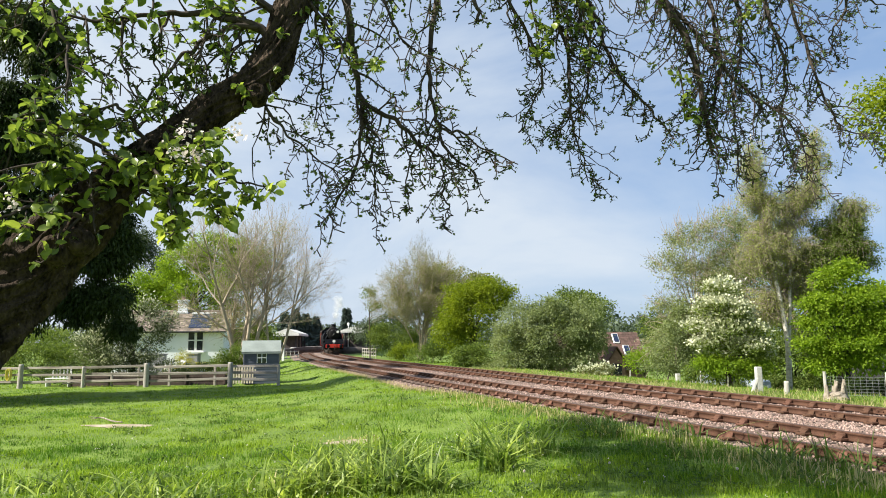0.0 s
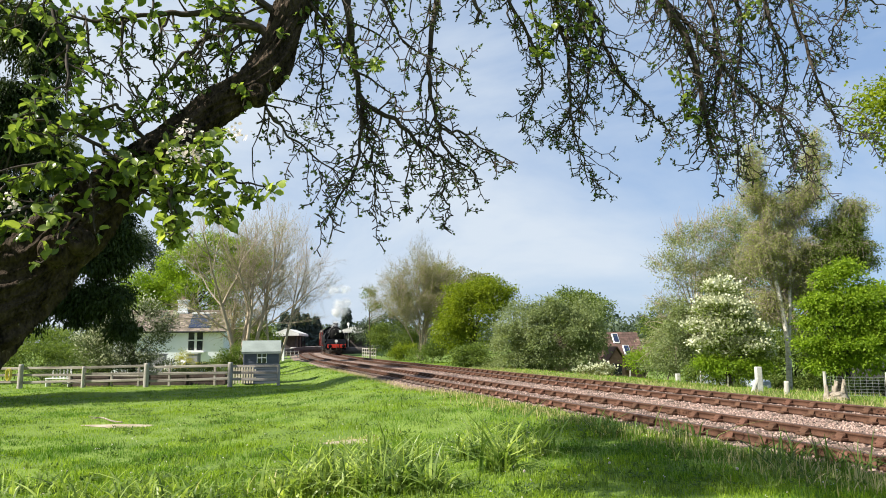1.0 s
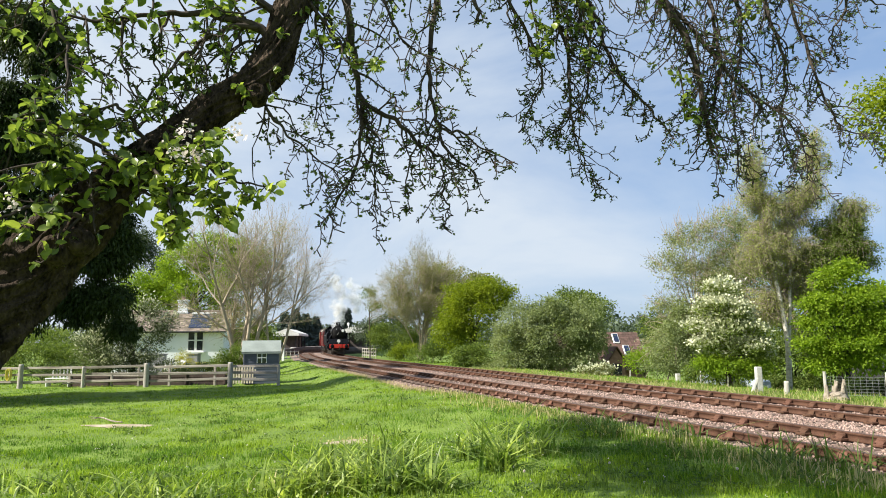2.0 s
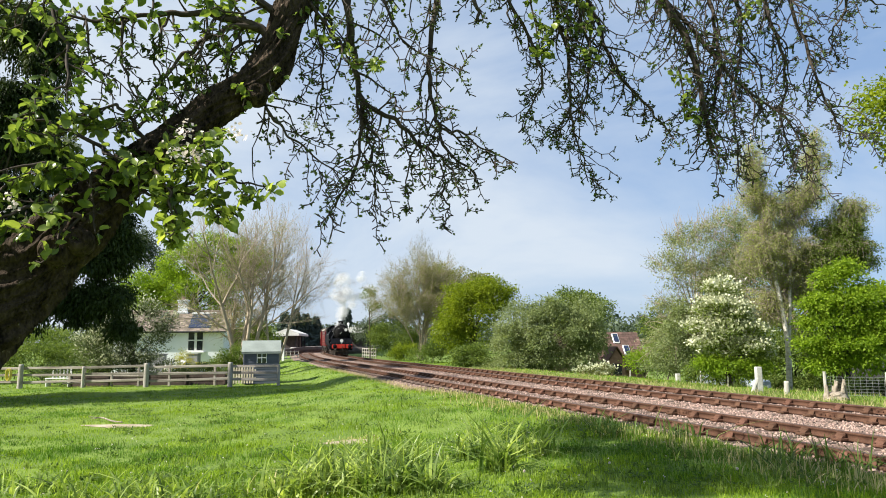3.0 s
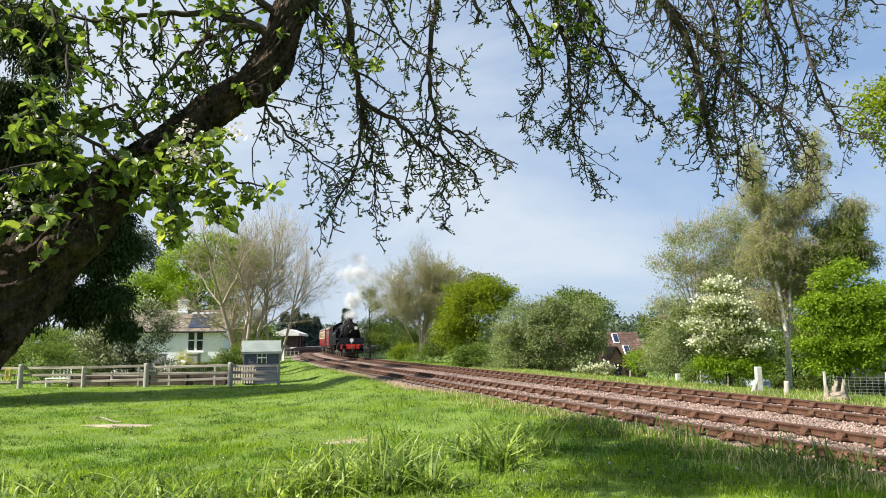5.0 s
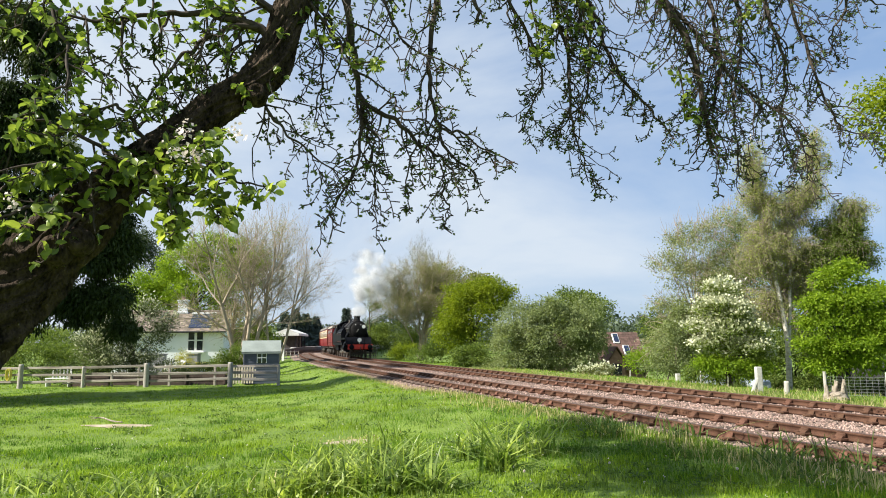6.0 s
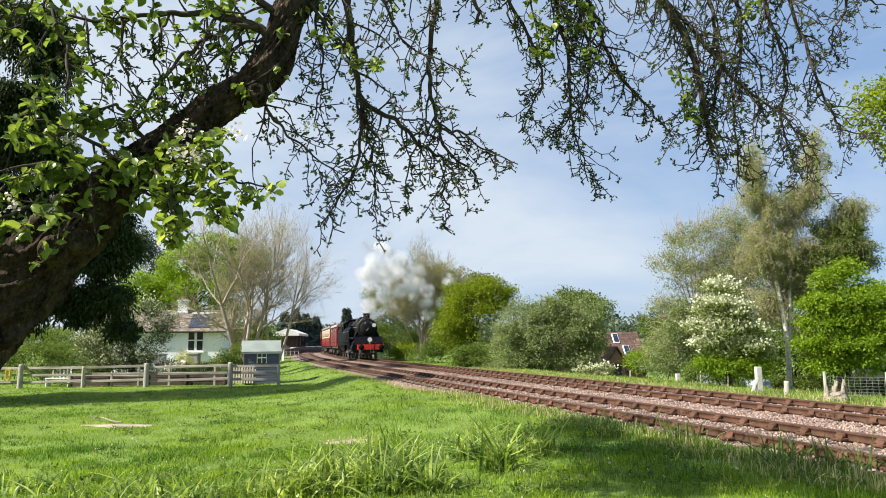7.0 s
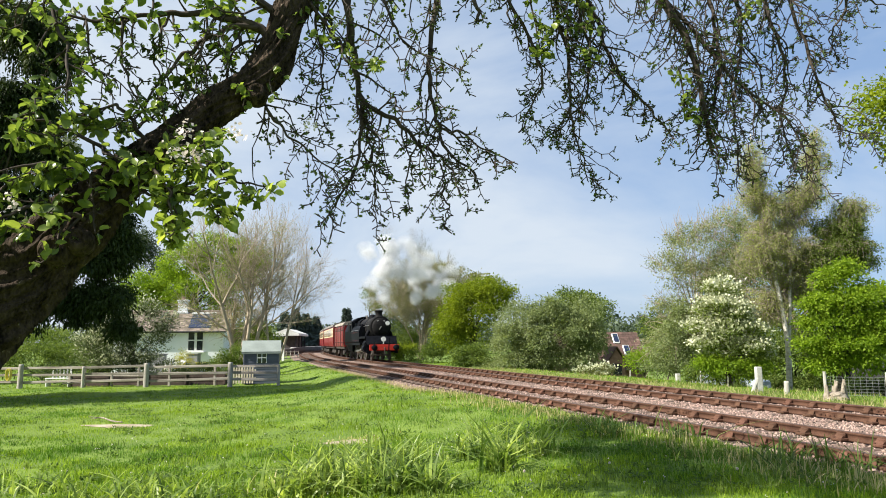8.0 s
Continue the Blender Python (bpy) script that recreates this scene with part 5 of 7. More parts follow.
M_SHEET = material("pale_blue_grey_sheet", (0.36, 0.42, 0.50), (0.52, 0.58, 0.66), 0.6, 1.5, 12.0, 0.1, 0.006)


def rail_fence():
    t = thing("rail_fence", Matrix(), "weathered three-rail timber fence with round posts", "fence")
    rng = np.random.default_rng(9)
    xs = [-23.6, -19.94, -17.0, -14.02, -10.08, -7.8]
    for i, x in enumerate(xs):
        big = i in (1, 3, 4)
        z = ground_z(x, 33)
        top = 0.60 if big else 0.46
        part("post", Shape().tube([(x, 33 - 0.06, z - 0.25), (x + 0.01, 33 - 0.06, 0.1), (x + 0.015, 33 - 0.06, top)], [0.125, 0.118, 0.11] if big else [0.07, 0.065, 0.06], 10, 0.05, i), M_POST, t, "", True)
    for a, b in zip(xs[:-1], xs[1:]):
        for zz in (0.41, 0.10, -0.21):
            ja, jb = rng.normal(size=2) * 0.025
            p, q = Vector((a - 0.05, 33.05, zz + ja)), Vector((b + 0.05, 33.05, zz + jb))
            c, d = (p + q) / 2, q - p
            m = Matrix.Rotation(-math.atan2(d.z, d.x), 4, "Y")
            part("rail", Shape().box(c, (d.length, 0.05, 0.115), 0.012, m), M_FENCE, t)
    return t


rail_fence()


def picket_fence():
    t = thing("picket_fence", Matrix(), "low pale picket fence beside the garden shed", "fence")
    for k in range(9):
        x = -10.35 + k * 0.13
        part("picket", Shape().prism([(x - 0.035, -0.45), (x + 0.035, -0.45), (x + 0.035, 0.33), (x, 0.40), (x - 0.035, 0.33)], 1, 34.0, 34.03), M_PICKET, t)
    for z in (-0.2, 0.18):
        part("rail", Shape().box((-9.8, 34.05, z), (1.3, 0.04, 0.07), 0.006), M_PICKET, t)


picket_fence()


def garden_shed():
    c = Vector((-9.2, 35.2, -0.5))
    t = thing("garden_shed", Matrix.Translation(c) @ Matrix.Rotation(radians(14), 4, "Z"), "slate-blue timber playhouse shed with green-grey felt roof", "shed")
    w, d, h, ridge = 1.66, 1.5, 1.58, 2.06
    core = Shape().prism([(-d / 2, 0), (d / 2, 0), (d / 2, h), (0, ridge - 0.03), (-d / 2, h)], 0, -w / 2 + 0.02, w / 2 - 0.02)
    part("wall", core, M_SHED, t)
    board = Shape().prism([(-0.02, 0), (0.012, 0), (0.002, 0.145), (-0.02, 0.145)], 0, -w / 2, w / 2).data("board", M_SHED)
    for k in range(11):
        part("board", board, None, t, at=Matrix.Translation((0, -d / 2 - 0.002, 0.0 + k * 0.143)) @ Matrix.Diagonal((1, -1, 1, 1)))
    for sx in (-1, 1):
        part("corner_post", Shape().box((sx * w / 2, -d / 2 - 0.01, h / 2), (0.06, 0.06, h), 0.008), M_SHED, t)
    for s in (-1, 1):
        rise, run = ridge - h, d / 2
        a = math.atan2(rise, run) * (-s)
        ln = math.hypot(rise, run) + 0.14
        mid = Vector((0, s * (run / 2 + 0.04), (h + ridge) / 2 + 0.0))
        part("roof_slope", Shape().box(mid, (w + 0.24, ln, 0.05), 0.01, Matrix.Rotation(a, 4, "X")), M_FELT, t, "green-grey felt")
        part("fascia", Shape().box((0, s * (run + 0.12), h - 0.09), (w + 0.22, 0.02, 0.07), 0.004), M_PAINT if s > 0 else M_FELT, t)
    win = part("window", Shape().box((0.02, -d / 2 - 0.03, 1.26), (0.46, 0.03, 0.5), 0.006), M_GLASS, t)
    for x, z, sx, sz in ((0.02, 1.26, 0.035, 0.5), (0.02, 1.26, 0.46, 0.035), (-0.2, 1.26, 0.03, 0.5), (0.24, 1.26, 0.03, 0.5)):
        part("glazing_bar", Shape().box((x, -d / 2 - 0.05, z), (sx, 0.02, sz), 0.003), M_PAINT, win, "white bar")


garden_shed()


def tiled_slope(t, name, x0, x1, y0, z0, y1, z1, mat, size=0.22):
    """A roof slope of overlapping tile courses from the eaves to the ridge."""
    sh = Shape()
    run, rise = y1 - y0, z1 - z0
    n = int(math.hypot(run, rise) / size) + 1
    m = Matrix.Rotation(math.atan2(rise, run) - 0.06, 4, "X")
    k = int((x1 - x0) / (size * 1.05)) + 1
    w = (x1 - x0) / k
    for j in range(n):
        f = (j + 0.5) / n
        for i in range(k):
            sh.box((x0 + (i + 0.5) * w, y0 + run * f, z0 + rise * f + 0.03), (w * 0.97, size * 1.3, 0.025), 0.006, m)
    return tagged(part(name, sh, mat, t), kind="stuff")


def cottage():
    t = thing("cottage", Matrix.Translation((-16.05, 50, 0)) @ Matrix.Rotation(radians(10), 4, "Z") @ Matrix.Translation((16.25, -50, 0)), "white rendered cottage with brown tiled roof and solar panel", "house")
    x0, x1, y0, y1, zb, ze, zr = -23.5, -16.05, 50.0, 55.0, -1.0, 2.42, 3.85
    body = Shape().box(((x0 + x1) / 2, (y0 + y1) / 2, (zb + ze) / 2), (x1 - x0, y1 - y0, ze - zb), 0.02)
    body.prism([(y0, ze), (y1, ze), ((y0 + y1) / 2, zr - 0.05)], 0, x0, x1)
    part("wall", body, M_RENDER, t)
    tiled_slope(t, "roof", x0 - 0.1, x1 + 0.2, y0 - 0.25, ze - 0.05, (y0 + y1) / 2, zr, M_TILE)
    part("rear_roof", Shape().prism([(y1 + 0.25, ze - 0.1), (y1 + 0.25, ze), ((y0 + y1) / 2, zr + 0.02), ((y0 + y1) / 2, zr - 0.08)], 0, x0 - 0.1, x1 + 0.2), M_TILE, t)
    part("ridge", Shape().rod((x0 - 0.1, (y0 + y1) / 2, zr + 0.05), (x1 + 0.2, (y0 + y1) / 2, zr + 0.05), 0.11, n=8), M_TILE, t)
    part("gutter", Shape().rod((x0 - 0.1, y0 - 0.3, ze - 0.08), (x1 + 0.2, y0 - 0.3, ze - 0.08), 0.06, n=8), M_TARRED, t, "dark gutter")
    m = Matrix.Rotation(math.atan2(zr - ze, 2.5), 4, "X")
    panel = part("solar_panel", Shape().box((-17.75, 51.0, 3.12), (1.55, 2.0, 0.08), 0.01, m), M_PANEL, t, "dark blue solar panel")
    part("panel_frame", Shape().box((-17.75, 51.98, 3.72), (1.75, 0.14, 0.14), 0.01, m), M_PAINT, panel, "white edge strip")
    stack = part("chimney", Shape().box((-19.35, 52.5, 4.1), (0.66, 0.6, 1.3), 0.02).box((-19.35, 52.5, 4.72), (0.78, 0.72, 0.12), 0.02).box((-19.35, 52.5, 3.82), (0.8, 0.74, 0.16), 0.02), M_RENDER, t, "white chimney stack")
    part("chimney_pot", Shape().turned((-19.35, 52.5, 4.76), (0, 0, 1), [(0, 0.12), (0.2, 0.10), (0.22, 0.13), (0.26, 0.12)], 10), M_BRICK, stack)
    for cx in (-17.95,):
        w = part("window", Shape().box((cx, 49.97, 1.68), (1.12, 0.08, 1.5), 0.01), M_PAINT, t, "white double window frame")
        for dx in (-0.29, 0.29):
            for z, hh in ((2.05, 0.52), (1.38, 0.66)):
                part("pane", Shape().box((cx + dx, 49.93, z), (0.40, 0.02, hh), 0.004), M_GLASS, w)
        part("sill", Shape().box((cx, 49.88, 0.9), (1.3, 0.2, 0.07), 0.01), M_PAINT, w)


cottage()
# terrace, store and seat in the cottage garden
solid("terrace_wall", Shape().box((-18.6, 46.0, -0.5), (6.5, 0.25, 1.0), 0.02).box((-18.6, 46.0, 0.05), (6.7, 0.4, 0.1), 0.02), M_RENDER, "low white terrace wall with dark coping", "wall", kind="structure")
solid("garden_store", Shape().box((-18.55, 45.2, 0.05), (0.95, 0.6, 1.5), 0.02).box((-18.55, 45.2, 0.84), (1.05, 0.72, 0.08), 0.02), M_GREYWOOD, "grey timber garden store by the terrace", "cabinet")
solid("garden_store", Shape().box((-16.3, 45.4, 0.1), (0.75, 0.6, 1.4), 0.02).box((-16.3, 45.4, 0.84), (0.85, 0.7, 0.07), 0.02), M_GREYWOOD, "grey timber garden store by the terrace", "cabinet")


def garden_chair(x, y, z, rz):
    t = thing("garden_chair", pose(x, y, z, 0, 0, rz), "white garden chair on the terrace", "chair", "garden chairs")
    part("seat", Shape().box((0, 0, 0.42), (0.5, 0.5, 0.04), 0.01), M_PAINT, t)
    part("backrest", Shape().box((0, 0.27, 0.75), (0.5, 0.04, 0.6), 0.015, Matrix.Rotation(-0.2, 4, "X")), M_PAINT, t)
    for a in (-0.22, 0.22):
        for b in (-0.22, 0.22):
            part("leg", Shape().rod((a, b, 0), (a, b, 0.42), 0.02, n=6), M_PAINT, t)


part_ground = ground_z(-17.2, 45.0)
garden_chair(-17.6, 44.6, part_ground, 20)
garden_chair(-16.9, 44.5, part_ground, -35)
tree("golden_conifer", (-14.85, 40.00, -1.09), [(-0.03, 0.00, 1.65, 0.56, 0.55, 0.65), (0.43, 0.00, 1.26, 0.92, 0.56, 0.33), (-0.53, 0.00, 1.21, 0.59, 0.38, 0.26)], "small golden-yellow garden conifer", M_DARKBARK, M_YELLOW, 170, 9, 0.06, 0.12, 0.05, 8, 50, category="bush")
tree("bush", (-12.27, 40.00, -1.12), [(-0.20, 0.00, 1.27, 1.15, 0.96, 0.98), (0.44, 0.00, 1.58, 0.65, 0.74, 0.98)], "dark garden shrub behind the fence", M_DARKBARK, M_GREEN, 380, 9, 0.09, 0.17, 0.05, 8, 51, category="bush")
tree("bush", (-14.46, 35.50, -0.85), [(0.10, 0.00, 0.90, 1.74, 1.05, 0.58), (2.11, 0.00, 0.82, 1.51, 0.92, 0.52), (-2.34, 0.00, 0.98, 1.45, 0.94, 0.64), (-4.63, 0.00, 0.95, 1.74, 1.05, 0.58)], "low dark planting behind the fence rails", M_DARKBARK, M_IVY, 800, 9, 0.07, 0.12, 0.03, 8, 52, category="bush")
tree("hedge", (-29.30, 60.00, -1.81), [(-3.11, 0.00, 3.38, 5.40, 3.20, 1.72), (2.22, 0.00, 3.81, 3.93, 2.65, 1.96), (-7.98, 0.00, 3.43, 5.40, 3.31, 1.96)], "tall garden hedge closing the yard", M_DARKBARK, M_GREEN, 1100, 9, 0.15, 0.3, 0.06, 10, 53, category="hedge")
tree("hedge", (-17.32, 70.00, -0.30), [(-0.90, 0.00, 2.25, 2.00, 1.68, 1.72), (-2.32, 0.00, 2.27, 2.29, 1.93, 2.00)], "dark hedge between garden and station", M_DARKBARK, M_GREEN, 700, 9, 0.17, 0.3, 0.06, 10, 54, category="hedge")


def rope_coil():
    sh = Shape()
    for k in range(4):
        ring = [(-20.53 + 0.10 * math.sin(a) + 0.02 * k, 32.92 + 0.015 * k, 0.13 + 0.27 * math.cos(a)) for a in np.linspace(0, 6.283, 13)]
        sh.tube(ring, [0.022] * 13, 6)
    solid("rope_coil", sh, M_ROPE, "coil of yellow rope hung on the fence rail", "rope", smooth_faces=True)


rope_coil()


def white_bench():
    t = thing("garden_bench", pose(-19.0, 34.6, ground_z(-19, 34.6)), "white painted slatted garden bench behind the fence", "bench")
    for k in range(6):
        part("slat", Shape().box((-0.45 + k * 0.18, 0.2, 0.6), (0.08, 0.03, 0.55), 0.008), M_PAINT, t)
    part("seat", Shape().box((0, 0, 0.4), (1.2, 0.45, 0.05), 0.01), M_PAINT, t)
    for x in (-0.55, 0.55):
        part("leg", Shape().box((x, 0, 0.2), (0.07, 0.4, 0.42), 0.01), M_PAINT, t)


white_bench()
for i, (a, b, z) in enumerate(((-18.2, -15.6, 0.05), (-17.6, -14.4, 0.35), (-13.6, -10.8, 0.45))):
    solid("plank", Shape().box(((a + b) / 2, 33.5 + 0.2 * i, z - 0.35), (b - a, 0.2, 0.05), 0.01, Matrix.Rotation((-0.03, 0.02, 0.012)[i], 4, "Y")).box((a + 0.3, 33.5 + 0.2 * i, (z - 0.8) / 2 - 0.0), (0.1, 0.1, 0.85 + z), 0.01).box((b - 0.3, 33.5 + 0.2 * i, (z - 0.8) / 2), (0.1, 0.1, 0.85 + z), 0.01), M_FENCE, "old plank laid on stub posts behind the fence", "plank", "old planks")


# ---- beyond the line ----
def post_at(name, x, y, top, w, mat, label, cat, strut=0, round_post=False):
    z = ground_z(x, y) - 0.3
    if round_post:
        sh = Shape().tube([(x, y, z), (x + 0.01, y, (z + top) / 2), (x + 0.02, y, top)], [w, w * 0.97, w * 0.9], 10, 0.08, x)
    else:
        sh = Shape().box((x, y, (z + top) / 2), (w * 2, w * 2, top - z), 0.02)
    t = thing(name, Matrix(), label, cat)
    part("shaft", sh, mat, t, "", round_post)
    if strut:
        part("strut", Shape().rod((x + 0.02, y, top - 0.22), (x + strut, y - 0.1, z + 0.2), 0.055, n=6), mat, t)


post_at("concrete_post", 10.3, 23.0, 0.52, 0.095, M_CONCRETE, "pale square concrete fence post with slanting strut", "post", -0.32)
post_at("concrete_post", 10.05, 30.2, -0.02, 0.09, M_CONCRETE, "short white concrete post in the far verge", "post")
post_at("wooden_post", 10.5, 21.6, 0.13, 0.085, M_POST, "short weathered round wooden post", "post", 0, True)
post_at("wooden_post", 10.75, 26.2, 0.0, 0.05, M_POST, "thin grey wooden stake", "post", 0, True)
post_at("wooden_post", 10.25, 25.4, 0.12, 0.03, M_POST, "thin pale stake in the verge", "post", 0, True)
post_at("wooden_post", 10.4, 28.5, 0.15, 0.028, M_POST, "thin pale stake in the verge", "post", 0, True)
post_at("wooden_post", 9.0, 34.0, -0.02, 0.03, M_POST, "thin pale stake in the verge", "post", 0, True)


M_STUMP = material("bleached_stump_wood", (0.15, 0.12, 0.09), (0.40, 0.345, 0.27), 0.9, 5.0, 30.0, 0.8, 0.03, stretch=(3, 3, 0.6))


def stump():
    """A rotted base with upright and leaning splinters of split wood."""
    t = thing("split_stump", Matrix(), "sun-bleached split tree stump in the far verge", "stump")
    x, y = 10.75, 19.4
    z = ground_z(x, y)
    rng = np.random.default_rng(3)
    part("base", Shape().tube([(x, y, z - 0.2), (x + 0.02, y, z + 0.08), (x, y, z + 0.24)], [0.36, 0.29, 0.16], 22, 0.55, 4), M_STUMP, t, "rotted fluted base", True)
    for k in range(9):
        a = -0.27 + k * 0.068
        h = (0.30, 0.44, 0.36, 0.53, 0.40, 0.56, 0.48, 0.34, 0.58)[k]
        lean = rng.normal() * 0.05
        w = rng.uniform(0.045, 0.075)
        d = rng.uniform(-0.13, 0.1)
        part("splinter", Shape().tube([(x + a * 0.95, y + d, z - 0.1), (x + a + lean * 0.4, y + d, z + h * 0.55), (x + a + lean, y + d * 0.8, z + h)], [w * 1.25, w, w * 0.45], 9, 0.35, k * 3), M_STUMP, t)


stump()


def wire_fence():
    t = thing("wire_fence", Matrix(), "galvanised wire mesh fence on thin posts", "fence")
    p0, p1 = np.array((11.0, 20.3, -0.25)), np.array((14.6, 19.2, -0.3))
    sh = Shape()
    for k in range(7):
        z = np.array((0, 0, 0.06 + 0.085 * k))
        sh.rod(p0 + z, p1 + z, 0.004, n=4)
    for k in range(26):
        c = p0 + (p1 - p0) * k / 25
        sh.rod(c, c + np.array((0, 0, 0.58)), 0.0035, n=4)
    part("mesh", sh, M_WIRE, t)
    for f in (0.0, 0.42, 1.0):
        c = p0 + (p1 - p0) * f
        part("post", Shape().rod(c - np.array((0, 0, 0.3)), c + np.array((0, 0, 0.72)), 0.05, 0.045, 8), M_POST, t)


wire_fence()


def red_house():
    t = thing("red_roofed_house", Matrix(), "house with a long red-brown tiled roof and roof lights", "house")
    x0, x1, y0, yr = 9.6, 17.2, 58.5, 62.0
    part("wall", Shape().box(((x0 + x1) / 2, 62.0, -2.1), (x1 - x0 - 0.4, 6.0, 2.4), 0.02), M_BRICK, t)
    tiled_slope(t, "roof", x0, x1, y0, -1.05, yr, 2.1, M_REDTILE, 0.26)
    part("rear_roof", Shape().prism([(y0 + 0.1, -1.05), (65.5, -1.05), (yr, 2.05)], 0, x0 + 0.05, x1 - 0.05), M_REDTILE, t)
    m = Matrix.Rotation(math.atan2(3.15, 3.5), 4, "X") @ Matrix.Rotation(0.0, 4, "Z")
    for k, (dx, f) in enumerate(((15.1, 0.80), (15.75, 0.48))):
        c = (dx, y0 + 3.5 * f, -1.05 + 3.15 * f + 0.12)
        w = part("roof_light", Shape().box(c, (0.55, 1.2, 0.12), 0.02, m), M_PAINT, t, "white framed roof light")
        part("pane", Shape().box((c[0], c[1] - 0.07, c[2] + 0.06), (0.40, 1.02, 0.04), 0.01, m), M_PANEL, w)
    porch = part("porch", Shape().box((14.1, 57.7, -1.3), (1.3, 1.2, 2.0), 0.02).prism([(13.45, -0.32), (14.75, -0.32), (14.1, 0.72)], 1, 57.1, 60.0), M_BRICK, t, "small gabled porch")
    for q in (-1, 1):
        part("porch_roof", Shape().box((14.1 + q * 0.45, 58.4, 0.22), (1.65, 3.0, 0.1), 0.02, Matrix.Rotation(q * 1.0, 4, "Y")), M_REDTILE, porch)
    part("porch_opening", Shape().box((14.1, 57.06, -0.9), (0.75, 0.05, 0.9), 0.01), M_TARRED, porch)


red_house()
solid("sheeted_trailer", Shape().box((11.6, 31.0, -0.55), (1.25, 2.0, 0.8), 0.06).box((11.6, 31.0, -1.2), (1.0, 1.5, 0.9), 0.03), M_SHEET, "trailer under a pale blue-grey sheet", "trailer")
solid("sheeted_trailer", Shape().box((12.6, 28.5, -0.55), (0.7, 1.4, 0.7), 0.06).box((12.6, 28.5, -1.2), (0.6, 1.1, 0.9), 0.03), M_SHEET, "trailer under a pale blue-grey sheet", "trailer")


def tarred_shed():
    t = thing("tarred_shed", Matrix(), "low dark tarred timber shed behind the wire fence", "shed")
    part("wall", Shape().box((18.6, 27.0, -0.9), (4.6, 3.0, 2.6), 0.02), M_TARRED, t)
    for k in range(18):
        part("board", Shape().box((16.45 + k * 0.25, 25.48, -0.9), (0.22, 0.03, 2.6), 0.006), M_TARRED, t)
    part("roof", Shape().box((18.6, 27.0, 0.45), (5.0, 3.4, 0.1), 0.02, Matrix.Rotation(0.08, 4, "X")), M_TARRED, t)
    part("door", Shape().box((17.4, 25.44, -1.1), (1.0, 0.04, 1.2), 0.01), M_SHEET, t, "pale sheeted door")


tarred_shed()


# ---- the station ----
def strip(name, off0, off1, y0, y1, z0, z1, mat, label, step=4.0):
    """A raised strip that follows the line."""
    ys = along(y0, y1, step)
    prof = ((off0, z0), (off1, z0), (off1, z1), (off0, z1))
    vs = [beside(y, o, z) for y in ys for o, z in prof]
    fs = [(j * 4 + i, j * 4 + (i + 1) % 4, (j + 1) * 4 + (i + 1) % 4, (j + 1) * 4 + i) for j in range(len(ys) - 1) for i in range(4)]
    fs += [(3, 2, 1, 0), tuple(range(len(vs) - 4, len(vs)))]
    return tagged(new(name, mesh_of(name, vs, fs, mat, 4)), label, "platform", kind="structure")


M_PLATFORM = material("dark_platform_brick", (0.05, 0.042, 0.038), (0.13, 0.11, 0.10), 0.9, 1.0, 10.0, 0.3, 0.02)
M_EDGE = material("pale_platform_edging", (0.40, 0.38, 0.34), (0.58, 0.56, 0.52), 0.9, 1.0, 10.0, 0.2, 0.01)
M_CANOPY = material("cream_canopy_boards", (0.55, 0.54, 0.48), (0.72, 0.71, 0.65), 0.8, 1.0, 8.0, 0.1, 0.01)
strip("platform_1", -9.0, -3.5, 102, 215, -0.4, 0.75, M_PLATFORM, "dark brick station platform beside the near track")
strip("platform_edge_1", -4.1, -3.46, 102, 215, 0.754, 0.83, M_EDGE, "pale stone edging of the platform")
strip("platform_2", 3.5, 9.0, 112, 215, -0.4, 0.75, M_PLATFORM, "dark brick station platform beside the far track")


def station_canopy(y, off, length, depth, z, label):
    p = beside(y, off)
    a = math.atan2(1, middle(y)[1]) - math.pi / 2
    t = thing("station_canopy", Matrix.Translation(p) @ Matrix.Rotation(a, 4, "Z"), label, "canopy", "station canopies")
    roof = Shape().prism([(-depth / 2, z), (depth / 2, z), (depth / 2 - 0.1, z + 0.15), (0, z + 0.95), (-depth / 2 + 0.1, z + 0.15)], 1, -length / 2, length / 2)
    part("roof", roof, M_CANOPY, t, "pale pitched roof")
    part("valance", Shape().box((0, -length / 2 - 0.03, z - 0.1), (depth, 0.05, 0.4), 0.01).box((-depth / 2, 0, z - 0.1), (0.05, length, 0.4), 0.01).box((depth / 2, 0, z - 0.1), (0.05, length, 0.4), 0.01), M_CANOPY, t)
    for k in range(4):
        for x in (-depth * 0.36, depth * 0.36):
            part("column", Shape().rod((x, -length * 0.45 + k * length * 0.3, 0.75), (x, -length * 0.45 + k * length * 0.3, z), 0.12, n=8), M_TARRED, t)
    # dark platform brick here puts the shade beneath the roof into the colour
    part("building", Shape().box((0, length * 0.12, 1.9), (depth * 0.5, length * 0.6, 2.3), 0.03), M_PLATFORM, t, "building coloured dark for the canopy's shade")


station_canopy(128, -5.3, 16, 4.4, 3.1, "pale station canopy on dark columns over the platform")
station_canopy(132, 6.6, 16, 5.4, 3.6, "pale station canopy beside the far track")


def paling(name, x, y, rz, length, label):
    t = thing(name, pose(x, y, ground_z(x, y), 0, 0, rz), label, "fence", "white palings")
    for k in range(int(length / 0.9) + 1):
        part("post", Shape().box((k * 0.9, 0, 0.55), (0.08, 0.08, 1.2), 0.01), M_POST, t)
    for z in (0.35, 0.7, 1.05):
        part("rail", Shape().box((length / 2, 0, z), (length, 0.04, 0.09), 0.01), M_POST, t)


paling("white_paling", -9.3, 79.5, -68, 5.4, "short white railing by the far track")
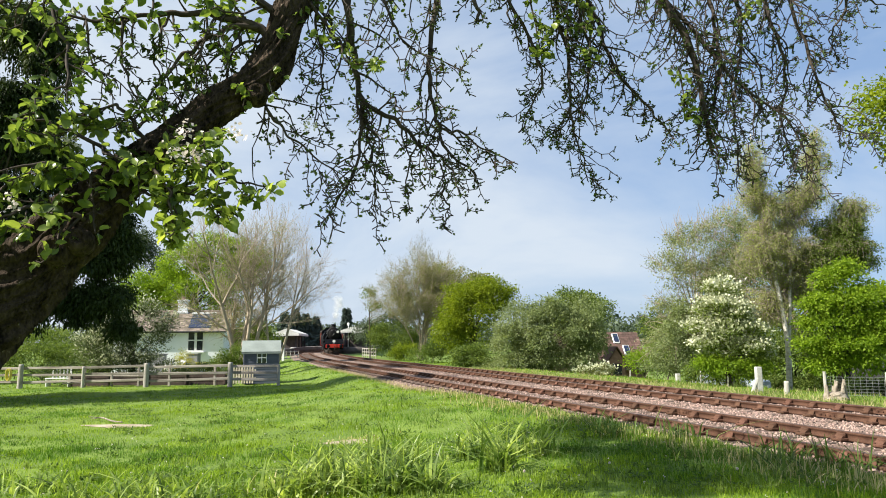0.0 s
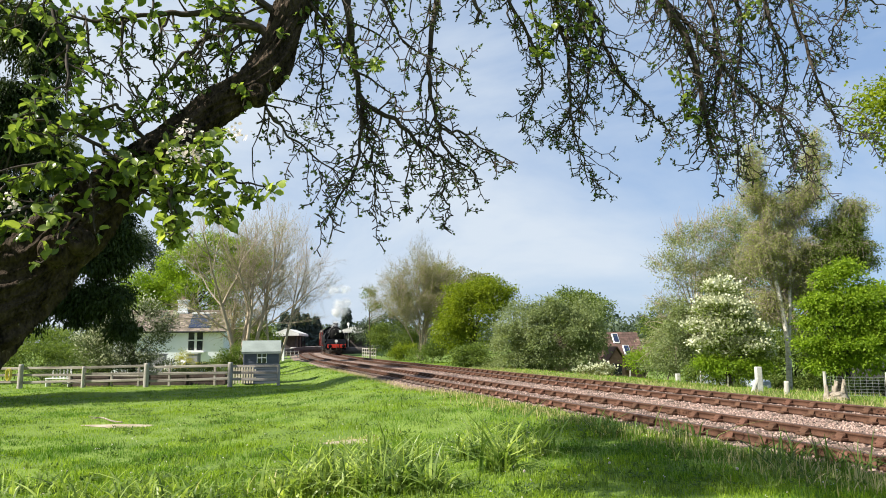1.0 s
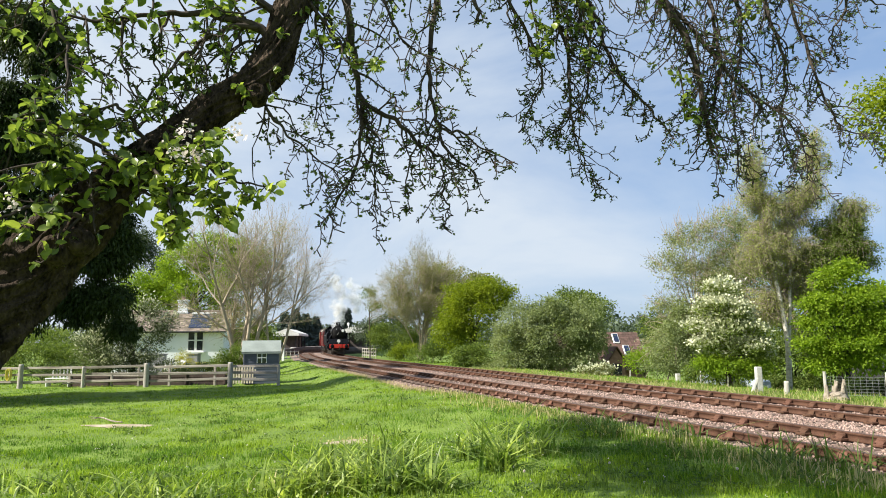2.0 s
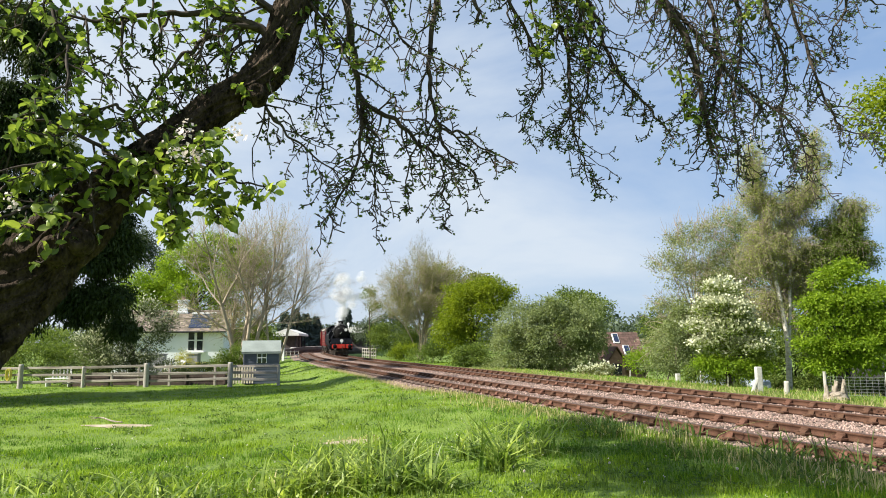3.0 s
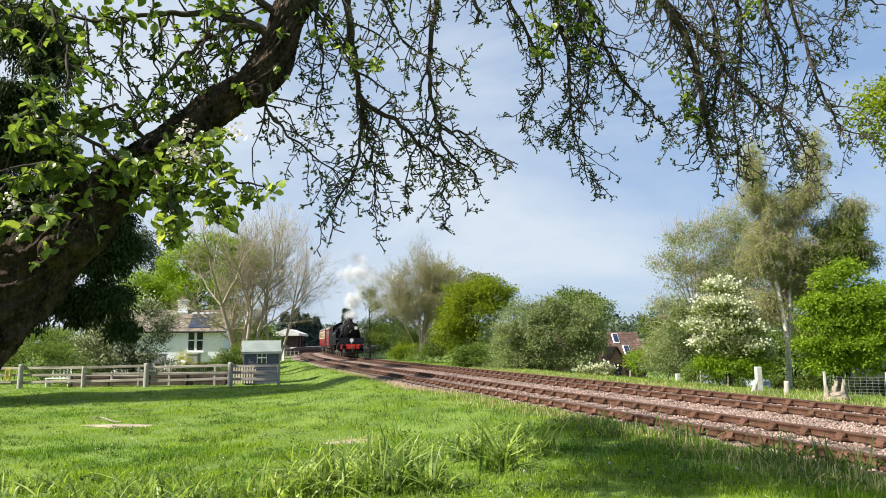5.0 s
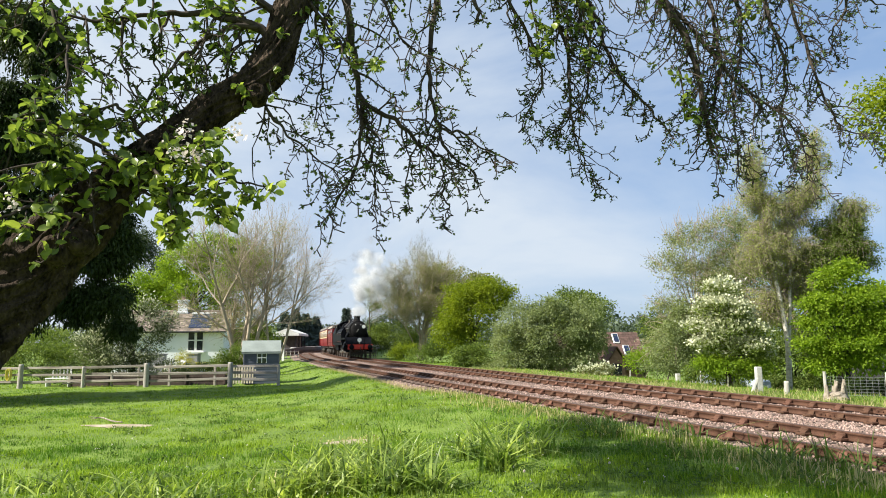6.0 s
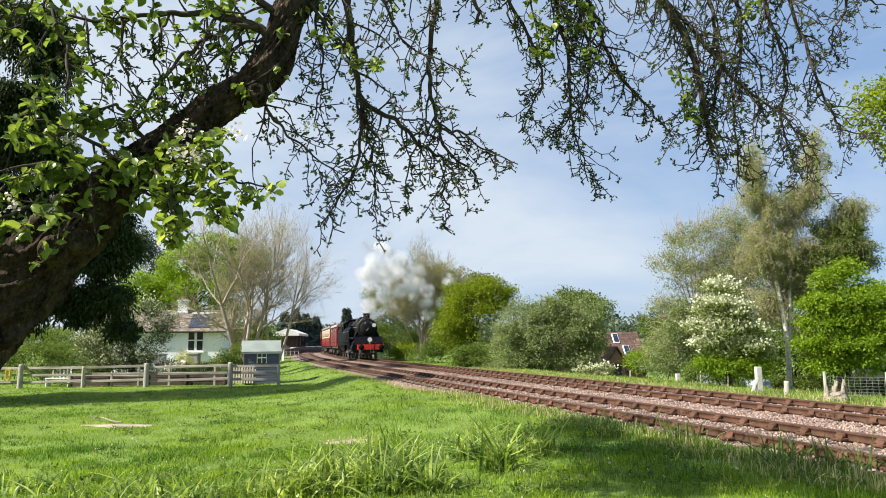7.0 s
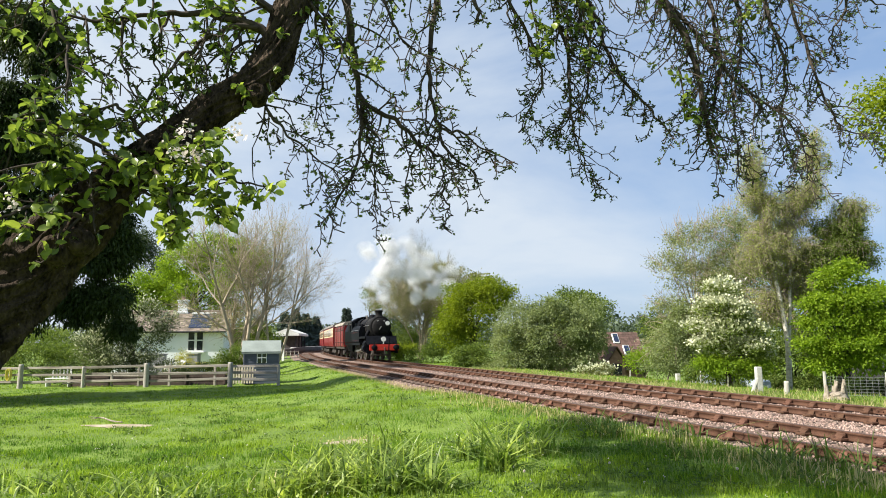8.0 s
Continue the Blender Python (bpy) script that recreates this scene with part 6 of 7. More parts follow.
paling("white_paling", -18.6, 76.0, 72, 5.4, "white railing at the platform foot")
post_at("white_post", -17.4, 75.5, 1.0, 0.12, M_PAINT, "stout white gate post by the line", "post")


def signal_lamp(x, y, h):
    t = thing("station_lamp", pose(x, y, 0), "tall pale station lamp post", "lamp post")
    part("column", Shape().rod((0, 0, -0.4), (0, 0, h), 0.09, 0.06, 8), M_PAINT, t)
    part("lantern", Shape().turned((0, 0, h), (0, 0, 1), [(0, 0.1), (0.35, 0.22), (0.4, 0.26), (0.6, 0.05)], 8), M_PAINT, t)


signal_lamp(-17.6, 128, 4.6)


def raised_bed():
    """Dark boards that edge the garden just behind the fence."""
    t = thing("raised_bed", Matrix(), "dark timber raised bed edging behind the fence", "garden bed")
    for k in range(3):
        for i in range(4):
            x = -17.4 + i * 1.9
            part("board", Shape().box((x, 34.35, -0.46 + k * 0.2), (1.86, 0.05, 0.18), 0.012), M_OLDBOARD, t)
    for i in range(5):
        part("stake", Shape().box((-18.35 + i * 1.9, 34.3, -0.3), (0.08, 0.06, 0.75), 0.01), M_OLDBOARD, t)
    part("soil", Shape().box((-14.55, 34.75, -0.35), (7.5, 0.75, 0.55), 0.05), M_OLDBOARD, t)


M_OLDBOARD = material("dark_red_brown_board", (0.03, 0.021, 0.017), (0.095, 0.066, 0.052), 0.9, 2.0, 20.0, 0.4, 0.01, vary=0.3)
raised_bed()


# ---- grass ----
def blades(name, at, height, width, mat, rng, lean=0.5, label="", bends=2):
    """Bent, tapering blades that stand on the points given."""
    k = len(at)
    hgt = np.broadcast_to(np.asarray(height, float), (k,)) * rng.uniform(0.55, 1.3, k)
    wid = np.broadcast_to(np.asarray(width, float), (k,)) * rng.uniform(0.7, 1.3, k)
    a = rng.uniform(0, 6.283, k)
    w = np.stack([np.cos(a), np.sin(a), 0 * a], 1) * wid[:, None] / 2
    b = a + 1.57 + rng.normal(size=k) * 0.5
    out = np.stack([np.cos(b), np.sin(b), 0 * b], 1) * (hgt * np.abs(rng.normal(size=k)) * lean)[:, None]
    up = np.array((0, 0, 1.0)) * hgt[:, None]
    if bends == 3:
        up = up * rng.uniform(0.35, 1.1, k)[:, None]
        droop = rng.uniform(0.0, 0.62, k)[:, None]
        vs = []
        for u, ww in ((0, 0.7), (0.3, 1.0), (0.58, 0.8), (0.82, 0.45)):
            c = at + out * u * u * 1.2 + up * (u - droop * u ** 3)
            vs += [c - w * ww, c + w * ww]
        vs.append(at + out * 1.2 + up * (1 - droop))
        fs = [(0, 1, 3), (0, 3, 2), (2, 3, 5), (2, 5, 4), (4, 5, 7), (4, 7, 6), (6, 7, 8)]
    elif bends == 1:
        vs = [at - w, at + w, at + out + up]
        fs = [(0, 1, 2)]
    else:
        m1, m2 = at + out * 0.18 + up * 0.5, at + out * 0.55 + up * 0.85
        vs = [at - w, at + w, m1 - w * 0.9, m1 + w * 0.9, m2 - w * 0.6, m2 + w * 0.6, at + out * 1.1 + up * 0.93]
        fs = [(0, 1, 3), (0, 3, 2), (2, 3, 5), (2, 5, 4), (4, 5, 6)]
    n = len(vs)
    me = mesh_of(name, np.stack(vs, 1).reshape(-1, 3), (np.array(fs)[None] + (np.arange(k) * n)[:, None, None]).reshape(-1, 3), mat)
    return tagged(new(name, me), label, "grass", kind="stuff")


GX = np.arange(-45, 45.01, 0.5)
GY = np.arange(0, 75.01, 0.5)
GZ = np.array([[ground_z(x, y) for x in GX] for y in GY])


def on_ground(x, y):
    i = np.clip(((x - GX[0]) / 0.5).astype(int), 0, len(GX) - 2)
    j = np.clip(((y - GY[0]) / 0.5).astype(int), 0, len(GY) - 2)
    u, v = (x - GX[i]) / 0.5, (y - GY[j]) / 0.5
    z = GZ[j, i] * (1 - u) * (1 - v) + GZ[j, i + 1] * u * (1 - v) + GZ[j + 1, i] * (1 - u) * v + GZ[j + 1, i + 1] * u * v
    return np.stack([x, y, z - 0.005], 1)


MID_Y = np.linspace(0, 240, 1201)
MID_X = np.array([middle(y)[0] for y in MID_Y])
BARE = ((-1.65, 12.7, 0.5, 0.3), (-7.7, 16.8, 0.85, 0.3))


def keep_off_line(x, y, left=3.1, right=3.6):
    d = (x - np.interp(y, MID_Y, MID_X)) / 1.045
    k = (d < -left - 0.8 * np.clip((y - 19) / 9, 0, 1)) | (d > right)
    for bx, by, rx, ry in BARE:
        k &= ((x - bx) / rx) ** 2 + ((y - by) / ry) ** 2 > 1
    return k


def meadow():
    rng = np.random.default_rng(21)
    for y0, y1, per, hgt, wid, bends in ((5.5, 9, 2300, 0.06, 0.007, 2), (9, 13, 1300, 0.065, 0.009, 2), (13, 20, 600, 0.055, 0.013, 1), (20, 33, 240, 0.05, 0.022, 1), (33, 70, 40, 0.06, 0.05, 1)):
        span = 0.72 * y1 + 1
        k = int((y1 - y0) * span * 2 * per)
        x, y = rng.uniform(-span, span, k), rng.uniform(y0, y1, k)
        patch = np.sin(x * 2.1 + 1.3 * np.sin(y * 1.7)) * np.sin(y * 1.9 + np.cos(x * 1.3)) + 0.6 * np.sin(x * 5.3 + y * 3.1) * np.cos(y * 4.7 - x)
        ok = keep_off_line(x, y) & (np.abs(x) < 0.68 * y + 0.8) & (rng.random(k) < 0.62 + 0.3 * patch)
        x, y, patch = x[ok], y[ok], patch[ok]
        tone = np.sin(x * 0.9 + 2 * np.sin(y * 0.55)) + np.sin(y * 1.3 + x * 0.4) + 0.8 * np.sin(x * 3.1 - y * 2.3) + rng.normal(size=len(x)) * 0.7
        for mat, sel, label in ((M_GRASS, tone < 0.5, "short sunlit meadow grass"), (M_LUSH, tone >= 0.5, "lush darker patches of meadow grass")):
            blades("meadow_grass", on_ground(x[sel], y[sel]), (hgt * (1 + 0.45 * patch))[sel], wid, mat, rng, 0.55, label, bends)
    # taller growth by the ballast
    y = 4 + 40 * rng.random(15000) ** 1.6
    d = 3.15 + np.abs(rng.normal(size=15000)) * 0.55
    x = np.interp(y, MID_Y, MID_X) - d * 1.045
    ok = keep_off_line(x, y)
    blades("verge_grass", on_ground(x[ok], y[ok]), np.where(y[ok] < 14, 0.11, 0.10) * (0.5 + 0.7 * np.sin(y[ok] * 3.1) ** 2), 0.009, M_TALL, rng, 0.45, "rough tall grass along the ballast edge")
    x = np.interp(y, MID_Y, MID_X) + (3.7 + np.abs(rng.normal(size=15000)) * 1.6) * 1.045
    blades("verge_grass", on_ground(x, y), 0.14, 0.014, M_TALL, rng, 0.45, "rough grass on the far side of the line")
    for side, number in ((1, 8500), (-1, 2600)):
        y = 7 + 36 * rng.random(number) ** 1.4
        x = np.interp(y, MID_Y, MID_X) + side * (3.5 + np.abs(rng.normal(size=number)) * (1.5 if side > 0 else 0.5)) * 1.045
        blades("dry_verge_grass", on_ground(x, y), 0.17, 0.010, M_STRAW, rng, 0.5, "dry straw-coloured grass along the line")


meadow()


def tussock(x, y, spread, number, hgt, seed, mat=None, label="clump of long strap-like grass leaves"):
    rng = np.random.default_rng(seed)
    p = np.stack([x + rng.normal(size=number) * spread, y + rng.normal(size=number) * spread * 0.7], 1)
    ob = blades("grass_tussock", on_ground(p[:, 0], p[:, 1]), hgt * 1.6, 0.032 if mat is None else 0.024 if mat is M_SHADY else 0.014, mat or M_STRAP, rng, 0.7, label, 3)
    ob["group"] = "grass clumps"
    return ob


for i, (x, y, sp, nn, hh) in enumerate(((-3.9, 8.6, 0.5, 170, 0.26), (-3.2, 8.4, 0.35, 130, 0.30), (-1.7, 8.6, 0.3, 120, 0.32), (-1.15, 8.9, 0.35, 170, 0.34), (-0.65, 8.5, 0.3, 130, 0.36),
                                        (-1.6, 9.8, 0.4, 120, 0.30), (-0.9, 10.2, 0.35, 120, 0.30), (0.35, 10.3, 0.2, 60, 0.36), (0.75, 9.3, 0.16, 70, 0.42), (1.25, 10.2, 0.2, 60, 0.36),
                                        (2.75, 11.8, 0.22, 110, 0.34), (3.75, 11.4, 0.2, 90, 0.38), (4.7, 9.6, 0.3, 90, 0.34), (5.0, 8.8, 0.3, 80, 0.32), (4.2, 8.9, 0.35, 80, 0.28), (-5.2, 9.2, 0.35, 110, 0.26), (-0.2, 8.3, 0.2, 60, 0.30), (-2.4, 9.0, 0.3, 70, 0.22))):
    # clumps on the right take the leaf coloured for the tree's shade
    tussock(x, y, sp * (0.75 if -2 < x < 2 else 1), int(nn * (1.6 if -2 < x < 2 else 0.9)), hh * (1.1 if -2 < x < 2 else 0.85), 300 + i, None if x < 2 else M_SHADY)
tussock(-1.6, 12.8, 0.4, 220, 0.05, 330, M_STRAW, "dry straw round a bare earth patch")
tussock(-1.3, 9.0, 0.6, 60, 0.22, 331, M_STRAW, "dry yellowed leaves among the long grass")


def weeds():
    """Rosettes and tufts of broader leaves that break up the turf."""
    rng = np.random.default_rng(31)
    y = 7.5 + 22 * rng.random(900) ** 1.5
    x = rng.uniform(-0.68, 0.68, 900) * y
    ok = keep_off_line(x, y, 3.6, 4.0)
    c = on_ground(x[ok], y[ok])
    for mat, name, part_of, label in ((M_SHADY, "weed_rosettes", 0, "dark rosettes of broad weed leaves in the turf"), (M_TALL, "grass_tufts", 1, "coarse pale tufts in the turf")):
        q = c[part_of::2]
        n = 26
        r = rng.uniform(0.04, 0.17, len(q))
        off = rng.normal(size=(len(q), n, 3)) * r[:, None, None] * np.array((1, 0.8, 0.0))
        p = (q[:, None] + off).reshape(-1, 3)
        if part_of:
            blades(name, p, 0.12, 0.011, mat, rng, 0.8, label, 2)
        else:
            p[:, 2] += rng.uniform(0.02, 0.07, len(p))
            d = off.reshape(-1, 3)
            d = d / (np.linalg.norm(d, axis=1)[:, None] + 1e-6)
            tagged(new(name, leaf_mesh(name, p, 0.065, mat, rng, d, -0.4, 0.5)), label, "weeds", kind="stuff")


weeds()


def daisies():
    rng = np.random.default_rng(5)
    x, y = rng.uniform(-7, 7, 330), 7 + 14 * rng.random(330) ** 1.3
    ok = keep_off_line(x, y)
    p = on_ground(x[ok], y[ok]) + np.array((0, 0, 0.07))
    q = np.repeat(p, 5, 0) + rng.normal(size=(len(p) * 5, 3)) * 0.006
    tagged(new("daisies", leaf_mesh("daisies", q, 0.015, M_BLOSSOM, rng, droop=-0.5, wide=0.8)), "tiny white daisies in the turf", "flowers", kind="stuff")


daisies()
M_DIRT = material("bare_dry_earth", (0.24, 0.19, 0.12), (0.48, 0.40, 0.29), 0.95, 3.0, 30.0, 0.8, 0.03)
for bx, by, rx, ry in BARE:
    n = 18
    sh = Shape()
    ring = [(bx + math.cos(a) * rx * (1 + 0.18 * math.sin(3 * a + bx)), by + math.sin(a) * ry * (1 + 0.15 * math.cos(4 * a))) for a in np.arange(n) / n * 6.283]
    sh.add([(bx, by, ground_z(bx, by) + 0.03)] + [(u, w, ground_z(u, w) + 0.006) for u, w in ring], [[0, 1 + i, 1 + (i + 1) % n] for i in range(n)])
    solid("bare_patch", sh, M_DIRT, "patch of bare pale earth in the grass", "bare earth", kind="structure")


def fallen_stick():
    z = ground_z(-8.5, 17.6) + 0.05
    sh = Shape().tube([(-8.9, 17.8, z), (-8.5, 17.5, z + 0.05), (-8.1, 17.2, z), (-7.8, 17.1, z - 0.02)], [0.012, 0.018, 0.02, 0.014], 7, 0.1)
    sh.rod((-8.5, 17.5, z + 0.04), (-8.75, 17.35, z + 0.1), 0.012, 0.006, 6)
    solid("fallen_branch", sh, M_STUMP, "bleached fallen branch lying on the grass", "branch", smooth_faces=True)


fallen_stick()


def dandelion(x, y, h, seed):
    rng = np.random.default_rng(seed)
    t = thing("dandelion", pose(x, y, ground_z(x, y)), "dandelion seed head standing in shaded grass", "flower", "dandelions")
    part("stem", Shape().tube([(0, 0, -0.02), (0.01, 0, h * 0.5), (0, 0.01, h)], [0.004] * 3, 6), M_TALL, t, "", True)
    d = rng.normal(size=(90, 3))
    d /= np.linalg.norm(d, axis=1)[:, None]
    part("seed_head", leaf_mesh("seed_head", d * 0.006 + np.array((0, 0, h)), 0.013, M_BLOSSOM, rng, d, 0.0, 0.6), None, t, "pale seed head")


dandelion(3.25, 7.95, 0.16, 1)
dandelion(0.95, 8.6, 0.12, 2)
dandelion(2.05, 8.9, 0.1, 3)


# ---- the train ----
def arc_table():
    ys = np.linspace(20, 240, 2201)
    p = np.array([beside(y, SPACING / 2) for y in ys])
    s = np.concatenate([[0], np.cumsum(np.linalg.norm(np.diff(p, axis=0), axis=1))])
    return p, s


LINE_P, LINE_S = arc_table()


def on_line(s):
    return np.array([np.interp(s, LINE_S, LINE_P[:, k]) for k in range(3)])


def front_s(t):
    """Length along the far track at which the engine's buffer beam stands."""
    return float(np.interp(95.6 - 4.3 * t - 0.09 * t * t, LINE_P[:, 1], LINE_S))


def vehicle_pose(t, front, length):
    """A vehicle whose own y axis points forward, on its bogies."""
    s = front_s(t) + front
    a, b = on_line(s + length * 0.18), on_line(s + length * 0.82)
    c, d = (a + b) / 2, a - b
    return Matrix.Translation(c) @ Matrix.Rotation(math.atan2(-d[0], d[1]), 4, "Z")


M_BLACK = material("black_engine_paint", (0.004, 0.0045, 0.006), (0.010, 0.011, 0.014), 0.5, 3.0, 30.0, 0.06, 0.004, spec=0.035)
M_SOOT = material("sooty_smokebox", (0.006, 0.006, 0.006), (0.018, 0.017, 0.017), 0.65, 3.0, 30.0, 0.15, 0.006, spec=0.08)
M_RED = material("vermilion_beam_paint", (0.46, 0.025, 0.015), (0.60, 0.045, 0.025), 0.45, 2.0, 25.0, 0.05, 0.003)
M_CRIMSON = material("crimson_coach_paint", (0.15, 0.008, 0.010), (0.22, 0.015, 0.016), 0.35, 1.0, 12.0, 0.05, 0.003)
M_CREAM = material("cream_coach_paint", (0.56, 0.42, 0.24), (0.68, 0.54, 0.34), 0.4, 1.0, 12.0, 0.05, 0.003)
M_ROOF = material("grey_coach_roof", (0.10, 0.09, 0.085), (0.22, 0.20, 0.18), 0.8, 0.8, 10.0, 0.2, 0.01)
M_VANROOF = material("tan_van_roof", (0.20, 0.17, 0.14), (0.34, 0.30, 0.25), 0.85, 0.8, 10.0, 0.2, 0.01)
M_UNDER = material("dirty_underframe", (0.022, 0.019, 0.016), (0.07, 0.06, 0.05), 0.8, 3.0, 30.0, 0.3, 0.01)
M_WHEEL = material("oily_wheel_steel", (0.05, 0.045, 0.04), (0.16, 0.14, 0.12), 0.5, 4.0, 40.0, 0.2, 0.005, metal=0.5)
M_ROD = material("bright_rod_steel", (0.35, 0.33, 0.30), (0.55, 0.53, 0.50), 0.35, 4.0, 40.0, 0.1, 0.003, metal=0.9)
M_WHITE = material("white_disc_paint", (0.78, 0.77, 0.73), (0.86, 0.85, 0.82), 0.5, 4.0, 30.0, 0.0)


def wheel_mesh(name, r, spokes, half=0.72):
    """Two spoked wheels on an axle, about the own x axis."""
    sh = Shape().rod((-half, 0, 0), (half, 0, 0), 0.08, n=10)
    for sx in (-1, 1):
        x0 = sx * half
        n = 28
        t = np.arange(n) / n * 2 * math.pi
        rings = [(x0 - 0.065, r), (x0 + 0.065, r), (x0 + 0.065, r * 0.86), (x0 - 0.065, r * 0.86)]
        vs = np.vstack([np.stack([np.full(n, x), np.cos(t) * q, np.sin(t) * q], 1) for x, q in rings])
        sh.add(vs, [[j * n + i, j * n + (i + 1) % n, ((j + 1) % 4) * n + (i + 1) % n, ((j + 1) % 4) * n + i] for j in range(4) for i in range(n)])
        sh.rod((x0 - 0.09, 0, 0), (x0 + 0.09, 0, 0), r * 0.2, n=14)
        for k in range(spokes):
            a = 2 * math.pi * k / spokes
            sh.rod((x0, math.cos(a) * r * 0.15, math.sin(a) * r * 0.15), (x0, math.cos(a) * r * 0.9, math.sin(a) * r * 0.9), r * 0.055, r * 0.04, 5)
        if r > 0.6:
            sh.prism([(-0.42 * r, -0.74 * r), (0.42 * r, -0.74 * r), (0.72 * r, -0.45 * r), (-0.72 * r, -0.45 * r)], 0, x0 - 0.04, x0 + 0.05)
    return sh.data(name, M_WHEEL)


def locomotive():
    t = thing("steam_locomotive", Matrix(), "black tank steam locomotive with a red buffer beam", "locomotive")
    P = lambda n, s, m, label="", sm=False, par=t: part(n, s, m, par, label, sm)
    P("frame", Shape().box((0, 0, 0.98), (1.15, 12.9, 0.42), 0.02).box((0, 5.9, 1.32), (1.2, 1.2, 0.22), 0.02), M_BLACK)
    beam = P("buffer_beam", Shape().box((0, 6.62, 1.06), (2.36, 0.1, 0.46), 0.02), M_RED, "bright red buffer beam")
    for x in (-0.87, 0.87):
        P("buffer", Shape().turned((x, 6.66, 1.06), (0, 1, 0), [(0, 0.17), (0.06, 0.17), (0.08, 0.12), (0.34, 0.11), (0.35, 0.07), (0.48, 0.07), (0.49, 0.24), (0.53, 0.22)], 16), M_BLACK, "", True, beam)
    P("coupling", Shape().box((0, 6.78, 1.0), (0.07, 0.25, 0.14), 0.02).rod((0, 6.86, 0.98), (0, 6.88, 0.55), 0.035, n=8), M_UNDER, "", False, beam)
    P("vacuum_pipe", Shape().tube([(-0.35, 6.68, 0.8), (-0.35, 6.8, 1.3), (-0.35, 6.82, 1.75), (-0.35, 6.9, 1.85)], [0.045] * 4, 8), M_BLACK, "", True, beam)
    P("front_platform", Shape().box((0, 6.2, 1.34), (2.5, 0.85, 0.05), 0.01).prism([(5.75, 1.32), (5.8, 1.32), (5.2, 2.0), (5.12, 2.0)], 0, -1.25, 1.25), M_BLACK)
    P("footplate", Shape().box((0, -2.1, 1.36), (2.5, 8.8, 0.26), 0.02).box((0, -5.0, 0.95), (1.9, 2.6, 0.6), 0.03), M_BLACK)
    # boiler: smokebox, tapered barrel, firebox
    P("smokebox", Shape().turned((0, 3.35, 2.74), (0, 1, 0), [(0, 0.84), (0.02, 0.88), (1.70, 0.88), (1.74, 0.86), (1.75, 0.8)], 36), M_SOOT, "matt sooty smokebox", True)
    door = P("smokebox_door", Shape().turned((0, 5.08, 2.74), (0, 1, 0), [(0, 0.72), (0.04, 0.72), (0.12, 0.6), (0.19, 0.4), (0.22, 0.18), (0.225, 0.05)], 32), M_SOOT, "", True)
    P("door_handle", Shape().rod((-0.02, 5.33, 2.74), (0.18, 5.35, 2.50), 0.02, n=6).rod((0, 5.28, 2.74), (0, 5.38, 2.74), 0.04, n=8), M_ROD, "", False, door)
    P("number_plate", Shape().box((0.0, 5.21, 3.17), (0.62, 0.03, 0.13), 0.01), M_WHITE, "small plate with pale writing", False, door)
    for z in (2.3, 2.9):
        P("hinge_strap", Shape().box((-0.35, 5.2, z), (0.6, 0.05, 0.07), 0.01), M_SOOT, "", False, door)
    P("barrel", Shape().turned((0, -0.6, 2.74), (0, 1, 0), [(0, 0.86), (1.4, 0.85), (4.0, 0.76)], 32), M_BLACK, "", True)
    for y in (0.2, 1.3, 2.4, 3.3):
        P("boiler_band", Shape().turned((0, y, 2.74), (0, 1, 0), [(0, 0.80 + (3.3 - y) * 0.024), (0.05, 0.80 + (3.3 - y) * 0.024)], 32), M_UNDER, "", True)
    P("firebox", Shape().prism([(-0.9, 1.5), (0.9, 1.5), (0.92, 2.8), (0.75, 3.37), (0.4, 3.59), (-0.4, 3.59), (-0.75, 3.37), (-0.92, 2.8)], 1, -2.0, -0.5), M_BLACK)
    P("chimney", Shape().turned((0, 4.3, 3.52), (0, 0, 1), [(0, 0.46), (0.08, 0.36), (0.18, 0.30), (0.44, 0.29), (0.49, 0.34), (0.58, 0.35), (0.60, 0.30)], 24), M_SOOT, "squat black chimney", True)
    P("dome", Shape().turned((0, 1.5, 3.42), (0, 0, 1), [(0, 0.45), (0.12, 0.36), (0.3, 0.33), (0.42, 0.24), (0.47, 0.08)], 20), M_BLACK, "", True)
    for x in (-0.2, 0.2):
        P("safety_valve", Shape().turned((x, -0.2, 3.52), (0, 0, 1), [(0, 0.1), (0.1, 0.1), (0.12, 0.07), (0.36, 0.06)], 10), M_WHEEL, "", True)
    # tanks with their sides leaning in at the top
    for sx in (-1, 1):
        prof = [(sx * 0.72, 1.5), (sx * 1.32, 1.5), (sx * 1.34, 2.4), (sx * 1.24, 2.75), (sx * 1.05, 2.92), (sx * 0.72, 2.95)]
        tank = P("side_tank", Shape().prism(prof if sx > 0 else prof[::-1], 1, -1.9, 2.3), M_BLACK)
        for z in (1.62, 2.32):
            P("lining", Shape().box((sx * 1.345, 0.2, z), (0.012, 3.8, 0.012), 0.003), M_CRIMSON, "thin dark red lining", False, tank)
        P("tank_filler", Shape().turned((sx * 1.0, 1.6, 2.92), (0, 0, 1), [(0, 0.2), (0.1, 0.2), (0.13, 0.15)], 14), M_BLACK, "", True, tank)
        P("air_pipe", Shape().rod((sx * 1.37, -1.7, 2.50), (sx * 1.37, 2.2, 2.50), 0.018, n=6), M_ROD, "bright handrail", False, tank)
        P("lamp_bracket", Shape().box((sx * 0.75, 6.6, 1.42), (0.05, 0.04, 0.2), 0.006), M_BLACK)
        P("running_plate", Shape().box((sx * 1.0, 3.75, 1.93), (0.64, 2.9, 0.05), 0.01).box((sx * 1.29, 3.75, 1.87), (0.04, 2.9, 0.16), 0.01), M_BLACK)
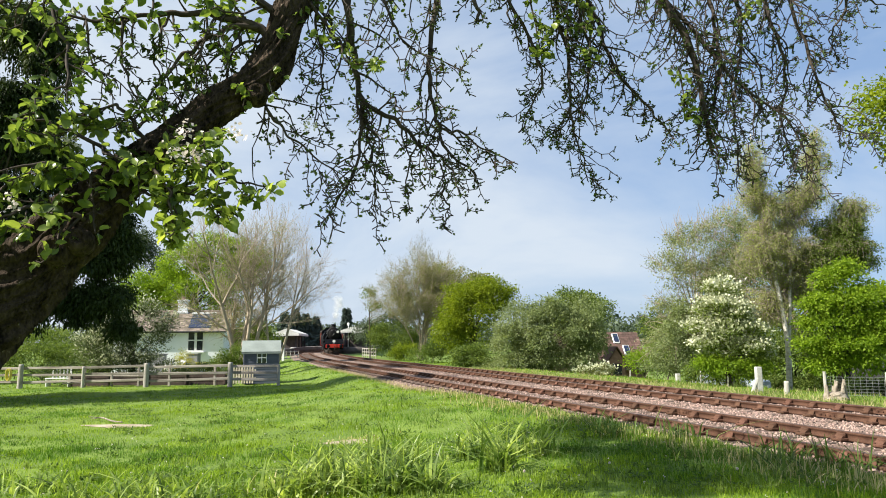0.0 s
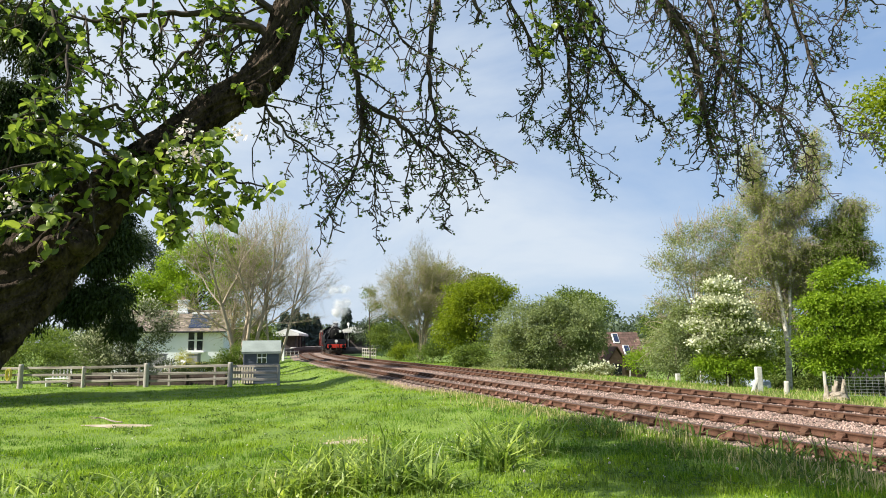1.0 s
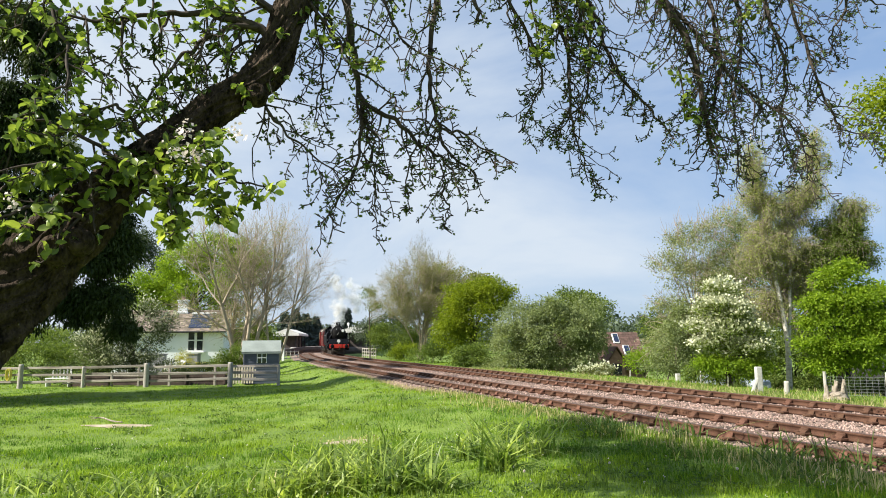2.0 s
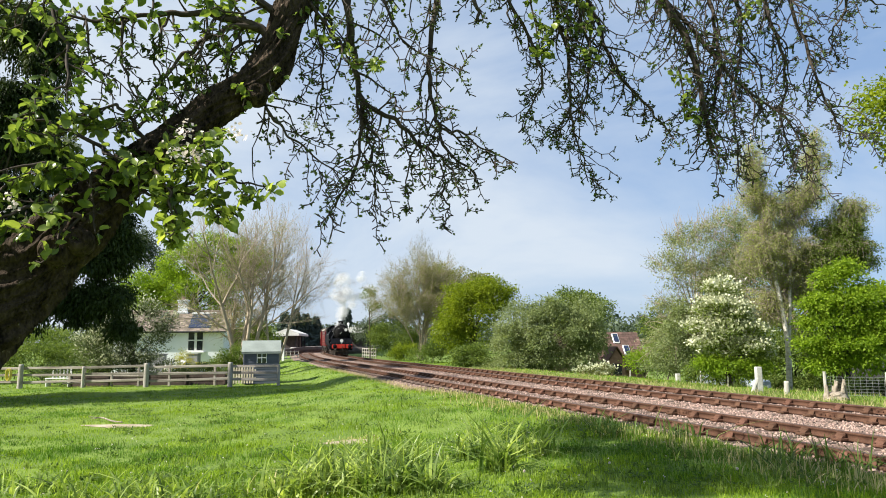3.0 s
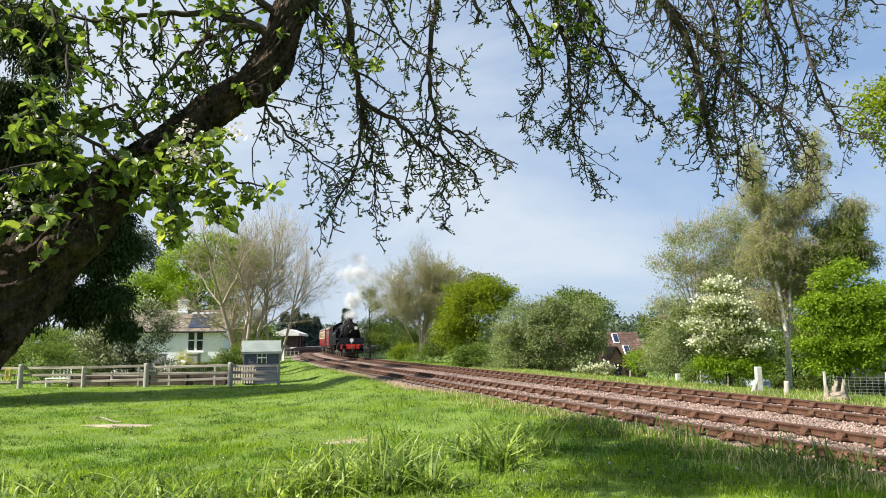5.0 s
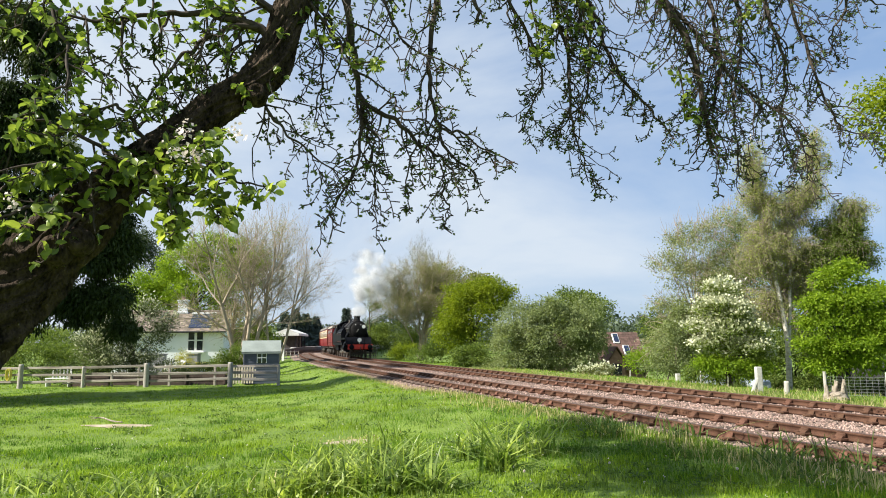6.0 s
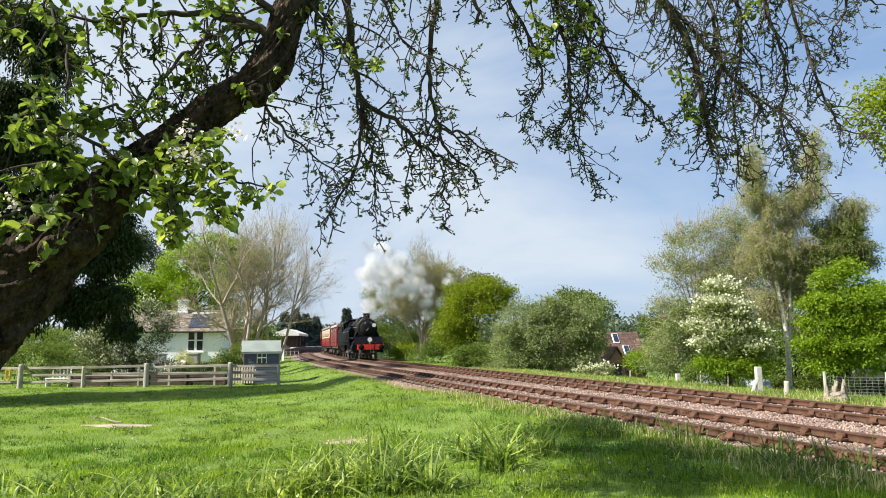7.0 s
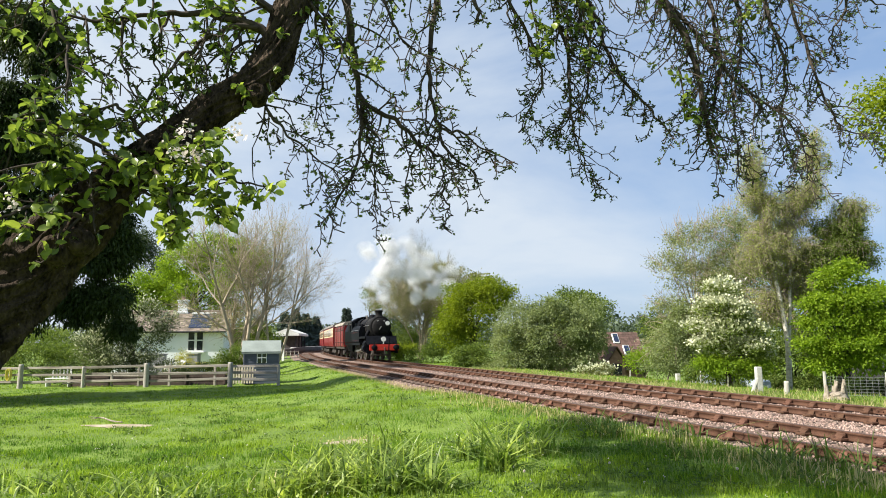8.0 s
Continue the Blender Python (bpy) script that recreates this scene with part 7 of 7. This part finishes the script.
        P("handrail", Shape().rod((sx * 0.92, 2.3, 2.85), (sx * 0.95, 5.0, 2.85), 0.02, n=6), M_ROD)
        P("steam_pipe", Shape().tube([(sx * 0.8, 4.4, 2.45), (sx * 1.0, 4.4, 2.1), (sx * 1.05, 4.35, 1.5)], [0.15, 0.15, 0.14], 10), M_BLACK, "", True)
        P("cylinder", Shape().rod((sx * 1.02, 3.75, 0.98), (sx * 1.02, 4.75, 0.98), 0.36, n=20).rod((sx * 1.0, 3.7, 1.42), (sx * 1.0, 4.85, 1.42), 0.22, n=16).box((sx * 0.98, 4.25, 1.2), (0.62, 0.95, 0.5), 0.05).rod((sx * 1.02, 4.75, 0.98), (sx * 1.02, 4.8, 0.98), 0.3, n=20), M_BLACK)
        P("slide_bar", Shape().box((sx * 1.02, 3.2, 1.14), (0.12, 1.1, 0.06), 0.01), M_ROD)
        P("front_step", Shape().box((sx * 1.12, 6.0, 0.6), (0.3, 0.28, 0.03), 0.005).box((sx * 1.12, 5.88, 0.85), (0.3, 0.03, 0.5), 0.005), M_BLACK)
        side = [(-4.3, 1.5), (-1.9, 1.5), (-1.9, 2.4), (-2.6, 2.45), (-2.75, 3.05), (-3.65, 3.05), (-3.8, 2.45), (-4.3, 2.5)]
        P("cab_side", Shape().prism(side, 0, sx * 1.31 - 0.02, sx * 1.31 + 0.02).box((sx * 1.27, -2.1, 2.85), (0.05, 0.5, 1.0), 0.01).box((sx * 1.25, -4.1, 2.85), (0.05, 0.4, 1.0), 0.01), M_BLACK)
        P("front_window", Shape().box((sx * 0.82, -1.86, 3.05), (0.4, 0.03, 0.42), 0.01), M_GLASS)
    n = 12
    arc = [(math.sin(a) * 1.42, 3.30 + (math.cos(a) - 0.62) * 1.42) for a in np.linspace(-0.9, 0.9, n)]
    P("cab_roof", Shape().prism(arc + [(x * 0.97, z - 0.05) for x, z in arc[::-1]], 1, -4.6, -1.75), M_BLACK, "curved black cab roof")
    P("cab_front", Shape().prism([(-1.28, 1.5), (1.28, 1.5), (1.26, 3.35), (0.7, 3.72), (-0.7, 3.72), (-1.26, 3.35)], 1, -1.95, -1.89), M_BLACK)
    P("bunker", Shape().prism([(-1.3, 1.5), (1.3, 1.5), (1.3, 2.5), (1.05, 3.1), (-1.05, 3.1), (-1.3, 2.5)], 1, -6.5, -4.3), M_BLACK)
    P("headcode_disc", Shape().rod((0.06, 6.62, 1.72), (0.06, 6.65, 1.72), 0.20, n=20).rod((0.06, 6.6, 1.35), (0.06, 6.6, 1.6), 0.02, n=6), M_WHITE, "round white headcode disc")
    P("headcode_disc", Shape().rod((-0.52, 5.36, 3.02), (-0.52, 5.39, 3.02), 0.18, n=20).rod((-0.52, 5.12, 2.75), (-0.52, 5.19, 2.9), 0.02, n=6), M_WHITE, "round white headcode disc")
    turning = []
    big, small = wheel_mesh("driving_wheelset", 0.86, 15), wheel_mesh("carrying_wheelset", 0.46, 9)
    for y in (2.35, 0.1, -2.15):
        turning.append((P("driving_wheelset", big, None), y, 0.86))
    for y in (5.1, -4.1, -5.9):
        turning.append((P("carrying_wheelset", small, None), y, 0.46))
    cranks = []
    for sx in (-1, 1):
        rod = Shape().box((0, 0, 0), (0.06, 4.6, 0.12), 0.01)
        for y in (-2.25, 0, 2.25):
            rod.rod((-0.06, y, 0), (0.06, y, 0), 0.12, n=12)
        ph = 0 if sx > 0 else math.pi / 2
        cranks.append((P("coupling_rod", rod, M_ROD, "bright steel coupling rod"), sx * 0.86, ph, "side"))
        con = Shape().box((0, -1.4, 0), (0.06, 2.8, 0.14), 0.01).rod((-0.06, -2.8, 0), (0.06, -2.8, 0), 0.14, n=12).box((0, 0.05, 0), (0.16, 0.3, 0.26), 0.02)
        cranks.append((P("connecting_rod", con, M_ROD, "bright steel connecting rod"), sx * 1.0, ph, "main"))
    return t, turning, cranks


def body_profile(w, z0, z1):
    return [(-w * 0.94, z0), (w * 0.94, z0), (w, z0 + 0.5), (w * 0.985, z1 - 0.25), (w * 0.93, z1), (-w * 0.93, z1), (-w * 0.985, z1 - 0.25), (-w, z0 + 0.5)]


def roof_shape(w, z, rise, y0, y1):
    arc = [(math.sin(a) * w, z + rise * math.cos(a) ** 0.8) for a in np.linspace(-math.pi / 2, math.pi / 2, 13)]
    return Shape().prism(arc, 1, y0, y1)


def running_gear(t, length, axles, turning):
    part("underframe", Shape().box((0, 0, 0.98), (2.3, length - 0.6, 0.22), 0.02).box((0, 0.3, 0.62), (1.2, length * 0.22, 0.45), 0.04), M_UNDER, t)
    me = wheel_mesh("wheelset", 0.46, 9)
    for y in axles:
        w = part("wheelset", me, None, t)
        turning.append((w, y, 0.46))
    for y in sorted(set(round(a / 2.6) * 2.6 for a in axles)) if len(axles) > 2 else axles:
        for sx in (-1, 1):
            part("bogie_frame", Shape().box((sx * 0.98, y, 0.55), (0.12, 3.1 if len(axles) > 2 else 0.9, 0.3), 0.04).box((sx * 1.02, y, 0.5), (0.14, 0.5, 0.4), 0.04), M_UNDER, t)
    for y in (-length / 2, length / 2):
        for x in (-0.87, 0.87):
            s = 1 if y > 0 else -1
            part("buffer", Shape().rod((x, y - s * 0.2, 1.06), (x, y + s * 0.32, 1.06), 0.09, n=10).rod((x, y + s * 0.3, 1.06), (x, y + s * 0.35, 1.06), 0.22, n=14), M_UNDER, t)


def van():
    t = thing("luggage_van", Matrix(), "crimson luggage van with planked double doors and pale roof", "railway van")
    turning = []
    L = 8.2
    part("body", Shape().prism(body_profile(1.27, 1.08, 3.22), 1, -L / 2, L / 2), M_CRIMSON, t)
    part("roof", roof_shape(1.33, 3.2, 0.46, -L / 2 - 0.06, L / 2 + 0.06), M_VANROOF, t, "curved light grey roof")
    for sx in (-1, 1):
        for y in (-2.9, -0.75, 0.75, 2.9):
            d = part("door", Shape().box((sx * 1.285, y, 2.1), (0.04, 1.25, 1.9), 0.012), M_CRIMSON, t)
            for z in (1.5, 2.7):
                part("hinge", Shape().box((sx * 1.31, y, z), (0.02, 1.1, 0.06), 0.004), M_UNDER, d)
            part("window", Shape().box((sx * 1.31, y, 2.78), (0.012, 0.5, 0.32), 0.004), M_GLASS, d)
        for y in (-4.0, -1.85, 0.0, 1.85, 4.0):
            part("body_rib", Shape().box((sx * 1.29, y, 2.15), (0.06, 0.1, 2.05), 0.01), M_UNDER, t)
    running_gear(t, L, (-2.4, 2.4), turning)
    return t, L, turning


def coach():
    t = thing("passenger_coach", Matrix(), "crimson and cream passenger coach with dark grey roof", "railway coach", "train coaches")
    turning = []
    L = 19.4
    part("body", Shape().prism(body_profile(1.37, 1.08, 3.32), 1, -L / 2, L / 2), M_CRIMSON, t)
    part("roof", roof_shape(1.4, 3.28, 0.52, -L / 2 - 0.02, L / 2 + 0.02), M_ROOF, t, "curved dark grey roof")
    for sx in (-1, 1):
        panel = part("cream_panel", Shape().box((sx * 1.372, 0, 2.62), (0.03, L - 0.1, 1.0), 0.006), M_CREAM, t, "cream upper panel")
        for k in range(8):
            y = -8.2 + k * 2.34
            part("window", Shape().box((sx * 1.388, y, 2.62), (0.016, 1.35, 0.78), 0.006), M_GLASS, panel)
        for y in (-9.2, 0.0, 9.2):
            part("door", Shape().box((sx * 1.375, y, 2.05), (0.02, 0.66, 1.9), 0.006), M_CRIMSON, t)
    for s in (-1, 1):
        part("gangway", Shape().box((0, s * (L / 2 + 0.2), 2.2), (1.1, 0.42, 2.1), 0.05), M_UNDER, t)
        for k in (-6, -2, 2, 6):
            if s > 0:
                part("roof_vent", Shape().turned((0, k, 3.78), (0, 0, 1), [(0, 0.1), (0.08, 0.16), (0.14, 0.1)], 10), M_ROOF, t)
    running_gear(t, L, (-8.1, -5.5, 5.5, 8.1), turning)
    return t, L, turning


loco, loco_wheels, loco_rods = locomotive()
TRAIN = [(loco, 0.0, 13.3, loco_wheels)]
pos = 13.3 + 0.9
v, length, tw = van()
TRAIN.append((v, pos, length, tw))
pos += length + 0.8
for _ in range(3):
    v, length, tw = coach()
    TRAIN.append((v, pos, length, tw))
    pos += length + 0.9


# ---- steam ----
M_STEAM = material("white_steam", (0.80, 0.80, 0.81), (0.88, 0.88, 0.89), 1.0, 1.0, 3.0, 0.0, through_light=0.5, spec=0.0, tint=(1, 1, 1))
M_SMOKE = material("grey_smoke", (0.30, 0.29, 0.28), (0.42, 0.41, 0.40), 1.0, 1.0, 3.0, 0.0, through_light=0.4, spec=0.0, tint=(1, 1, 1))


def puff_mesh(name, mat, radius, number, size, seed):
    """A cloud of fine flecks, thick in the middle and thinning outwards."""
    rng = np.random.default_rng(seed)
    c = rng.normal(size=(7, 3)) * radius * 0.34
    p = c[rng.integers(0, 7, number)] + rng.normal(size=(number, 3)) * radius * 0.30
    far = np.linalg.norm(p, axis=1) > radius * 1.0
    p[far] *= (radius * rng.uniform(0.5, 1.0, far.sum()) / np.linalg.norm(p[far], axis=1))[:, None]
    return leaf_mesh(name, p, size, mat, rng, droop=0, wide=0.9)


def steam():
    """Rows: the puff, its leaving time, how high it is thrown, its own wandering, its turn."""
    rng = np.random.default_rng(12)
    white = [puff_mesh("steam_puff", M_STEAM, 0.86, 5200, 0.030, 60 + i) for i in range(4)]
    grey = [puff_mesh("smoke_puff", M_SMOKE, 0.86, 900, 0.030, 70 + i) for i in range(2)]
    leaves = [(-0.95, 0.72), (-0.8, 0.8), (-0.62, 0.66), (-0.3, 0.6)]
    leaves += [(0.05 + k * 0.11, rng.uniform(0.5, 1.05)) for k in range(62)]
    leaves += [(6.85 + k * 0.07, rng.uniform(0.7, 1.22)) for k in range(13)]
    out = []
    for k, (leave, lift) in enumerate(leaves):
        dark = k % 4 == 3
        ob = new("smoke_puff" if dark else "steam_puff", (grey[k % 2] if dark else white[k % 4]))
        tagged(ob, "thin grey smoke drifting from the chimney" if dark else "billowing white steam above the chimney", "smoke" if dark else "steam", "exhaust puffs")
        out.append((ob, leave, lift * (1.25 if dark else 1.0), rng.normal(size=3), rng.uniform(0, 360)))
    return out


PUFFS = steam()


def puff_pose(t, leave, lift, wob, spin):
    """Waits inside the smokebox until it leaves, shoots up, rides above the engine, then trails off beside the line."""
    age = max(0.0, t - leave)
    home = vehicle_pose(t, 0.0, 13.3) @ Vector((0, 4.25 - 0.3 * age, 2.74))
    up = 6.9 * lift * (1 - math.exp(-age / 0.5))
    k = min(1.0, age / 1.6)
    late = max(0.0, age - 1.7)
    right = 0.35 * age + (0.95 * wob[0] + 0.3) * k + (1.6 - lift) * 0.75 * late ** 1.35
    back = 0.55 * wob[1] * k + 0.35 * late ** 1.5
    return Matrix.Translation(home + Vector((right, back, up + 0.7 * wob[2] * k - 0.3 * late ** 1.3))) @ Matrix.Rotation(radians(spin + 14 * age), 4, "Z")


def motions():
    for ob, front, length, wheels in TRAIN:
        walk(ob, [(k * 0.5, vehicle_pose(k * 0.5, front, length)) for k in range(17)])
        for w, y, r in wheels:
            walk(w, [(k * 0.1, Matrix.Translation((0, y, r)) @ Matrix.Rotation(-(front_s(0) - front_s(k * 0.1)) / r, 4, "X")) for k in range(81)])
    for ob, x, ph, sort in loco_rods:
        rows = []
        for k in range(81):
            a = -(front_s(0) - front_s(k * 0.1)) / 0.86 + ph
            pin = Vector((x, 0.1 - math.sin(a) * 0.33, 0.86 + math.cos(a) * 0.33))
            if sort == "side":
                rows.append((k * 0.1, Matrix.Translation(pin)))
            else:
                lift = pin.z - 0.98
                run = math.sqrt(2.8 ** 2 - lift ** 2)
                rows.append((k * 0.1, Matrix.Translation((x, pin.y + run, 0.98)) @ Matrix.Rotation(math.atan2(-lift, run), 4, "X")))
        walk(ob, rows)
    for ob, leave, lift, wob, spin in PUFFS:
        walk(ob, [(k * 0.1, puff_pose(k * 0.1, leave, lift, wob, spin)) for k in range(81)])


motions()
